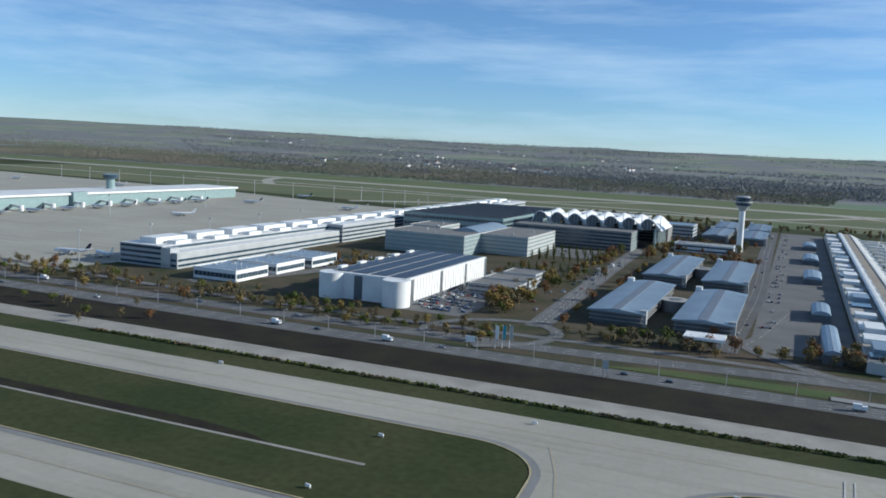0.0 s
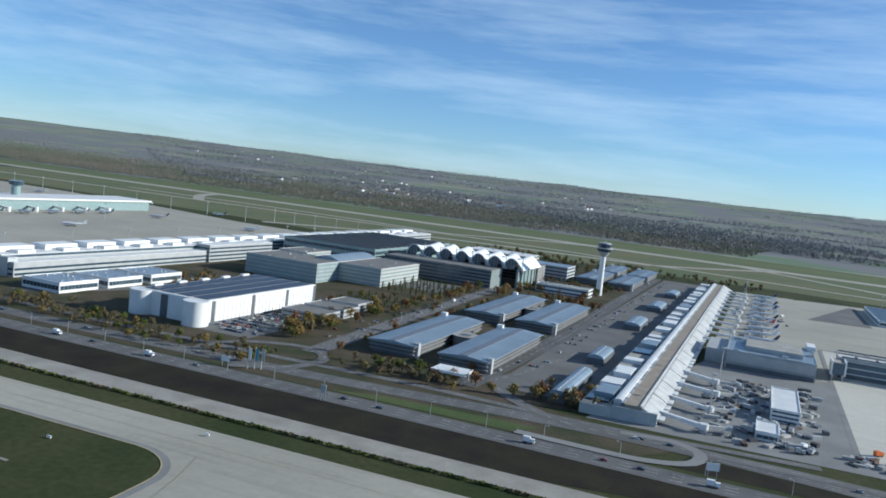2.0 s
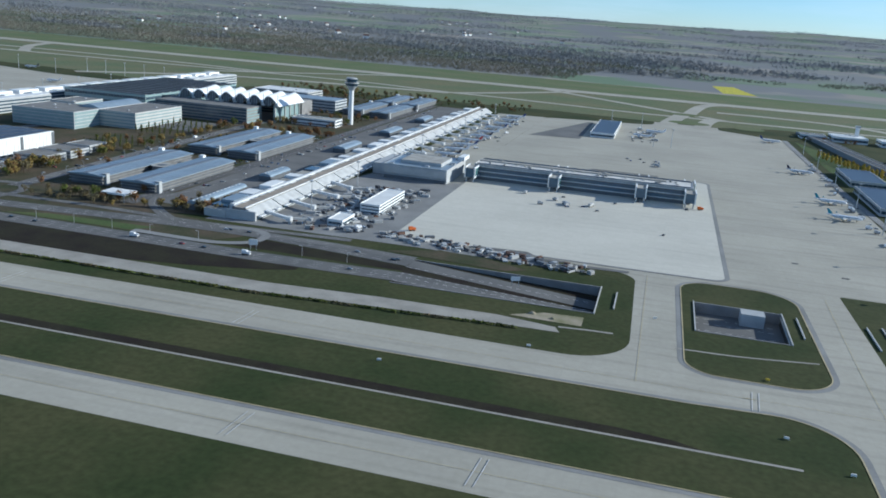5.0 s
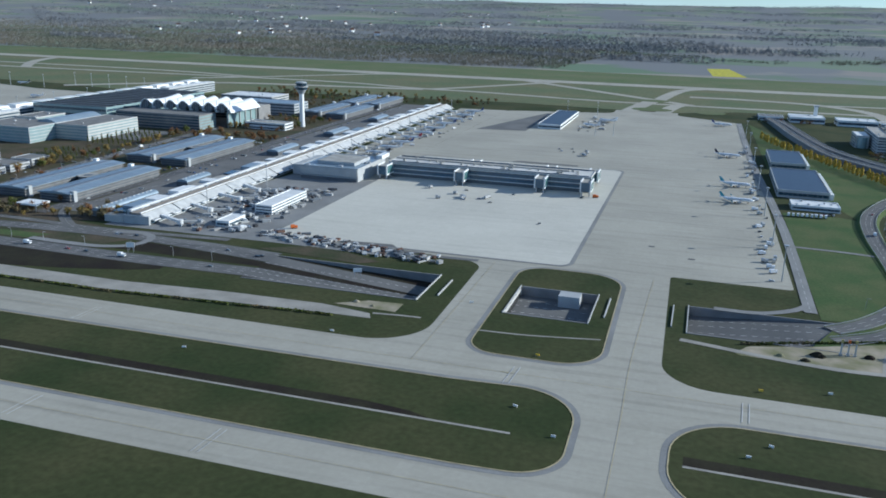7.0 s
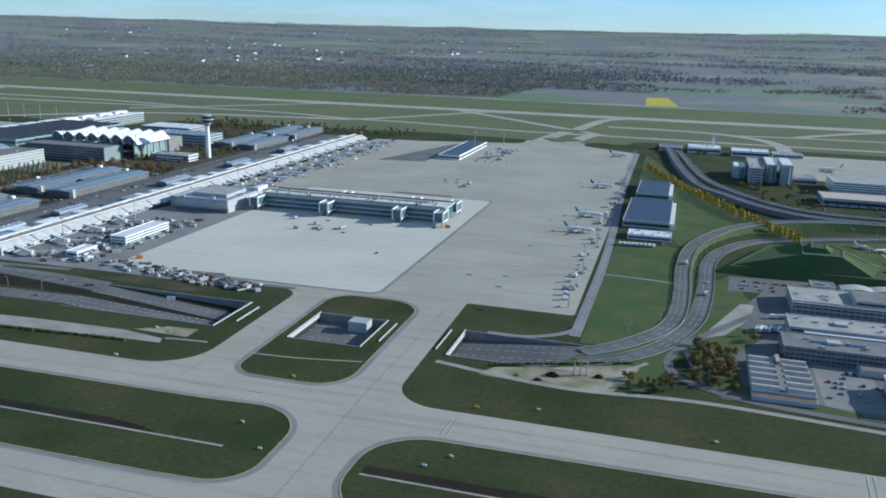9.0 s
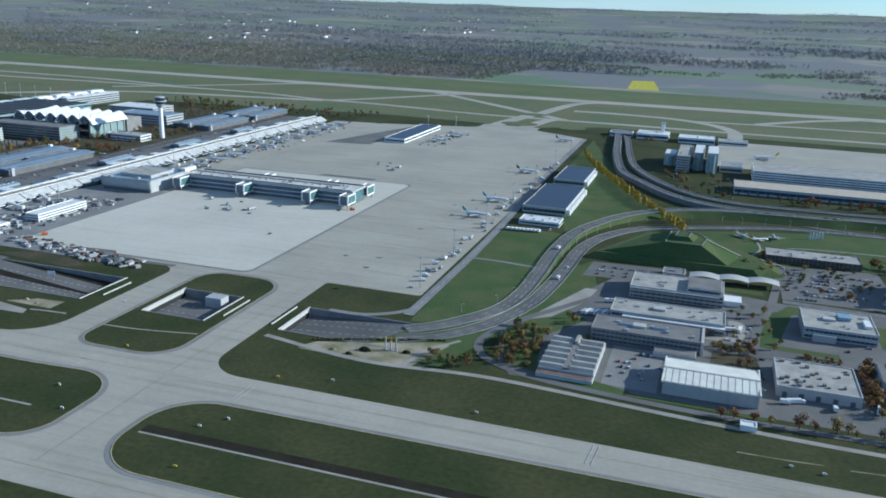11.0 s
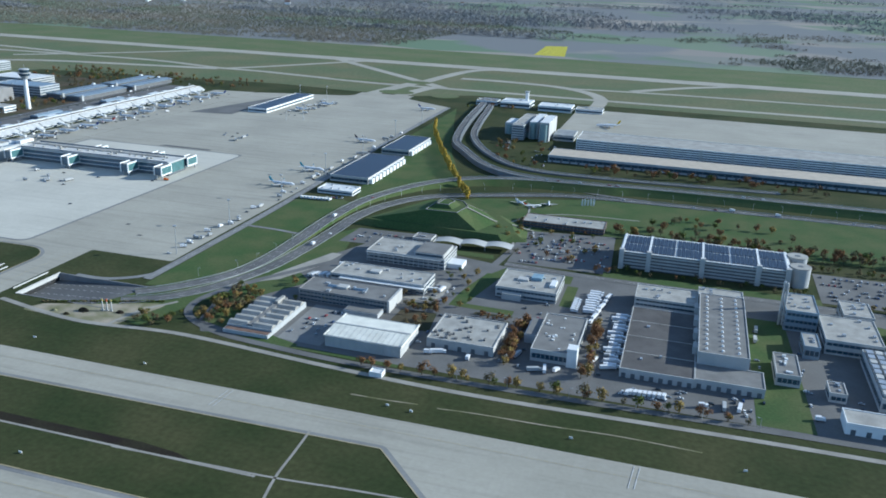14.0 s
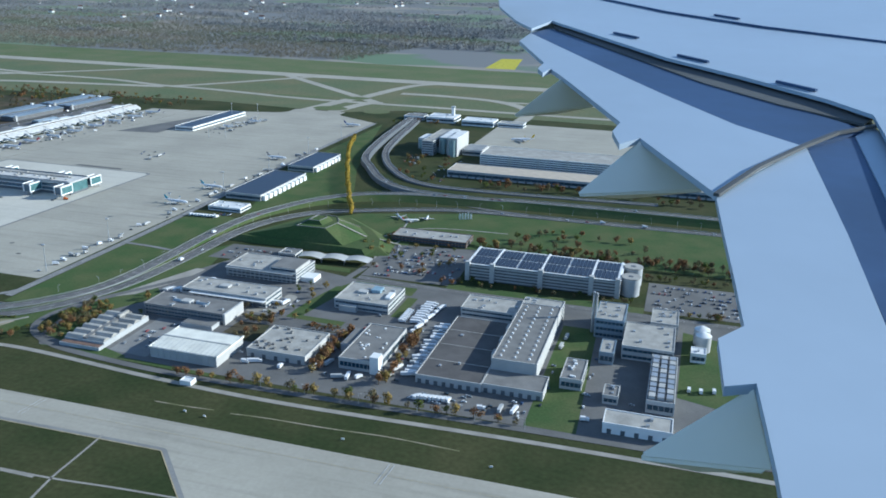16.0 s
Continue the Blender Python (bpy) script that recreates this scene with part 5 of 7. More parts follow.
wc = building("flat_workshop", 75, 84.8, 165, 186, 2.7, "grey-roofed workshop with white stair tower", WALL_PALE, ROOF_GREY, 1, GLASS, 1.0, 18, 12, "workshop", unit_mat=WHITE, unit_size=0.6)
part("stair_tower", box(3.2, 5.4, -11.2, -8.4, 0, 4.4), WHITE, wc)
part("side_wing", box(-8.0, -4.9, -2, 8, 0, 2.2), WALL_GREY, wc)
part("side_wing_roof", box(-7.8, -5.1, -1.8, 7.8, 2.2, 2.3), ROOF_GREY, wc)
building("logistics_hall", 94.5, 110, 164, 200, 2.0, "huge low hall with dark grey bitumen roof", WALL_PALE, material("dark_bitumen_roof", (0.115, 0.108, 0.104), 0.95, 0, 0.14, 0.2, 14.0), 0, units=3, seed=13, doors=8, category="warehouse")
building("logistics_annex", 110, 124, 164.5, 172.5, 2.0, "low front wing with grey roof", WALL_PALE, ROOF_GREY, 0, units=0, doors=7, category="warehouse")
for y in (173, 182, 191):
    part("roof_seam", box(-7.4, 7.4, y - 182 - 0.12, y - 182 + 0.12, 2.06, 2.12), ROOF_PALE, bpy.data.objects["logistics_hall"])
ct = building("logistics_block", 110.3, 121, 172.6, 209, 4.6, "tall grey-roofed block with rows of roof domes", WALL_PALE, ROOF_GREY, 1, GLASS, 1.0, 0, 0, "warehouse", lo=0.05, hi=0.12)
for i in range(3):
    for j in range(13):
        d = part("roof_dome", tube(-3.6 + i * 3.4, -16 + j * 2.65, 4.66, 5.0, 0.32, 0.22, 8), WHITE, ct)
for j in range(4):
    part("stair_bay", box(-6.4, -5.3, -14 + j * 8, -11 + j * 8, 0, 3.8), WALL_PALE, ct)
building("logistics_office", 94.5, 110, 203, 213, 3.4, "white office wing with pale roof", WALL_PALE, ROOF_PALE, 3, GLASS, 1.0, 7, 14)
building("logistics_office", 110, 121, 209.3, 215, 4.0, "white office wing with pale roof", WALL_PALE, ROOF_PALE, 3, GLASS, 1.0, 4, 15)
for args in ((17.5, 41, 212, 225, 3.0, 3, 16, "grey office slab with pale roof"), (15, 41.5, 192, 201.5, 2.7, 2, 17, "white office slab with pale roof"), (12.5, 37, 178, 187.5, 2.9, 3, 18, "dark-banded office slab with grey roof"), (59, 75, 199, 213, 2.7, 2, 19, "white office block with pale roof and glass lantern")):
    x0, x1, y0, y1, h, f, s, lab = args
    t = building("estate_office", x0, x1, y0, y1, h, lab, WALL_PALE if s != 18 else DECK_GREY, ROOF_PALE if s != 18 else ROOF_GREY, f, GLASS, 1.0, 9, s, "office building")
    w, d = x1 - x0, y1 - y0
    if s == 16:
        up = part("upper_floor", box(2.5, w / 2 - 0.6, -d / 2 + 1, d / 2 - 2, h, h + 1.1), WALL_PALE, t)
        part("upper_glass", box(2.9, w / 2 - 1, -d / 2 + 0.94, -d / 2 + 1.03, h + 0.3, h + 0.8), GLASS, up)
        part("upper_roof", box(2.7, w / 2 - 0.8, -d / 2 + 1.2, d / 2 - 2.2, h + 1.1, h + 1.2), ROOF_GREY, up)
        part("annex", box(w / 2, w / 2 + 4.5, -4, 1, 0, 1.4), WHITE, t)
        for k in range(15):
            part("column", box(-w / 2 + 0.8 + k * 1.5, -w / 2 + 1.0 + k * 1.5, -d / 2 - 0.5, -d / 2 - 0.3, 0, h - 0.3), WALL_PALE, t)
        part("canopy", box(-w / 2, w / 2 - 1, -d / 2 - 0.7, -d / 2, h - 0.3, h - 0.1), WALL_PALE, t)
    elif s == 17:
        part("loading_canopy", box(-w / 2 + 3, w / 2, -d / 2 - 1.4, -d / 2, h - 0.6, h - 0.45), WHITE, t)
        for k in range(9):
            part("loading_door", box(-w / 2 + 3.5 + k * 2.4, -w / 2 + 5.2 + k * 2.4, -d / 2 - 0.07, -d / 2 - 0.04, 0.1, 1.3), WALL_DARK, t)
    elif s == 18:
        part("low_wing", box(2, 11, -d / 2 - 4.5, -d / 2, 0, 1.2), WALL_GREY, t)
        part("low_wing_roof", box(2.2, 10.8, -d / 2 - 4.3, -d / 2, 1.2, 1.3), ROOF_GREY, t)
        part("roof_barrel", lathe_barrel(-6, -2.5, 0.5, h), ROOF_METAL, t)
        part("roof_barrel", lathe_barrel(1, 4.5, 0.5, h), ROOF_METAL, t)
        part("end_wall", box(w / 2 - 0.5, w / 2 + 0.1, -d / 2 - 0.1, d / 2 + 0.1, 0, h + 0.25), WALL_PALE, t)
    else:
        part("glass_lantern", box(0, 2.8, 0.6, 4, h, h + 0.9), material("blue_glass", (0.26, 0.37, 0.44), 0.2, 0, 0.1), t)
        part("front_block", box(-6, -1, -d / 2 - 1.6, -d / 2, 0, 1.7), WALL_PALE, t)
        part("stair_core", box(5.5, 7.0, -3, 1.5, 0, h + 0.7), WHITE, t)
    if s != 16:
        part("plant_room", box(-3.4, -0.6, -1.0, 1.2, h, h + 0.6), WALL_PALE, t)
saw = thing("sawtooth_workshop", 10.5, 165, 0, "workshop with white sawtooth roof rows", "workshop")
part("wall", box(-5.5, 6, -9, 9, 0, 2.2), WALL_GREY, saw)
part("roof_corridor", box(-0.45, 0.85, -8.6, 9.2, 2.2, 2.9), ROOF_GREY, saw)
part("corridor_vent", box(-0.2, 0.6, 4.5, 8.5, 2.9, 4.0), ROOF_PALE, saw)
part("front_wing_roof", box(-5.3, 5.8, -10.8, -9.1, 1.4, 1.5), material("rusty_brown_roof", (0.2, 0.13, 0.1), 0.9, 0, 0.15, 0.4, 10.0), saw)
part("front_wing", box(-5.5, 6, -11, -9, 0, 1.4), WALL_GREY, saw)
for k in range(6):
    for s in (-5.4, 0.9):
        bm = bmesh.new()
        y = -8.9 + k * 3
        prev = None
        for x in (s, s + 4.9):
            cur = [bm.verts.new((x, yy, z)) for yy, z in ((y, 2.2), (y + 0.8, 3.2), (y + 1.6, 3.2), (y + 2.7, 2.2))]
            if prev:
                for i in range(4):
                    bm.faces.new((prev[i], cur[i], cur[(i + 1) % 4], prev[(i + 1) % 4]))
            bm.faces.new(cur if prev else cur[::-1])
            prev = cur
        part("roof_shed", bm, ROOF_PALE, saw)

saw.scale = (1, 1, 0.64)

# parking garage with solar roof and ramp drums
sg = thing("solar_garage", 111, 242, 0, "long white parking garage with dark solar roof", "parking garage")
part("core", box(-23, 23, -8, 8, 0, 5.5), WALL_DARK, sg)
for f in range(5):
    part("deck_edge", rim(46.8, 16.8, 0.55 + f * 1.06, 1.0 + f * 1.06, 0.3), WALL_PALE, sg)
part("roof", box(-23.4, 23.4, -8.4, 8.4, 5.6, 5.85), ROOF_WHITE, sg)
for i in range(6):
    for j in range(2):
        for k in range(6):
            x = -22.4 + i * 7.5 + k * 1.18
            part("solar_panel", box(x, x + 1.02, -7.6 + j * 7.8, -0.6 + j * 7.8, 5.92, 6.05), SOLAR, sg)
for x in (-22.8, -15.1, -0.2, 14.9, 22.6):
    part("stair_tower", box(x - 0.7, x + 0.7, -9.0, -7.6, 0, 6.6), WALL_PALE, sg)
    part("cross_beam", box(x - 0.3, x + 0.3, -8.4, 8.4, 5.85, 6.15), WHITE, sg)
for y in (-4, 5.5):
    d = part("ramp_drum", tube(26, y, 0, 6.0, 2.8, 2.8, 26), WALL_GREY, sg, "round spiral ramp drum", True)
    part("drum_rim", tube(26, y, 6.0, 6.3, 2.9, 2.9, 26), ROOF_PALE, d)
    part("drum_eye", tube(26, y, 6.28, 6.36, 0.8, 0.8, 14), WALL_DARK, d)

sg.scale = (1, 1, 0.9)

# power plant
t = building("boiler_house", 130.5, 138, 203.5, 216, 5.2, "blue-grey boiler house with louvred roof", ROOF_METAL, ROOF_PALE, 3, GLASS, 1.0, 10, 21, "plant building")
ch = thing("chimney", 129.6, 206.5, 0, "tall slim steel chimney", "chimney")
part("flue", tube(0, 0, 0, 11.5, 0.35, 0.32, 14), STEEL, ch, smooth=True)
part("flue", tube(0.8, 0, 0, 11.2, 0.3, 0.28, 14), WALL_PALE, ch, smooth=True)
building("plant_hall", 138.5, 151, 192.5, 208, 3.5, "plant hall with pale flat roof", WALL_PALE, ROOF_PALE, 2, GLASS, 1.2, 6, 22, "plant building")
building("plant_hall", 144.5, 151.5, 209, 219, 3.8, "plant hall with pale flat roof", WALL_PALE, ROOF_PALE, 2, GLASS, 1.2, 8, 23, "plant building")
cl = building("cooler_hall", 146, 152, 167, 191, 2.9, "hall crowded with rooftop coolers", WALL_GREY, ROOF_GREY, 1, GLASS, 1.2, 0, 0, "plant building")
for i in range(3):
    for j in range(9):
        part("cooler", box(-2.6 + i * 1.9, -1.2 + i * 1.9, -11 + j * 2.5, -9.2 + j * 2.5, 2.96, 3.7), STEEL if (i + j) % 3 else WALL_PALE, cl)
building("plant_store", 138, 152, 155.5, 161.5, 2.3, "white store with pale roof and dark doors", WHITE, ROOF_PALE, 0, units=3, seed=24, doors=5, category="shed")
building("plant_hut", 126.5, 131.5, 172, 183, 2.6, "small grey plant hut", WALL_PALE, ROOF_GREY, 1, GLASS, 1.0, 7, 25, "shed", unit_mat=WHITE)
building("plant_hut", 136.6, 140, 168, 173.5, 2.0, "small plant hut with grey roof", WALL_PALE, ROOF_GREY, 1, GLASS, 1.0, 4, 26, "shed")
building("plant_hut", 133.5, 137, 188, 196, 3.0, "small plant hut with metal roof", ROOF_METAL, ROOF_PALE, 1, GLASS, 1.0, 3, 27, "shed")
for x, y in ((157.5, 208), (157.8, 204)):
    tk = thing("storage_tank", x, y, 0.06, "round white domed storage tank", "storage tank", "tanks")
    part("shell", tube(0, 0, 0, 4.2, 2.0, 2.0, 26), WALL_PALE, tk, smooth=True)
    part("dome", tube(0, 0, 4.2, 5.0, 2.0, 0.5, 26), ROOF_WHITE, tk, smooth=True)
building("pump_house", 155, 158.6, 196, 200, 2.4, "white pump house beside the tanks", WHITE, ROOF_WHITE, 1, GLASS, 1.0, 2, 28, "shed")
sh = building("fence_hut", 44.6, 47.4, 145.6, 147.8, 0.9, "small white hut beside the perimeter road", WHITE, ROOF_WHITE, 0, category="shed")

# visitors' park: canopies, museum hall
for k in range(3):
    c = thing("membrane_canopy", 36.0 + k * 7.7, 234.2 + k * 0.7, 0.05, "pale grey curved membrane canopy", "canopy", "membrane canopies")
    bm = bmesh.new()
    prev = None
    for j in range(5):
        cur = [bm.verts.new((-4.2 + 8.4 * i / 8, -2.4 + 1.2 * j, 1.3 + 0.62 * math.sin(math.pi * i / 8) * (1 - 0.2 * math.sin(math.pi * j / 4)))) for i in range(9)]
        if prev:
            for i in range(8):
                bm.faces.new((prev[i], prev[i + 1], cur[i + 1], cur[i]))
        prev = cur
    part("membrane", bm, WALL_PALE, c, "", True)
    for x in (-3.9, 3.9):
        for y in (-2.2, 2.2):
            part("post", tube(x, y, 0, 1.4, 0.07, 0.07, 6), STEEL, c)
building("visitor_shop", 24.5, 30.5, 232.6, 238, 1.4, "small pavilion with dark flat roof", WALL_PALE, ROOF_GREY, 1, GLASS, 1.0, 3, 29)
building("visitor_hall", 53, 80, 262.5, 272, 1.9, "long low visitor hall with brown front and pale roof", material("brown_boarding", (0.16, 0.11, 0.085), 0.85, 0, 0.12, 0.5, 8.0), ROOF_PALE, 2, GLASS, 1.2, 10, 30)
# hangars and hotel beyond the motorway
ht = building("far_hotel", 18, 24, 404, 440, 7.2, "white hotel of tall parallel slabs with low glazed links", WALL_PALE, ROOF_PALE, 6, GLASS, 1.2, 4, 31, "hotel")
for x0, x1, y0, y1, h in ((4.5, 9, -12, 14, 8.4), (10.5, 15.5, -17, 6, 9.4), (-9.5, -4, -4, 10, 5.6)):
    w = part("slab_wing", box(x0, x1, y0, y1, 0, h), WALL_PALE, ht)
    part("wing_roof", box(x0 + 0.2, x1 - 0.2, y0 + 0.2, y1 - 0.2, h, h + 0.12), ROOF_WHITE, w)
    for f in range(int(h / 1.2)):
        part("window_band", box(x0 + 0.3, x1 - 0.3, y0 - 0.05, y0 + 0.02, 0.5 + f * 1.2, 1.1 + f * 1.2), GREEN_GLASS, w)
        part("window_band", box(x0 - 0.05, x0 + 0.02, y0 + 0.3, y1 - 0.3, 0.5 + f * 1.2, 1.1 + f * 1.2), GLASS, w)
    part("end_bay", tube((x0 + x1) / 2, y0 + 0.4, 0, h - 0.8, (x1 - x0) * 0.36, (x1 - x0) * 0.36, 16), GREEN_GLASS, w, "rounded glass bay", True)
part("link_block", box(2.8, 10.6, -10, 8, 0, 2.8), GREEN_GLASS, ht)
part("link_roof", box(2.9, 10.5, -9.8, 7.8, 2.8, 3.0), ROOF_GREY, ht)
pv = building("hotel_pavilion", 37.6, 48, 411, 427, 2.6, "flat conference pavilion with ribbed pale roof", WALL_PALE, ROOF_WHITE, 1, GLASS, 1.5, 0, 0)
for k in range(7):
    part("roof_rib", box(-4.8, 4.8, -7.4 + k * 2.3, -6.4 + k * 2.3, 2.66, 3.0), WALL_GREY, pv)
building("freight_hall", 44, 200, 362, 378, 3.0, "very long freight hall with pale tan roof", WALL_GREY, material("tan_roof", (0.5, 0.43, 0.34), 0.8, 0, 0.08, 0.3), 1, GLASS, 3.0, 0, 0, "warehouse", doors=40)
fh = building("hangar", 52, 200, 392, 414, 5.2, "long hangar with gridded window front and pale roof", WHITE, ROOF_PALE, 5, GLASS, 2.0, 0, 0, "hangar")
for k in range(10):
    part("grid_post", box(-59.6 + k * 14, -58.4 + k * 14, -11.3, -11.0, 0, 5.4), WALL_PALE, fh)
tw2 = thing("fire_tower", 4, 512, 0, "slim white drill tower with flat cap", "tower")
part("shaft", box(-0.9, 0.9, -0.9, 0.9, 0, 8), WHITE, tw2)
part("cap", box(-1.3, 1.3, -1.3, 1.3, 8, 8.8), WALL_GREY, tw2)
building("fire_station", -26, -13, 503, 513, 2.2, "low white garage row with grey roof", WHITE, ROOF_GREY, 1, GLASS, 1.5, 5, 35)
building("fire_station", 36, 52, 500, 509, 2.2, "low white store with flat roof", WHITE, ROOF_PALE, 1, GLASS, 1.5, 4, 36)
building("fire_station", -10, 8, 500, 516, 3.0, "white fire station with small tower", WHITE, ROOF_WHITE, 1, GLASS, 1.5, 5, 33)
building("fire_station", 14, 34, 496, 510, 3.0, "white service building with flat roof", WHITE, ROOF_WHITE, 1, GLASS, 1.5, 5, 34)


# ---- the aircraft's own wing, where it is at the end of the flight ----
K = 0.285
WX, WY, WZ = 148.01, 0.12, 89.75
wing = thing("aircraft_wing", WX, WY, WZ, "pale blue-grey airliner wing with lowered flaps", "aircraft wing")
wing.matrix_world = pose(WX, WY, WZ, 0.305, -0.162, -0.037)
SKIN = material("wing_skin", (0.36, 0.43, 0.51), 0.4, 0, 0.03, 2.0, 6.0, 0, 0.5)
SKIN_DARK = material("wing_dark_blue", (0.05, 0.09, 0.18), 0.5, 0, 0.1, 3.0, 6.0)
FAIRING = material("fairing_cream", (0.82, 0.8, 0.71), 0.45, 0, 0.03, 2.0, 6.0)


# dark grey holding the slot's shade; the flap seam uses it too
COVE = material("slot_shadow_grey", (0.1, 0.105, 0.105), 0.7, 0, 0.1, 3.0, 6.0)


def plate(points, th, drop=0.0):
    """A panel of the wing from its plan outline; the surface climbs towards the tip."""
    bm = bmesh.new()
    a = [bm.verts.new((x * K, y * K, (0.1 * y - 1.6 - drop) * K)) for x, y in points]
    b = [bm.verts.new((x * K, y * K, (0.1 * y - 1.6 - drop - th) * K)) for x, y in points]
    bm.faces.new(a)
    bm.faces.new(b[::-1])
    for i in range(len(a)):
        bm.faces.new((a[i - 1], b[i - 1], b[i], a[i]))
    bmesh.ops.recalc_face_normals(bm, faces=bm.faces)
    return bm


def seam(points, w):
    bm = bmesh.new()
    for p, q in zip(points, points[1:]):
        bar(Vector(p) * K, Vector(q) * K, w * K, 0.02 * K, bm)
    return bm


part("main_wing", plate([(-3.10, 13.34), (-2.58, 11.27), (-2.12, 10.18), (-1.83, 9.67), (-1.70, 10.27), (-0.27, 8.34), (0.37, 7.70), (0.99, 7.01), (1.26, 6.60), (1.25, 6.00), (1.19, 4.34), (1.15, 3.16), (1.23, 2.65), (2.83, 5.82), (3.53, 14.04), (-0.43, 15.31)], 0.03), SKIN, wing)
# plate under the trailing edge, coloured dark in place of the slot's shadow
part("slot_cove", plate([(-1.75, 10.50), (1.30, 6.76), (1.20, 6.53), (0.67, 6.95), (0.07, 7.59), (-0.72, 8.72), (-1.60, 10.03)], 0.02, 0.05), COVE, wing, "slot behind the wing, its shade painted grey")
part("flap_nose", plate([(-1.92, 10.13), (-1.80, 10.71), (-0.76, 9.18), (0.06, 8.05), (0.69, 7.27), (1.29, 6.80), (1.28, 6.58), (1.07, 6.26), (0.75, 5.97), (-0.24, 7.17), (-1.87, 9.82)], 0.05, 0.09), SKIN, wing)
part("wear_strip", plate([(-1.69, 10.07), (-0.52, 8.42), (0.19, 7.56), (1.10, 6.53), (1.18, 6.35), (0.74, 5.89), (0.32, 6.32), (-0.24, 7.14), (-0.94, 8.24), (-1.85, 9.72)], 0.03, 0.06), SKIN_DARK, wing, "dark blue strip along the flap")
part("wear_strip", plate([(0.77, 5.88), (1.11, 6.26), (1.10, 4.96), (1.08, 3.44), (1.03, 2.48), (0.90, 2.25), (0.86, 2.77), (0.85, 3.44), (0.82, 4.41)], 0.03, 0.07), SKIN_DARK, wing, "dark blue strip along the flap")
part("outer_flap", plate([(-1.85, 9.72), (-1.87, 9.21), (-1.40, 8.13), (-1.41, 7.86), (-1.33, 7.68), (-1.29, 7.87), (-1.12, 7.54), (-0.68, 6.61), (-0.48, 6.18), (-0.51, 5.93), (-0.43, 5.63), (-0.31, 5.81), (0.19, 4.81), (0.74, 5.89), (0.32, 6.32), (-0.24, 7.14), (-0.94, 8.24)], 0.04, 0.06), SKIN, wing)
part("inner_flap", plate([(0.19, 4.78), (0.23, 4.22), (0.27, 3.71), (0.30, 3.28), (0.20, 3.15), (0.22, 2.81), (0.33, 2.86), (0.35, 2.62), (0.37, 2.36), (0.38, 2.16), (0.89, 2.24), (0.86, 2.76), (0.84, 3.41), (0.82, 4.39), (0.76, 5.84), (0.74, 5.86)], 0.04, 0.06), SKIN, wing)
part("inner_panel", plate([(1.10, 6.22), (1.26, 6.49), (1.30, 6.22), (1.23, 4.50), (1.19, 3.28), (1.21, 2.57), (1.02, 2.46), (1.07, 3.42), (1.09, 4.93)], 0.03, 0.06), SKIN, wing)
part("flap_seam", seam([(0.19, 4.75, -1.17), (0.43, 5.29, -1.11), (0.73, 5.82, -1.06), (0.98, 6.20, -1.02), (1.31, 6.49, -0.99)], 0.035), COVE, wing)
part("panel_seam", seam([(-1.39, 12.30, -0.36), (-0.41, 11.18, -0.47), (0.69, 10.27, -0.56), (1.84, 9.62, -0.63), (2.18, 9.45, -0.64)], 0.04), SKIN_DARK, wing)
for x, y in ((0.8, 7.36), (-0.03, 8.3), (-0.75, 9.4), (0.3, 10.95)):
    part("access_panel", seam([(x - 0.14, y + 0.13, 0.1 * y - 1.575), (x + 0.14, y - 0.13, 0.1 * y - 1.6)], 0.03), SKIN_DARK, wing)
for tip, top, mid, end, low in (((-1.54, 7.35, -1.26), (-1.13, 7.52, -0.91), (-1.16, 8.05, -1.09), (-0.80, 7.75, -1.17), (-1.24, 7.94, -1.31)), ((-0.70, 5.49, -1.45), (-0.30, 5.80, -1.08), (-0.20, 6.34, -1.27), (0.21, 5.71, -1.38), (-0.35, 5.82, -1.52)), ((-0.08, 2.79, -1.72), (0.33, 2.86, -1.37), (0.40, 2.99, -1.60), (0.43, 2.77, -1.67), (0.18, 2.92, -1.81))):
    bm = bmesh.new()
    v = [bm.verts.new(Vector(p) * K) for p in (tip, top, mid, end, low)]
    bmesh.ops.convex_hull(bm, input=v)
    bmesh.ops.bevel(bm, geom=bm.edges[:], offset=0.015 * K, segments=2, affect="EDGES")
    part("flap_track_fairing", bm, FAIRING, wing, "cream flap-track fairing")
bm = bmesh.new()
v = [bm.verts.new(Vector(p) * K) for p in ((-1.91, 11.68, -0.05), (-2.91, 11.47, -0.39), (-3.18, 11.39, 0.48), (-2.52, 11.56, 0.49))]
bmesh.ops.solidify(bm, geom=[bm.faces.new(v)], thickness=0.05 * K)
part("winglet", bm, NAVY, wing, "navy blue winglet")


# ---- aircraft ----
def lathe_x(profile, n=12, bm=None, cy=0.0, cz=0.0):
    """A body of revolution along x from (x, radius, lift) rows."""
    bm = bm or bmesh.new()
    prev = None
    for x, r, up in profile:
        cur = [bm.verts.new((x, cy + r * math.cos(i * math.tau / n), cz + up + r * math.sin(i * math.tau / n))) for i in range(n)]
        if prev:
            for i in range(n):
                bm.faces.new((prev[i], prev[(i + 1) % n], cur[(i + 1) % n], cur[i]))
        prev = cur
    return bm


def slab(points, th, axis=2):
    """A thin wing-like slab from four corners."""
    bm = bmesh.new()
    off = Vector((0, 0, th / 2)) if axis == 2 else Vector((0, th / 2, 0))
    a = [bm.verts.new(Vector(p) + off) for p in points]
    b = [bm.verts.new(Vector(p) - off) for p in points]
    bm.faces.new(a)
    bm.faces.new(b[::-1])
    for i in range(len(points)):
        bm.faces.new((a[i - 1], b[i - 1], b[i], a[i]))
    bmesh.ops.recalc_face_normals(bm, faces=bm.faces)
    return bm


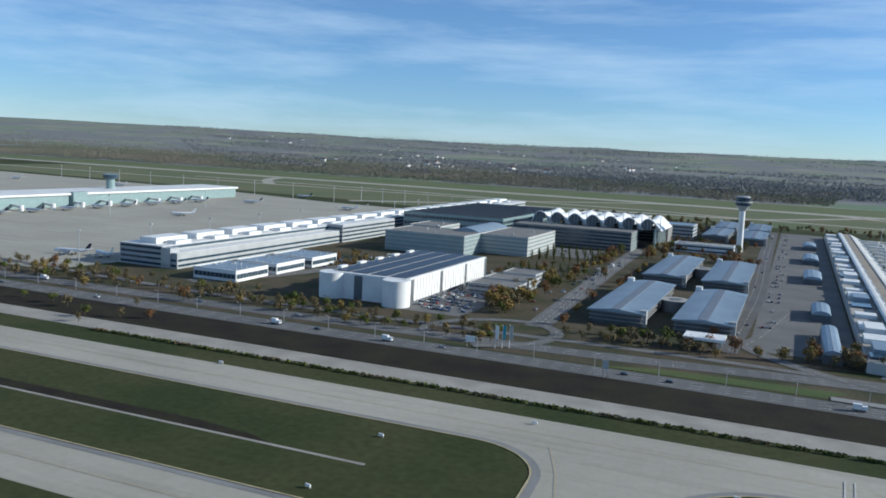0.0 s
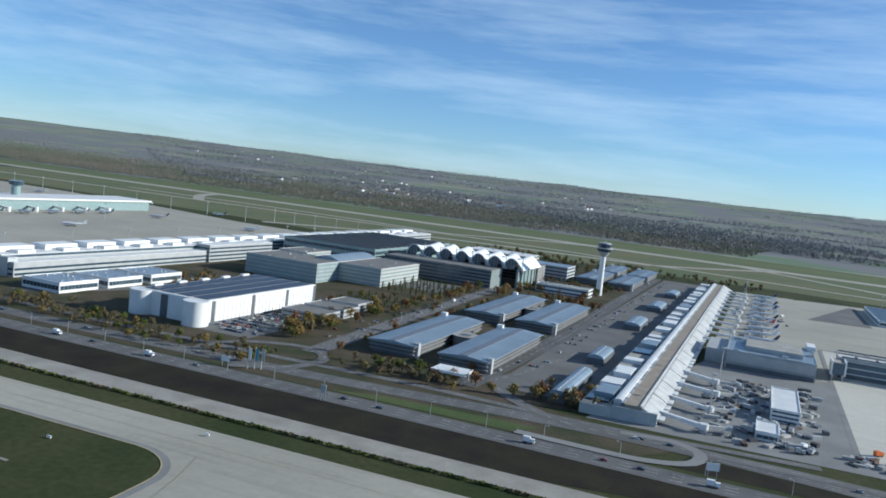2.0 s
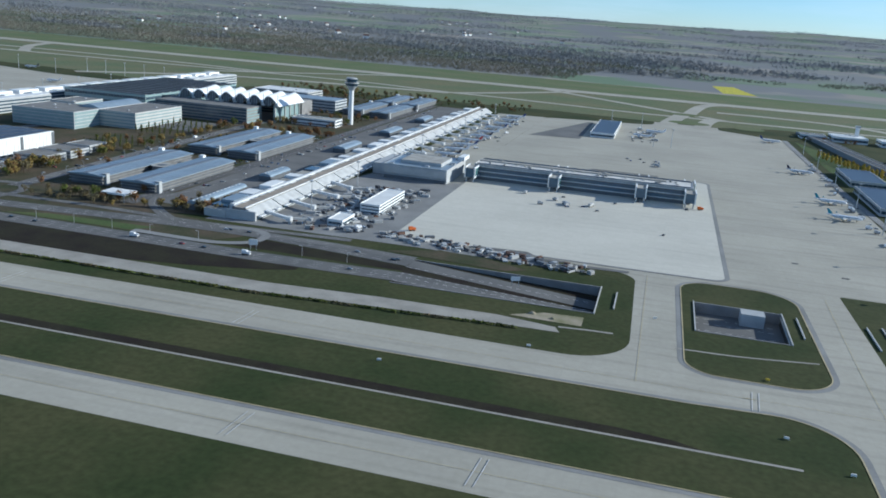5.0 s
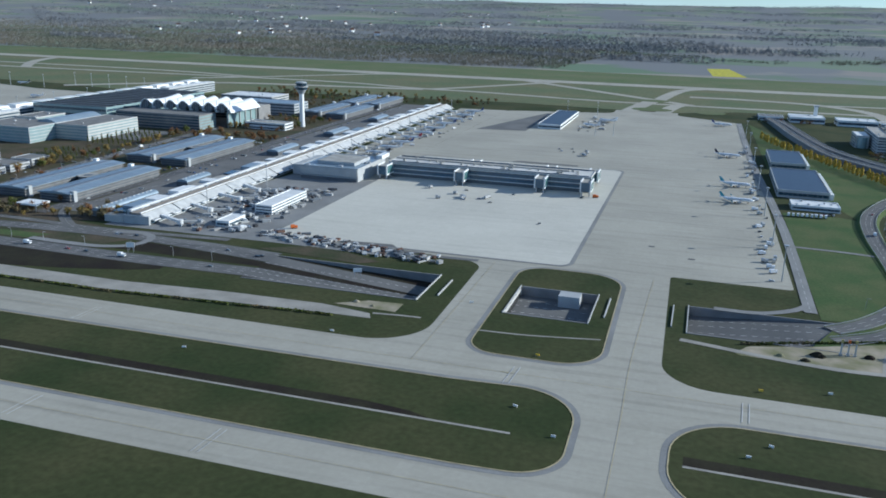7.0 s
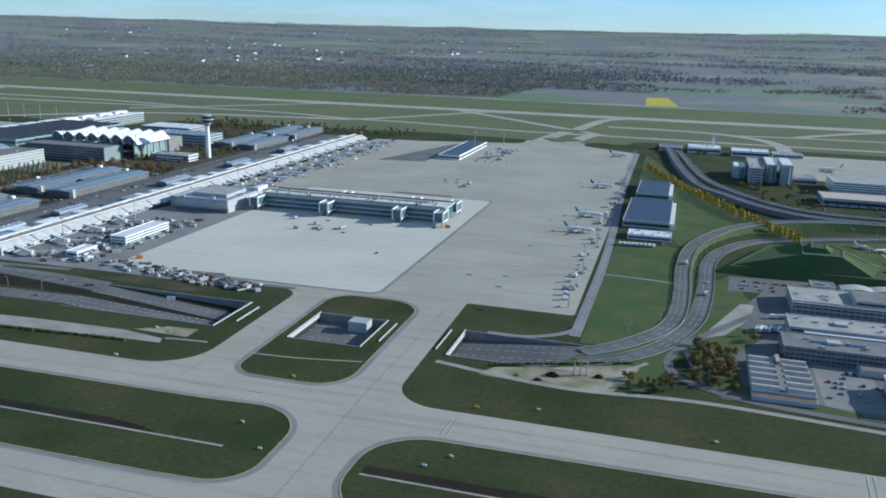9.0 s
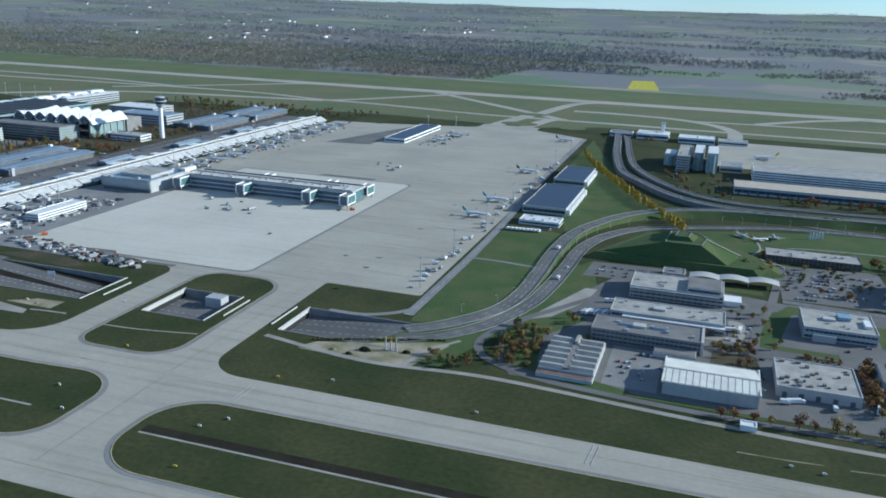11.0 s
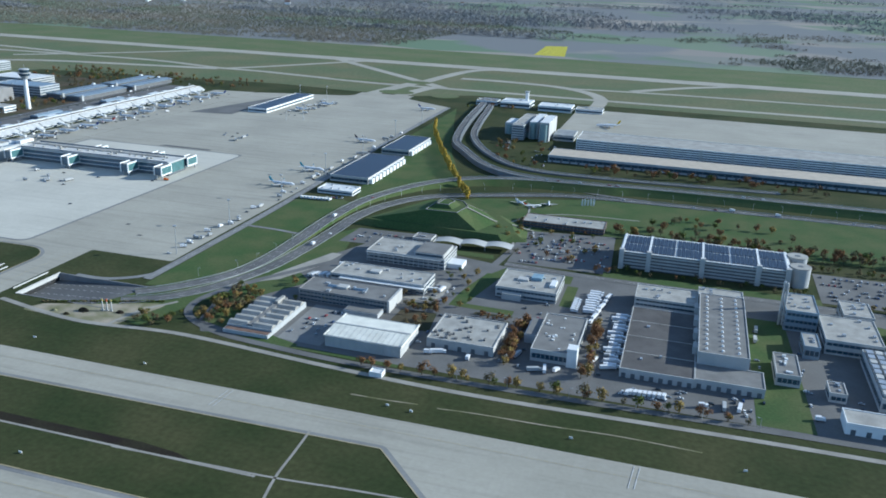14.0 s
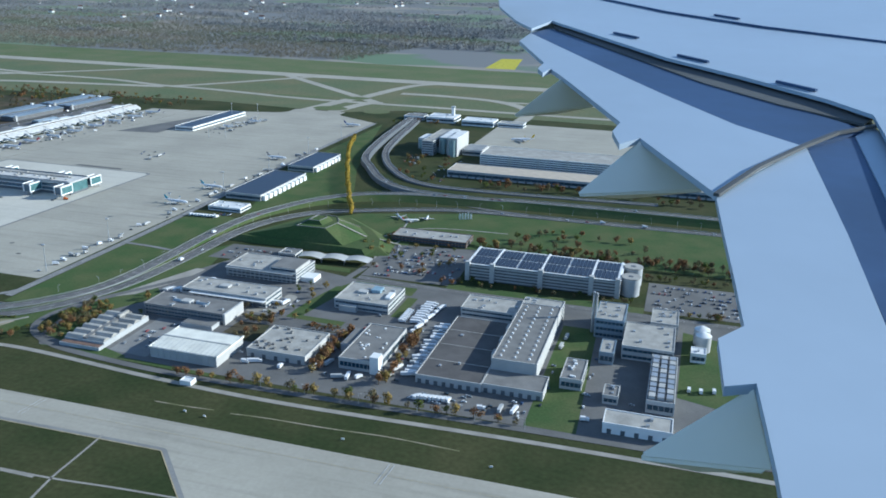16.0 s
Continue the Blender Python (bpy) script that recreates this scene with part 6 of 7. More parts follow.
def airliner(fin, belly, label, size=1.0):
    """A twin-engined airliner with its nose towards +x, standing on its wheels."""
    t = thing("airliner", 0, 0, 0, label, "aircraft", "parked airliners")
    s = size
    part("fuselage", lathe_x([(-5.4 * s, 0.05, 0.75 * s), (-4.6 * s, 0.2 * s, 0.68 * s), (-3.0 * s, 0.5 * s, 0.3 * s), (-2 * s, 0.58 * s, 0.2 * s), (3.8 * s, 0.58 * s, 0.2 * s), (4.6 * s, 0.46 * s, 0.14 * s), (5.1 * s, 0.25 * s, 0.03 * s), (5.3 * s, 0.03, 0)], 14, None, 0, 0.95 * s), belly, t, "", True)
    for y in (-1, 1):
        part("wing", slab([(1.2 * s, 0.4 * y * s, 0.9 * s), (-0.7 * s, 0.4 * y * s, 0.9 * s), (-1.7 * s, 4.9 * y * s, 1.25 * s), (-1.2 * s, 4.9 * y * s, 1.25 * s)], 0.12 * s), WALL_PALE, t)
        part("winglet", slab([(-1.2 * s, 4.9 * y * s, 1.25 * s), (-1.7 * s, 4.9 * y * s, 1.25 * s), (-1.9 * s, 5.0 * y * s, 1.75 * s), (-1.7 * s, 5.0 * y * s, 1.75 * s)], 0.05 * s, 1), fin, t)
        part("stabiliser", slab([(-3.9 * s, 0.15 * y * s, 1.6 * s), (-4.7 * s, 0.15 * y * s, 1.6 * s), (-5.2 * s, 1.8 * y * s, 1.75 * s), (-4.8 * s, 1.8 * y * s, 1.75 * s)], 0.08 * s), WALL_PALE, t)
        part("engine", lathe_x([(0.2 * s, 0.2 * s, 0), (0.5 * s, 0.3 * s, 0), (1.3 * s, 0.32 * s, 0), (1.6 * s, 0.27 * s, 0)], 12, None, 1.7 * y * s, 0.55 * s), STEEL, t, "", True)
        part("main_wheel", tube(-0.4 * s, 1.0 * y * s, 0, 0.4 * s, 0.18 * s, 0.18 * s, 8), TYRE, t)
    part("tail_fin", slab([(-3.4 * s, 0, 1.6 * s), (-4.8 * s, 0, 1.7 * s), (-5.6 * s, 0, 3.3 * s), (-4.9 * s, 0, 3.3 * s)], 0.1 * s, 1), fin, t, "painted tail fin")
    part("nose_wheel", tube(3.6 * s, 0, 0, 0.5 * s, 0.12 * s, 0.12 * s, 8), TYRE, t)
    for y in (-1, 1):
        part("window_strip", box(-2.6 * s, 3.6 * s, y * 0.56 * s - 0.03, y * 0.56 * s + 0.03, 1.24 * s, 1.33 * s), GLASS, t)
    return t


FIN_BLUE = material("fin_blue", (0.03, 0.06, 0.22), 0.35, 0, 0.03)
FIN_TEAL = material("fin_teal", (0.05, 0.3, 0.38), 0.35, 0, 0.03)
FIN_RED = material("fin_red", (0.5, 0.04, 0.04), 0.35, 0, 0.03)
navy_jet = airliner(NAVY, AIR_WHITE, "white airliner with dark navy tail fin")
navy_jet.matrix_world = pose(-44.6, 365, 0.05)
teal_jet = airliner(FIN_TEAL, AIR_WHITE, "white airliner with pale teal tail fin")
teal_jet.matrix_world = pose(-43.2, 277, 0.05)
blue_jet = airliner(FIN_BLUE, AIR_WHITE, "white airliner with blue tail fin")
blue_jet.matrix_world = pose(-46, 465, 0.05)
white_jet = airliner(AIR_WHITE, AIR_WHITE, "all-white airliner on the wide apron")
white_jet.matrix_world = pose(-462, 313, 0.06, 0, 0, 215)
red_jet = airliner(FIN_RED, AIR_WHITE, "white airliner with red tail fin")
red_jet.matrix_world = pose(-180, 352, 0.06, 0, 0, 180)
gold_jet = airliner(YELLOW, AIR_WHITE, "white freighter with yellow tail fin", 1.25)
gold_jet.matrix_world = pose(60, 458, 0.1, 0, 0, 200)
copy_thing(teal_jet, pose(-43, 303, 0.05))
copy_thing(white_jet, pose(-110, 430, 0.05, 0, 0, 150))
for k, y in enumerate((310, 324, 338, 368, 384, 402, 420, 438, 456)):
    copy_thing((navy_jet, white_jet, blue_jet)[k % 3], pose(-179, y, 0.06, 0, 0, 180 + (k % 3) * 3))
for k, (x, y, r) in enumerate(((-404, 200, 200), (-394, 201.5, 160), (-497, 463, 180), (-433, 405, 175), (-488, 398, 200), (-620, 440, 180), (-560, 470, 10), (-700, 430, 180))):
    copy_thing((navy_jet, white_jet)[k % 2], pose(x, y, 0.06, 0, 0, r))
for k in range(10):
    copy_thing((navy_jet, white_jet, navy_jet)[k % 3], pose(-507, 226 + k * 17, 0.06, 0, 0, 180))
copy_thing(white_jet, pose(-104, 452, 0.05, 0, 0, 160))
for k, (x, y, r) in enumerate(((52, 286, 30), (46.5, 289, -50), (57, 291, 100))):
    m = airliner(STEEL if k else FIN_RED, AIR_WHITE, "small historic aircraft on the museum lawn", 0.62)
    m["group"] = "museum aircraft"
    m.matrix_world = pose(x, y, 0.06, 0, 0, r)


# ---- vehicles ----
def car(paint, label):
    t = thing("car", 0, 0, 0, label, "car", "parked cars")
    bm = box(-0.62, 0.62, -0.25, 0.25, 0.08, 0.24)
    bmesh.ops.bevel(bm, geom=list(bm.edges), offset=0.04, segments=1, affect="EDGES")
    part("body", bm, paint, t)
    bm = bmesh.new()
    lo = [bm.verts.new(p) for p in ((-0.5, -0.23, 0.24), (0.32, -0.23, 0.24), (0.32, 0.23, 0.24), (-0.5, 0.23, 0.24))]
    hi = [bm.verts.new(p) for p in ((-0.38, -0.19, 0.4), (0.12, -0.19, 0.4), (0.12, 0.19, 0.4), (-0.38, 0.19, 0.4))]
    for i in range(4):
        bm.faces.new((lo[i], lo[(i + 1) % 4], hi[(i + 1) % 4], hi[i]))
    part("glazing", bm, GLASS, t)
    part("roof", box(-0.37, 0.11, -0.185, 0.185, 0.4, 0.415), paint, t)
    for x in (-0.38, 0.38):
        for y in (-0.25, 0.2):
            w = tube(0, 0, 0, 0.05, 0.095, 0.095, 8)
            bmesh.ops.transform(w, matrix=Matrix.Translation((x, y, 0.095)) @ Matrix.Rotation(-math.pi / 2, 4, "X"), verts=w.verts)
            part("wheel", w, TYRE, t)
    return t


def truck(paint, label, ln=2.6, name="truck"):
    t = thing(name, 0, 0, 0, label, name, "trucks and vans")
    part("cargo_box", box(-ln / 2, ln / 2 - 0.75, -0.36, 0.36, 0.28, 1.05), paint, t)
    part("cab", box(ln / 2 - 0.65, ln / 2, -0.34, 0.34, 0.2, 0.8), paint, t)
    part("windscreen", box(ln / 2 - 0.02, ln / 2 + 0.015, -0.28, 0.28, 0.5, 0.74), GLASS, t)
    part("chassis", box(-ln / 2, ln / 2, -0.25, 0.25, 0.14, 0.28), TYRE, t)
    for x in (-ln / 2 + 0.4, ln / 2 - 0.4):
        for y in (-0.36, 0.28):
            w = tube(0, 0, 0, 0.08, 0.15, 0.15, 8)
            bmesh.ops.transform(w, matrix=Matrix.Translation((x, y, 0.15)) @ Matrix.Rotation(-math.pi / 2, 4, "X"), verts=w.verts)
            part("wheel", w, TYRE, t)
    return t


CARS = []
for paint, lab in zip(CAR_PAINTS, ("white parked car", "silver parked car", "black parked car", "dark blue parked car", "red parked car")):
    CARS.append(car(paint, lab + " on grey asphalt"))
VAN = truck(CAR_PAINTS[0], "white box van in a yard", 1.9, "van")
LORRY = truck(CAR_PAINTS[0], "white lorry with long box body", 3.6)
GREY_LORRY = truck(WALL_GREY, "grey lorry with long box body", 3.4)
TUG = truck(STEEL, "grey airport service truck on the apron", 1.6, "service_truck")
ORANGE_TRUCK = truck(ORANGE, "orange construction truck on the site", 1.8, "service_truck")
for k, o in enumerate(CARS):
    o.matrix_world = pose(60 + k * 1.1, 228, 0.07, 0, 0, 90)
VAN.matrix_world = pose(97, 156.6, 0.05, 0, 0, 80)
LORRY.matrix_world = pose(92.3, 170, 0.05, 0, 0, 20)
GREY_LORRY.matrix_world = pose(92.3, 174, 0.05, 0, 0, 20)
TUG.matrix_world = pose(-36, 211, 0.06, 0, 0, 90)
ORANGE_TRUCK.matrix_world = pose(-158, 196, 0.09, 0, 0, 40)
rv = random.Random(5)
WANTED = []


def park(x, y, z, r, pick=None):
    o = pick or rv.choices(CARS, (4, 4, 3, 2, 1))[0]
    WANTED.append((o, pose(x, y, z, 0, 0, r + rv.uniform(-4, 4))))


def car_rows(x0, x1, y0, y1, z, pitch=5.0, fill=0.7, turn=90):
    y = y0
    while y < y1:
        x = x0
        while x < x1:
            if rv.random() < fill:
                park(x, y + rv.uniform(-0.1, 0.1), z, turn)
            x += 0.78
        y += pitch / 2 if int((y - y0) / pitch * 2) % 2 == 0 else pitch / 2 + 0.4


car_rows(58, 84, 232, 258, 0.07, 5.6, 0.3)
car_rows(144, 170, 229, 248, 0.07, 5.6, 0.35)
car_rows(19.5, 27, 160, 174, 0.06, 5.0, 0.22)
car_rows(42, 48, 190, 206, 0.06, 6.0, 0.3)
for k in range(8):
    park(97.6 + k * 0.95, 157 + k * 0.08, 0.05, 80, VAN)
for k in range(10):
    park(91.8 + rv.uniform(-0.3, 0.3), 166.5 + k * 3.1, 0.05, 18, (LORRY, VAN, GREY_LORRY)[k % 3])
for k in range(6):
    park(85.2 + k * 0.5, 190 + k * 3.6, 0.05, 75, LORRY if k % 2 else VAN)
for x, y, r in ((53, 160, 10), (55, 161, 20), (62, 160.5, 90), (70, 163, 75), (72, 166, 75), (77, 160, 20), (79, 161, 100), (81.5, 161.5, 60), (88, 165, 75), (88.5, 169, 75), (112, 156.5, 10), (116, 157.5, 90), (119, 158, 80), (43, 196, 15), (45, 197, 80), (13, 205, 10), (15, 205.5, 10), (17, 206, 10), (134, 159, 10), (155, 180, 90), (157.6, 180, 90), (160.5, 181, 90), (124, 200, 90), (123.5, 194, 85)):
    park(x, y, 0.05, r, rv.choice((VAN, LORRY, VAN, GREY_LORRY)))
for x in [i * 2.4 for i in range(46)]:
    if rv.random() < 0.55:
        park(rv.uniform(95, 122), rv.uniform(155.5, 162), 0.05, rv.choice((0, 90)))
for i in range(60):
    x = rv.choice((68.6, 70, 73, 87, 90, 29, 49.5, 123.5, 133, 143))
    park(x + rv.uniform(-0.4, 0.4), rv.uniform(160, 200), 0.06, rv.choice((0, 90)))
# traffic on the roads
for line, n in (([(-410, 159.9), (-330, 158.5), (-250, 159), (-210, 158.7), (-180, 158.2), (-152, 158.9)], 14), ([(-410, 167.8), (-330, 167), (-262, 169), (-215, 173.4), (-190, 174), (-170, 172), (-152, 169.6)], 12), ([(-3.2, 213), (-2.2, 232), (-1.4, 251), (3, 268), (12.8, 283.4), (25.6, 291.6), (45, 300.8), (66, 307.6), (104, 309.4), (180, 310)], 10), ([(-12.2, 187, 0.16), (-9.2, 201, 0.2), (-8.6, 220, 0.3), (-8.6, 242, 0.5), (-7, 263, 0.7), (-2.4, 279.5, 0.9), (7, 297, 1.4), (19.5, 309, 1.9), (34, 315.5, 2.2), (50, 318.4, 2.4), (74, 320, 2.4), (104, 323, 2.4), (180, 324, 2.4)], 10), ([(-270, 240), (-274, 330), (-276, 420)], 9), ([(-19, 486, 1.8), (-13, 432, 2.0), (-4.5, 383, 1.9), (9, 354, 1.8), (26, 333, 1.8)], 5), ([(-230, 200), (-230, 260), (-231, 340), (-232, 470)], 10), ([(-336, 220), (-334, 290), (-334, 410)], 9)):
    pts = spline([Vector(p) for p in line], 1.0)
    for _ in range(n):
        i = rv.randrange(1, len(pts) - 1)
        d = pts[i + 1] - pts[i - 1]
        park(pts[i].x + rv.uniform(-0.7, 0.7), pts[i].y + rv.uniform(-0.5, 0.5), pts[i].z + 0.02 if len(line[0]) > 2 else 0.1, math.degrees(math.atan2(d.y, d.x)), VAN if rv.random() < 0.15 else None)
# ground-service vehicles along the apron edge
for i in range(46):
    y = 196 + i * 4.4 + rv.uniform(-1, 1)
    for _ in range(rv.choice((0, 1, 1, 2))):
        park(-36.5 + rv.uniform(-2.2, 1.6), y + rv.uniform(-1.5, 1.5), 0.06, rv.choice((0, 90, 30)), rv.choice((TUG, VAN, VAN, CARS[0], CARS[0], CARS[1], CARS[2], CARS[2], GREY_LORRY)))
for i in range(110):
    park(rv.uniform(-190, -168), rv.uniform(186, 240), 0.07, rv.uniform(0, 180), rv.choice((VAN, TUG, CARS[0], CARS[1], CARS[2], CARS[3], GREY_LORRY, CARS[2], CARS[2], CARS[1])))
park(-86.5, 266, 0.09, 25, ORANGE_TRUCK)
for x0, x1, y0, y1, n in ((-117, -98, 412, 470, 26), (-118, -100, 342, 362, 8), (-136, -116, 244, 254, 9), (-92, -86, 262, 268, 2)):
    for _ in range(n):
        park(rv.uniform(x0, x1), rv.uniform(y0, y1), 0.09, rv.uniform(0, 180), rv.choice((GREY_LORRY, CARS[3], CARS[2], TUG)))
for i in range(60):
    park(rv.uniform(-190, -170), rv.uniform(285, 465), 0.08, rv.uniform(0, 180), rv.choice((VAN, TUG, CARS[0], CARS[1], CARS[2])))
for x, y in ((-97, 226), (-112, 259.5), (-140, 259), (-128, 259.8)):
    park(x, y, 0.09, rv.uniform(0, 180), rv.choice((TUG, CARS[2])))
for x0, x1, y0, y1, n in ((-276, -270, 195, 300, 26), (-239, -234, 200, 330, 40), (-300, -284, 188, 250, 34), (-330, -285, 300, 316, 20), (-22, -13, 266, 272, 9), (14, 22, 380, 398, 22), (34, 44, 350, 398, 16)):
    for _ in range(n):
        park(rv.uniform(x0, x1), rv.uniform(y0, y1), 0.06, rv.choice((0, 90)))
for k in range(9):
    park(-28.5 + k * 1.3, 264.5 + 0.1 * k, 0.07, 80, VAN)

for k in range(14):
    park(92.6, 167.6 + k * 2.2, 0.05, 8, (LORRY, LORRY, VAN)[k % 3])
for k in range(9):
    park(84.2 + rv.uniform(-0.2, 0.2), 196 + k * 1.7, 0.05, 4, LORRY)
for k in range(7):
    park(80.3, 195.5 + k * 1.2, 0.06, 10, VAN)
for k in range(8):
    park(8.5 + k * 1.0, 194.5 + 0.3 * k, 0.06, 75, LORRY if k % 2 else GREY_LORRY)
car_rows(7, 23, 228, 238, 0.06, 7.0, 0.25)
car_rows(-226.5, -224, 214, 470, 0.07, 14.0, 0.3)
car_rows(-299, -285, 190, 222, 0.07, 6.0, 0.5)
car_rows(-345, -330, 226, 252, 0.07, 6.0, 0.3)
# the nearest vehicles stand singly, the far ones are one mass
WANTED.sort(key=lambda w: w[1].translation.y - (60 if w[1].translation.x > -60 else 0))
counts, far = {}, []
for o, m in WANTED:
    kind = "car" if o in CARS else "truck"
    counts[kind] = counts.get(kind, 0) + 1
    if counts[kind] <= (200 if kind == "car" else 108):
        copy_thing(o, m)
    else:
        far.append((o, m))
joined("far_vehicles", far, "many small far cars and vans about the airport", "vehicles")

# construction store: stacks of material and containers
STORE = [material("dark_store", (0.06, 0.06, 0.065), 0.8), material("rust_store", (0.13, 0.075, 0.055), 0.8), material("pale_store", (0.42, 0.41, 0.39), 0.8), WALL_PALE, WALL_DARK, WALL_GREY, WALL_DARK]
for i in range(280):
    u = rv.random()
    x, y = -163 + u * 50 + rv.uniform(-2, 2), 189.5 - u * 7 + rv.uniform(-4, 3.2)
    if i > 150:
        x, y = rv.uniform(-188, -166), rv.uniform(184, 244)
    a, b, h = rv.uniform(0.3, 1.3), rv.uniform(0.2, 0.6), rv.uniform(0.2, 0.8)
    bm = box(-a, a, -b, b, 0, h)
    bmesh.ops.bevel(bm, geom=[e for e in bm.edges if abs(e.verts[0].co.z - e.verts[1].co.z) > 0.01], offset=0.06, segments=1, affect="EDGES")
    o = tagged(link("crate", bm, rv.choice(STORE)), "weathered crate of building material on bare ground", "building material", "site crates")
    o.matrix_world = pose(x, y, 0.045 if i <= 150 else 0.068, 0, 0, rv.uniform(0, 180))

# ---- poles, signs ----
def light_mast(h=8.5):
    t = thing("light_mast", 0, 0, 0, "tall galvanised apron floodlight mast", "light mast", "floodlight masts")
    part("pole", tube(0, 0, 0, h, 0.16, 0.08, 8), STEEL, t)
    part("head_frame", tube(0, 0, h, h + 0.12, 0.55, 0.55, 10), STEEL, t)
    for k in range(4):
        a = k * math.pi / 2
        part("floodlight", box(0.4 * math.cos(a) - 0.14, 0.4 * math.cos(a) + 0.14, 0.4 * math.sin(a) - 0.14, 0.4 * math.sin(a) + 0.14, h - 0.2, h), WALL_PALE, t)
    return t


mast = light_mast()
mast.matrix_world = pose(-35.2, 196, 0.05)
for x, y in [(-35.5, y) for y in (226, 262, 300, 340, 382, 424)] + [(-391, 190 + k * 26) for k in range(9)] + [(-470 - k * 30, 452 + k * 3) for k in range(9)] + [(-400 - k * 16, 462 + k * 3) for k in range(5)] + [(-187, 200 + k * 34) for k in range(8)] + [(-112, 470), (-128, 466), (-96, 404), (-104, 400), (-480, 230), (-480, 290), (-480, 350)]:
    copy_thing(mast, pose(x, y, 0.05))


def lamp_post():
    t = thing("street_lamp", 0, 0, 0, "slim grey street lamp with short arm", "street lamp", "street lamps")
    part("post", tube(0, 0, 0, 2.3, 0.05, 0.035, 6), STEEL, t)
    part("arm", bar((0, 0, 2.28), (0.6, 0, 2.36), 0.05, 0.05), STEEL, t)
    part("lantern", box(0.45, 0.75, -0.08, 0.08, 2.3, 2.38), WALL_PALE, t)
    return t


lp = lamp_post()
lp.matrix_world = pose(-266.5, 196, 0.04)
for line, step in (([(-266.5, 200), (-270, 250), (-272, 330)], 9), ([(-400, 163.5), (-330, 162), (-270, 161), (-210, 162.5), (-155, 163)], 10), ([(-5.9, 215), (-5.4, 240), (-2, 264), (9, 289), (40, 307), (100, 315), (170, 316)], 8), ([(55, 150), (130, 152)], 10), ([(-26, 178), (-13, 192), (-9, 225)], 7)):
    pts = spline([Vector(p) for p in line], step)
    for i, p in enumerate(pts[1:-1]):
        copy_thing(lp, pose(p.x, p.y, 0.04, 0, 0, 180 * (i % 2)))


def sign(name, x, y, w, h, lift, mat, label, turn=0.0):
    t = thing(name, x, y, 0.05, label, "sign", "", "", turn)
    part("panel", box(-w / 2, w / 2, -0.06, 0.06, lift, lift + h), mat, t)
    for s in (-0.35, 0.35):
        part("post", box(w * s - 0.05, w * s + 0.05, -0.05, 0.05, 0, lift), STEEL, t)
    return t


sign("gantry_sign", -184, 162, 1.9, 1.2, 1.2, WHITE, "white back of a motorway gantry sign", 20)
sign("gantry_sign", -126, 164, 1.9, 0.9, 1.2, WHITE, "white back of a motorway gantry sign", 20)
sign("gantry_sign", -272, 163, 1.7, 1.0, 0.9, WHITE, "white billboard beside the slip road", 10)
sign("road_sign", -247, 156, 0.9, 1.4, 1.4, WALL_PALE, "pale road sign beside the motorway", 15)
for k in range(3):
    f = thing("flagpole", -268 + k * 1.1, 164.5 + k * 0.6, 0.05, "white pole with long hanging banner", "flagpole", "flagpoles")
    part("pole", tube(0, 0, 0, 4.2, 0.06, 0.04, 6), WHITE, f)
    part("banner", slab([(0.06, 0, 4.0), (0.6, 0.05, 4.0), (0.6, -0.05, 1.6), (0.06, 0, 1.6)], 0.03, 1), (WHITE, FIN_TEAL, WALL_PALE)[k], f)
for k in range(3):
    f = thing("pylon_sign", -28.2 + k * 1.2, 154.6 + k * 0.1, 0.05, "tall slim yellow and white advertising pylon", "sign", "advertising pylons")
    part("board", box(-0.14, 0.14, -0.08, 0.08, 0.3, 2.4), WALL_PALE, f)
    part("head", box(-0.2, 0.2, -0.1, 0.1, 2.4, 3.0), ORANGE if k == 1 else material("pylon_yellow", (0.5, 0.42, 0.16), 0.6), f)
    part("foot", box(-0.3, 0.3, -0.15, 0.15, 0, 0.3), STEEL, f)
# small marker boards on the airfield
rb = random.Random(9)
for x, y in ((-264.5, 115), (-225, 117), (-264, 98.4), (-139, 117), (-79.1, 115), (-71.9, 107.6), (-97.7, 157.1), (-79.6, 135.2), (-42.7, 133.7), (-32, 136.4), (-42.2, 115.1), (-45.4, 111), (-41.4, 98.3), (-1.1, 98.3), (51.1, 99.8), (-1.7, 134), (52.6, 135.3), (57.7, 134.7), (88.6, 135.7), (119.3, 135.5), (-118, 133), (47.1, 147.8), (-250, 129), (-300, 131), (-360, 112), (-320, 98)):
    m = thing("marker_board", x, y, 0.02, "small lit taxiway marker board on the grass", "marker board", "marker boards", "", rb.uniform(-20, 20))
    part("face", box(-0.34, 0.34, -0.07, 0.07, 0.12, 0.42), YELLOW if x in (-42.7, -41.4, -79.6) else WHITE, m)
    for s in (-0.3, 0.3):
        part("foot", box(s - 0.03, s + 0.03, -0.04, 0.04, 0, 0.12), STEEL, m)

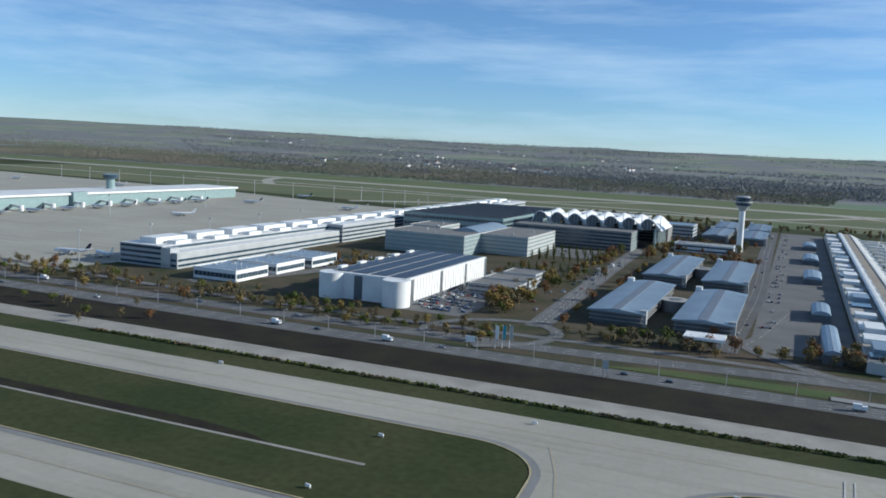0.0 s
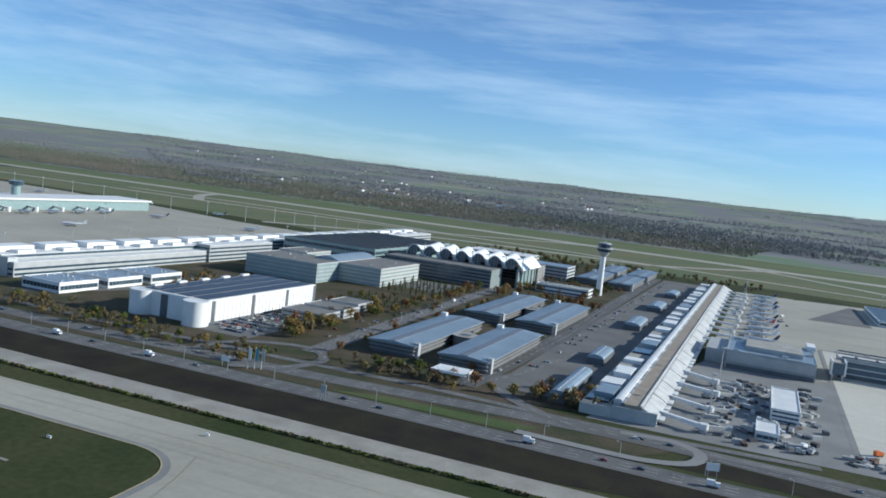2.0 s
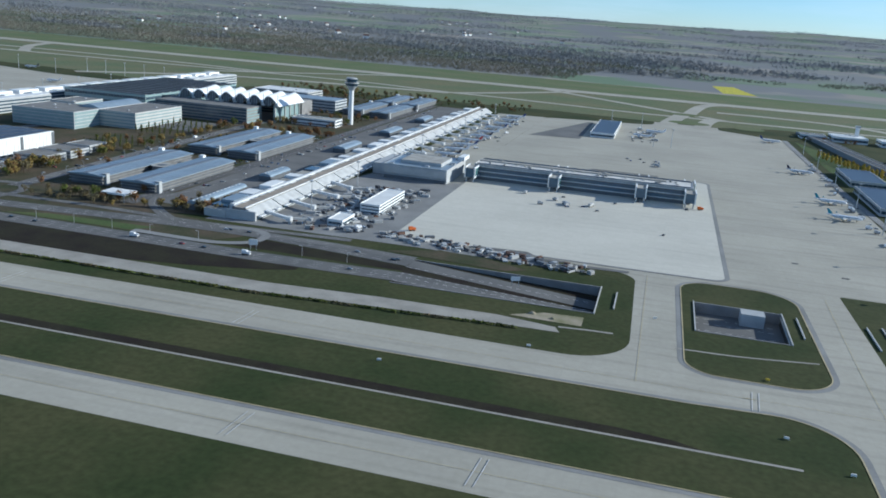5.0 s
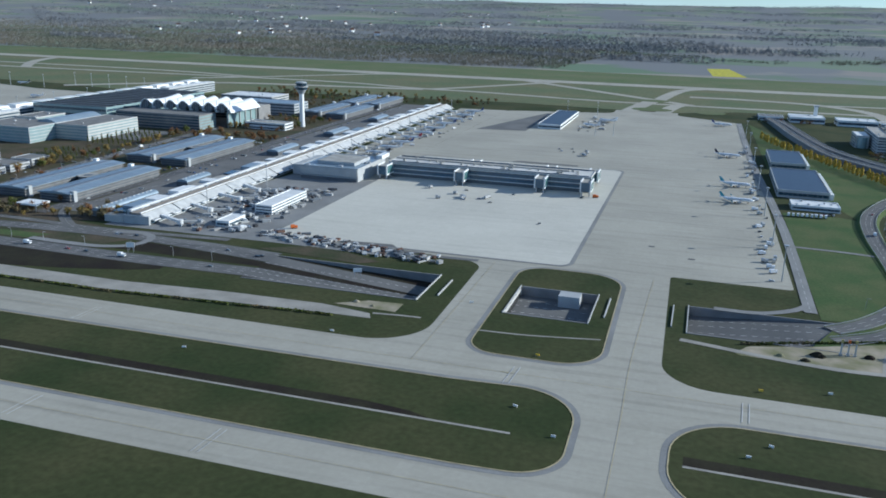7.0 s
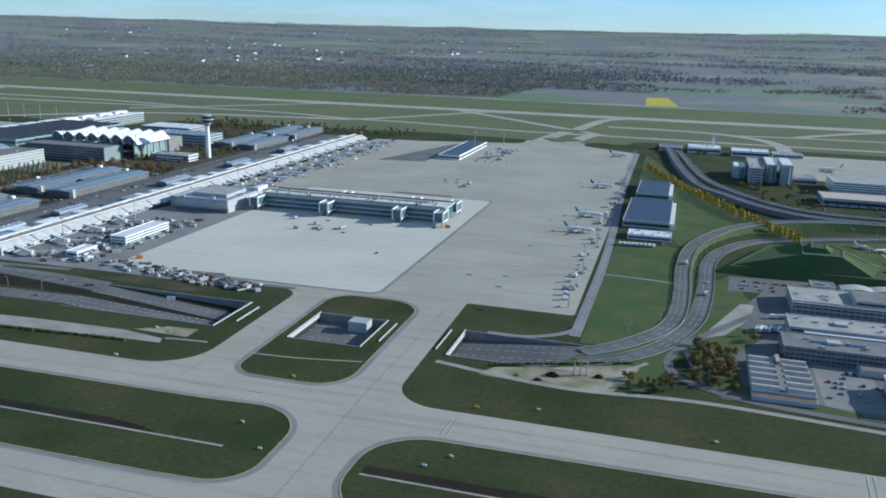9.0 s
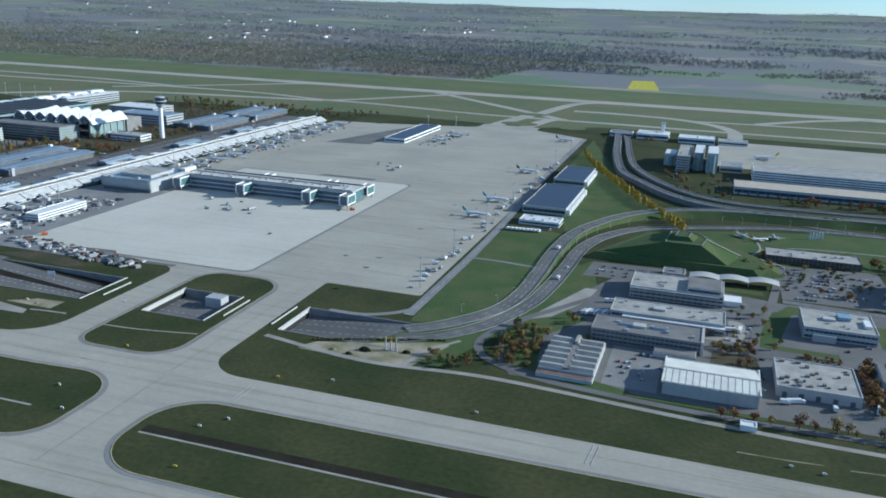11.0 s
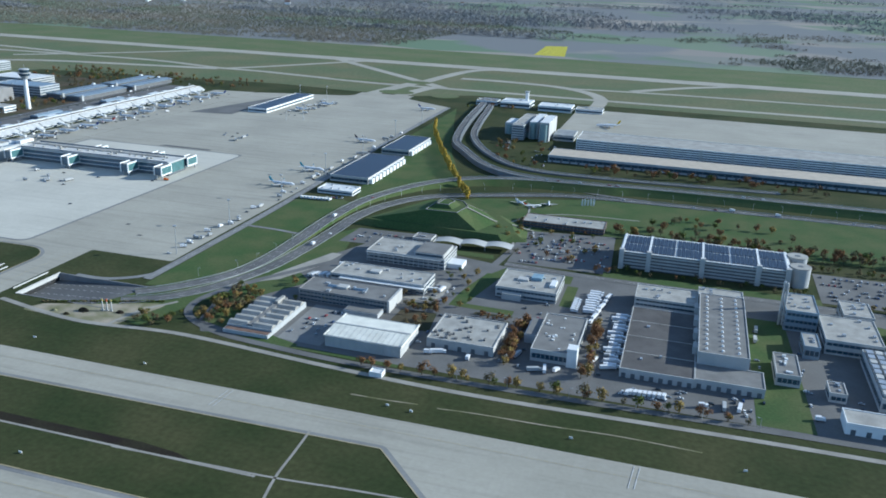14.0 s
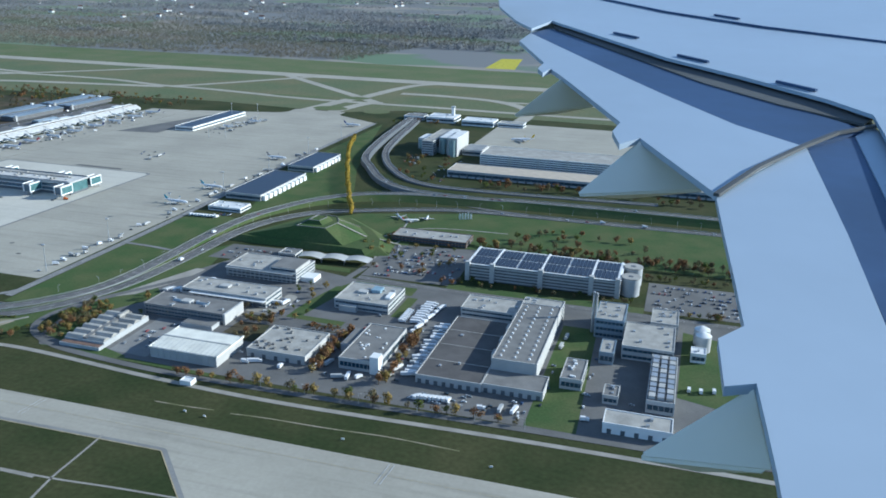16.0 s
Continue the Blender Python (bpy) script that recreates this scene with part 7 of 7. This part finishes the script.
# spoil heaps on the sandy lot, white panels in the park
for x, y, r in ((-32.2, 152.6, 1.5), (-34.6, 149.6, 0.9), (-38.6, 150.4, 0.8), (-23.4, 154.8, 1.1), (-120, 149.4, 0.8), (-116, 148.2, 0.6)):
    bm = bmesh.new()
    rings = []
    for k, (f, z) in enumerate(((1.0, 0.0), (0.72, 0.28), (0.35, 0.5), (0.08, 0.56))):
        rings.append([bm.verts.new((r * f * math.cos(i * math.tau / 12) * rb.uniform(0.85, 1.15), r * 0.7 * f * math.sin(i * math.tau / 12) * rb.uniform(0.85, 1.15), r * z)) for i in range(12)])
    for p, q in zip(rings, rings[1:]):
        for i in range(12):
            bm.faces.new((p[i], p[(i + 1) % 12], q[(i + 1) % 12], q[i]))
    bm.faces.new(rings[-1])
    o = tagged(link("earth_heap", bm, DARK_EARTH_SHADE if r > 0.85 else SAND), "heap of dumped earth on bare ground", "earth heap", "earth heaps")
    o.matrix_world = pose(x, y, 0.05)
for k in range(5):
    f = thing("white_stele", 68.4 + k * 1.0, 296 + k * 0.5, 0.05, "tall slim white panel standing on the park lawn", "stele", "white panels")
    part("panel", box(-0.28, 0.28, -0.08, 0.08, 0.1, 2.2 + 0.2 * (k % 2)), WHITE, f)
    part("foot", box(-0.34, 0.34, -0.2, 0.2, 0, 0.1), WALL_PALE, f)


# ---- trees ----
def tree(kind, seed, h=2.6, w=1.0, column=False):
    """Trunk, limbs and a crown of many small leaf tufts with gaps."""
    r = random.Random(seed)
    label = {0: "green-leaved tree with loose crown", 1: "rust-red autumn tree with thinning crown", 2: "golden autumn tree with loose crown", 4: "", 3: "nearly bare brown autumn tree"}[kind]
    t = thing("tree" if not column else "poplar", 0, 0, 0, label if not column else ("tall slim golden poplar in autumn leaf" if kind == 4 else "slim dark green columnar tree"), "tree", "trees")
    bm = tube(0, 0, 0, h * 0.55, 0.035 * h, 0.015 * h, 6)
    for k in range(5):
        a, z = k * 2.4 + r.random(), h * r.uniform(0.25, 0.5)
        ln = w * r.uniform(0.35, 0.5) * (0.5 if column else 1)
        bar((0, 0, z), (ln * math.cos(a), ln * math.sin(a), z + h * 0.2), 0.02 * h, 0.02 * h, bm)
    part("trunk", bm, BARK, t)
    bm = bmesh.new()
    lobes = [(r.uniform(-0.3, 0.3) * w, r.uniform(-0.3, 0.3) * w, h * r.uniform(0.45, 0.8), w * r.uniform(0.28, 0.45)) for _ in range(7)]
    if column:
        lobes = [(r.uniform(-0.06, 0.06) * w, r.uniform(-0.06, 0.06) * w, h * (0.15 + 0.8 * k / 9), w * 0.26 * math.sin(math.pi * (0.15 + 0.75 * k / 9))) for k in range(10)]
    for _ in range(230 if kind != 3 else 150):
        lx, ly, lz, lr = r.choice(lobes)
        d = Vector((r.gauss(0, 1), r.gauss(0, 1), r.gauss(0, 1))).normalized() * lr * r.uniform(0.5, 1.1)
        c = Vector((lx, ly, lz)) + d * (1 if not column else 1.0)
        s = w * r.uniform(0.05, 0.11)
        n = (d.normalized() + Vector((r.uniform(-0.6, 0.6), r.uniform(-0.6, 0.6), r.uniform(-0.2, 0.8)))).normalized()
        u = n.orthogonal().normalized()
        v = n.cross(u)
        bm.faces.new([bm.verts.new(c + u * s * math.cos(a) + v * s * math.sin(a) + n * s * r.uniform(-0.3, 0.3)) for a in (0.2, 1.5, 2.9, 4.4)])
    part("crown", bm, LEAVES[kind], t)
    return t


TREES = {k: [tree(k, 10 * k + i, 2.5 + 0.35 * i, 1.9 + 0.2 * i) for i in range(3)] for k in range(4)}
LEAVES.append(material("leaves_poplar", (0.5, 0.34, 0.06), 0.9, 0, 0.15, 1.5, 6.0, 0, 0.1, (0.36, 0.27, 0.05), 0.3))
POPLAR = tree(4, 77, 3.6, 3.4, True)
CYPRESS = tree(0, 78, 3.0, 1.4, True)
first = 0
for k in TREES:
    for o in TREES[k]:
        o.matrix_world = pose(-250 + first * 4, 184 + (first % 3), 0.03)
        first += 1
POPLAR.matrix_world = pose(-28.3, 426, 0.05)
CYPRESS.matrix_world = pose(-296, 286, 0.04)
rt = random.Random(21)
GROVE = []


def plant(x, y, mix, size=1.0, z=0.03):
    k = rt.choices((0, 1, 2, 3), mix)[0]
    s = size * rt.uniform(0.75, 1.2)
    GROVE.append((rt.choice(TREES[k]), pose(x, y, z, 0, 0, rt.uniform(0, 360)), (s, s, s * rt.uniform(0.85, 1.15))))


def scatter(x0, x1, y0, y1, n, mix, size=1.0):
    for _ in range(n):
        plant(rt.uniform(x0, x1), rt.uniform(y0, y1), mix, size)


for i in range(46):
    copy_thing(POPLAR, pose(-28.3 + 55.7 * (i + 0.9) / 46 + rt.uniform(-0.5, 0.5), 426 - 139 * ((i + 0.9) / 46) ** 0.86, 0.05, 0, 0, i * 50)).scale = (1, 1, rt.uniform(0.8, 1.1))
for i in range(34):
    copy_thing(CYPRESS, pose(-299 + (i % 9) * 2.6 + rt.uniform(-0.4, 0.4), 286 + (i // 9) * 9, 0.04, 0, 0, i * 40))
for i in range(26):
    copy_thing(CYPRESS, pose(-296 + (i % 9) * 2.4, 252 + (i // 9) * 7, 0.04, 0, 0, i * 40)).scale = (0.8, 0.8, 0.75)
for i in range(30):
    plant(40 + i * 2.8 + rt.uniform(-1.7, 1.7), 149.9 + i * 0.1 + rt.uniform(-0.5, 0.5), (1, 4, 4, 2), rt.uniform(0.6, 1.05))
scatter(68.6, 71, 160, 186, 26, (0, 7, 3, 1), 0.85)
scatter(86.4, 88.4, 160, 190, 26, (1, 6, 3, 1), 0.85)
scatter(36, 50, 184, 190, 8, (1, 4, 2, 1), 0.7)
scatter(57, 66, 183.5, 186.6, 16, (0, 1, 0, 0), 0.35)
scatter(39.5, 48.5, 171.5, 186, 18, (1, 3, 2, 3), 0.6)
scatter(-6, 3, 157, 180, 80, (1, 1, 4, 4), 0.65)
scatter(-19, -9, 150, 160, 16, (3, 2, 1, 2), 0.6)
scatter(3, 26, 176, 190, 14, (3, 1, 1, 2), 0.6)
scatter(40, 54, 186, 216, 12, (2, 3, 2, 1), 0.6)
scatter(56, 86, 226, 262, 22, (2, 3, 3, 1), 0.7)
scatter(142, 166, 224, 226.5, 10, (1, 3, 2, 2), 0.7)
scatter(86, 140, 228, 232, 22, (2, 1, 1, 3), 0.55)
scatter(82, 176, 262, 270, 95, (1, 4, 1, 5), 0.95)
scatter(90, 142, 274, 292, 16, (2, 3, 2, 2), 0.9)
scatter(140, 168, 252, 256, 16, (1, 1, 1, 4), 0.6)
scatter(100, 130, 262, 274, 12, (1, 3, 1, 3), 0.9)
scatter(46, 54, 246, 268, 8, (1, 0, 5, 0), 0.9)
scatter(60, 160, 346, 357, 46, (1, 5, 1, 2), 0.9)
scatter(14, 40, 350, 400, 22, (1, 4, 2, 2), 0.8)
scatter(-264.5, -262.5, 190, 330, 10, (1, 2, 4, 1), 0.9)
scatter(-276, -281, 190, 330, 60, (1, 2, 5, 2), 1.0)
scatter(-285, -276, 196, 232, 16, (1, 2, 6, 1), 1.15)
scatter(-300, -268, 246, 284, 14, (2, 2, 2, 3), 0.8)
scatter(-218, -206, 184, 198, 16, (0, 1, 3, 4), 1.0)
scatter(-240, -234, 190, 330, 34, (1, 2, 2, 4), 0.7)
scatter(-270, -232, 316, 332, 26, (0, 5, 1, 2), 1.0)
scatter(-272, -236, 344, 396, 46, (2, 2, 1, 5), 0.9)
scatter(-410, -330, 166, 184, 90, (1, 1, 1, 7), 0.8)
scatter(-330, -270, 167, 180, 80, (4, 0, 1, 6), 0.7)
scatter(-262, -232, 178, 188, 30, (1, 0, 1, 7), 0.8)
scatter(-430, -330, 140, 158, 34, (1, 2, 0, 6), 0.8)
scatter(-345, -326, 225, 254, 30, (1, 2, 3, 3), 0.8)
scatter(-340, -180, 482, 520, 150, (1, 2, 1, 7), 0.9)
scatter(-330, -250, 440, 480, 50, (1, 2, 1, 6), 0.9)
scatter(-30, 0, 486, 500, 8, (2, 2, 1, 2), 0.8)
GROVE.sort(key=lambda g: g[1].translation.y - (50 if g[1].translation.x > -60 else 0))
for o, m, s in GROVE[:300]:
    copy_thing(o, m).scale = s
joined("far_trees", [(o, m @ Matrix.Diagonal((*s, 1))) for o, m, s in GROVE[300:]], "autumn trees among the far airport buildings", "trees")
# clipped hedge along the gravel track
for i in range(60):
    x = -330 + i * 4.4
    bm = bmesh.new()
    for _ in range(80):
        c = Vector((rt.uniform(-1.9, 1.9), rt.uniform(-0.25, 0.25), rt.uniform(0.05, 0.4)))
        s = rt.uniform(0.14, 0.24)
        n = Vector((rt.uniform(-1, 1), rt.uniform(-1, 1), rt.uniform(0, 1))).normalized()
        u = n.orthogonal().normalized()
        v = n.cross(u)
        bm.faces.new([bm.verts.new(c + u * s * math.cos(a) + v * s * math.sin(a)) for a in (0, 1.6, 3.1, 4.7)])
    if i >= 48:
        x = -43.5 + (i - 48) * 2.2
    h = tagged(link("hedge", bm, LEAVES[0 if i % 4 else 3]), "low dark clipped hedge beside a track", "hedge", "hedges")
    h.matrix_world = pose(x, 136.9 + 0.1 * math.sin(i) + max(0, x + 172) * 0.075 if i < 48 else 154.2 + (i - 48) * 0.86, 0.02, 0, 0, 0 if i < 48 else 21)


def woods(name, count, where, label, lo=2.0, hi=4.2, mat=FOREST, seed=3, tufts=20):
    """Far woodland of many ragged crowns, one sheet of stuff."""
    g = np.random.default_rng(seed)
    spots = []
    for _ in range(count * 6):
        p = where(g)
        if p is not None:
            spots.append(p)
            if len(spots) == count:
                break
    n = len(spots)
    xy = np.array(spots)
    base = np.array([rise_at(x, y) if y > 1000 else 0.0 for x, y in spots])
    h, w = g.uniform(lo, hi, n), g.uniform(0.9, 1.9, n) * (lo + hi) / 6.2
    c = g.normal(0, 1, (n, tufts, 3)) * np.stack([w * 0.45, w * 0.45, h * 0.2], 1)[:, None]
    c[..., 0] += xy[:, None, 0]
    c[..., 1] += xy[:, None, 1]
    c[..., 2] += (h * 0.52 + base)[:, None]
    q = g.normal(0, 1, (n, tufts, 3, 3)) * np.stack([w * 0.25, w * 0.25, h * 0.12], 1)[:, None, None]
    v = (c[:, :, None, :] + q).reshape(-1, 3)
    v[:, 2] = np.maximum(v[:, 2], np.repeat(base, tufts * 3) + 0.05)
    me = bpy.data.meshes.new(name)
    me.from_pydata(v, [], np.arange(len(v)).reshape(-1, 3))
    me.materials.append(mat)
    return tagged(new(name, me), label, "woods", "", "stuff")


def in_woods(g):
    y = 798 + abs(g.normal(0, 1)) * 400
    x = g.uniform(-1500, 300) if y < 1200 else g.uniform(-2400, 500)
    if y < 800 + max(0, min(1, (x + 620) / 300)) * 16 + 5 * math.sin(x * 0.05):
        return None
    n = noise.noise((x * 0.004, y * 0.006, 1.7)) + 0.35 * noise.noise((x * 0.02, y * 0.03, 4.0))
    keep = 0.85 if x < -200 + 0.1 * (y - 798) else 0.05
    keep -= 0.0006 * (y - 800)
    return (x, y) if n > -keep else None


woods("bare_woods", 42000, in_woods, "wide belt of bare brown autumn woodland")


def in_copses(g):
    y = 1000 + g.random() ** 1.3 * 3500
    x = g.uniform(-0.95, 0.75) * y
    n = noise.noise((x * 0.0016, y * 0.005, 8.0)) + 0.4 * noise.noise((x * 0.007, y * 0.02, 2.0))
    return (x, y) if n > 0.08 else None


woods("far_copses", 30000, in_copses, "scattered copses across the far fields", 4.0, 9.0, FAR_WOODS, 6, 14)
for k in range(60):
    g = random.Random(100 + k)
    y = g.uniform(1300, 3000)
    x = -g.uniform(0.15, 0.85) * y
    s = g.uniform(2.5, 5)
    h = thing("farm_house", x, y, rise_at(x, y), "tiny pale far house with reddish roof", "house", "far houses", "", g.uniform(0, 90))
    part("wall", box(-s, s, -s * 0.7, s * 0.7, 0, s * 0.9), WHITE, h)
    bm = bmesh.new()
    a = [bm.verts.new(p) for p in ((-s, -s * 0.75, s * 0.9), (s, -s * 0.75, s * 0.9), (s, s * 0.75, s * 0.9), (-s, s * 0.75, s * 0.9), (-s, 0, s * 1.5), (s, 0, s * 1.5))]
    for q in ((0, 1, 5, 4), (2, 3, 4, 5), (0, 4, 3), (1, 2, 5)):
        bm.faces.new([a[i] for i in q])
    part("roof", bm, STORE[1], h)
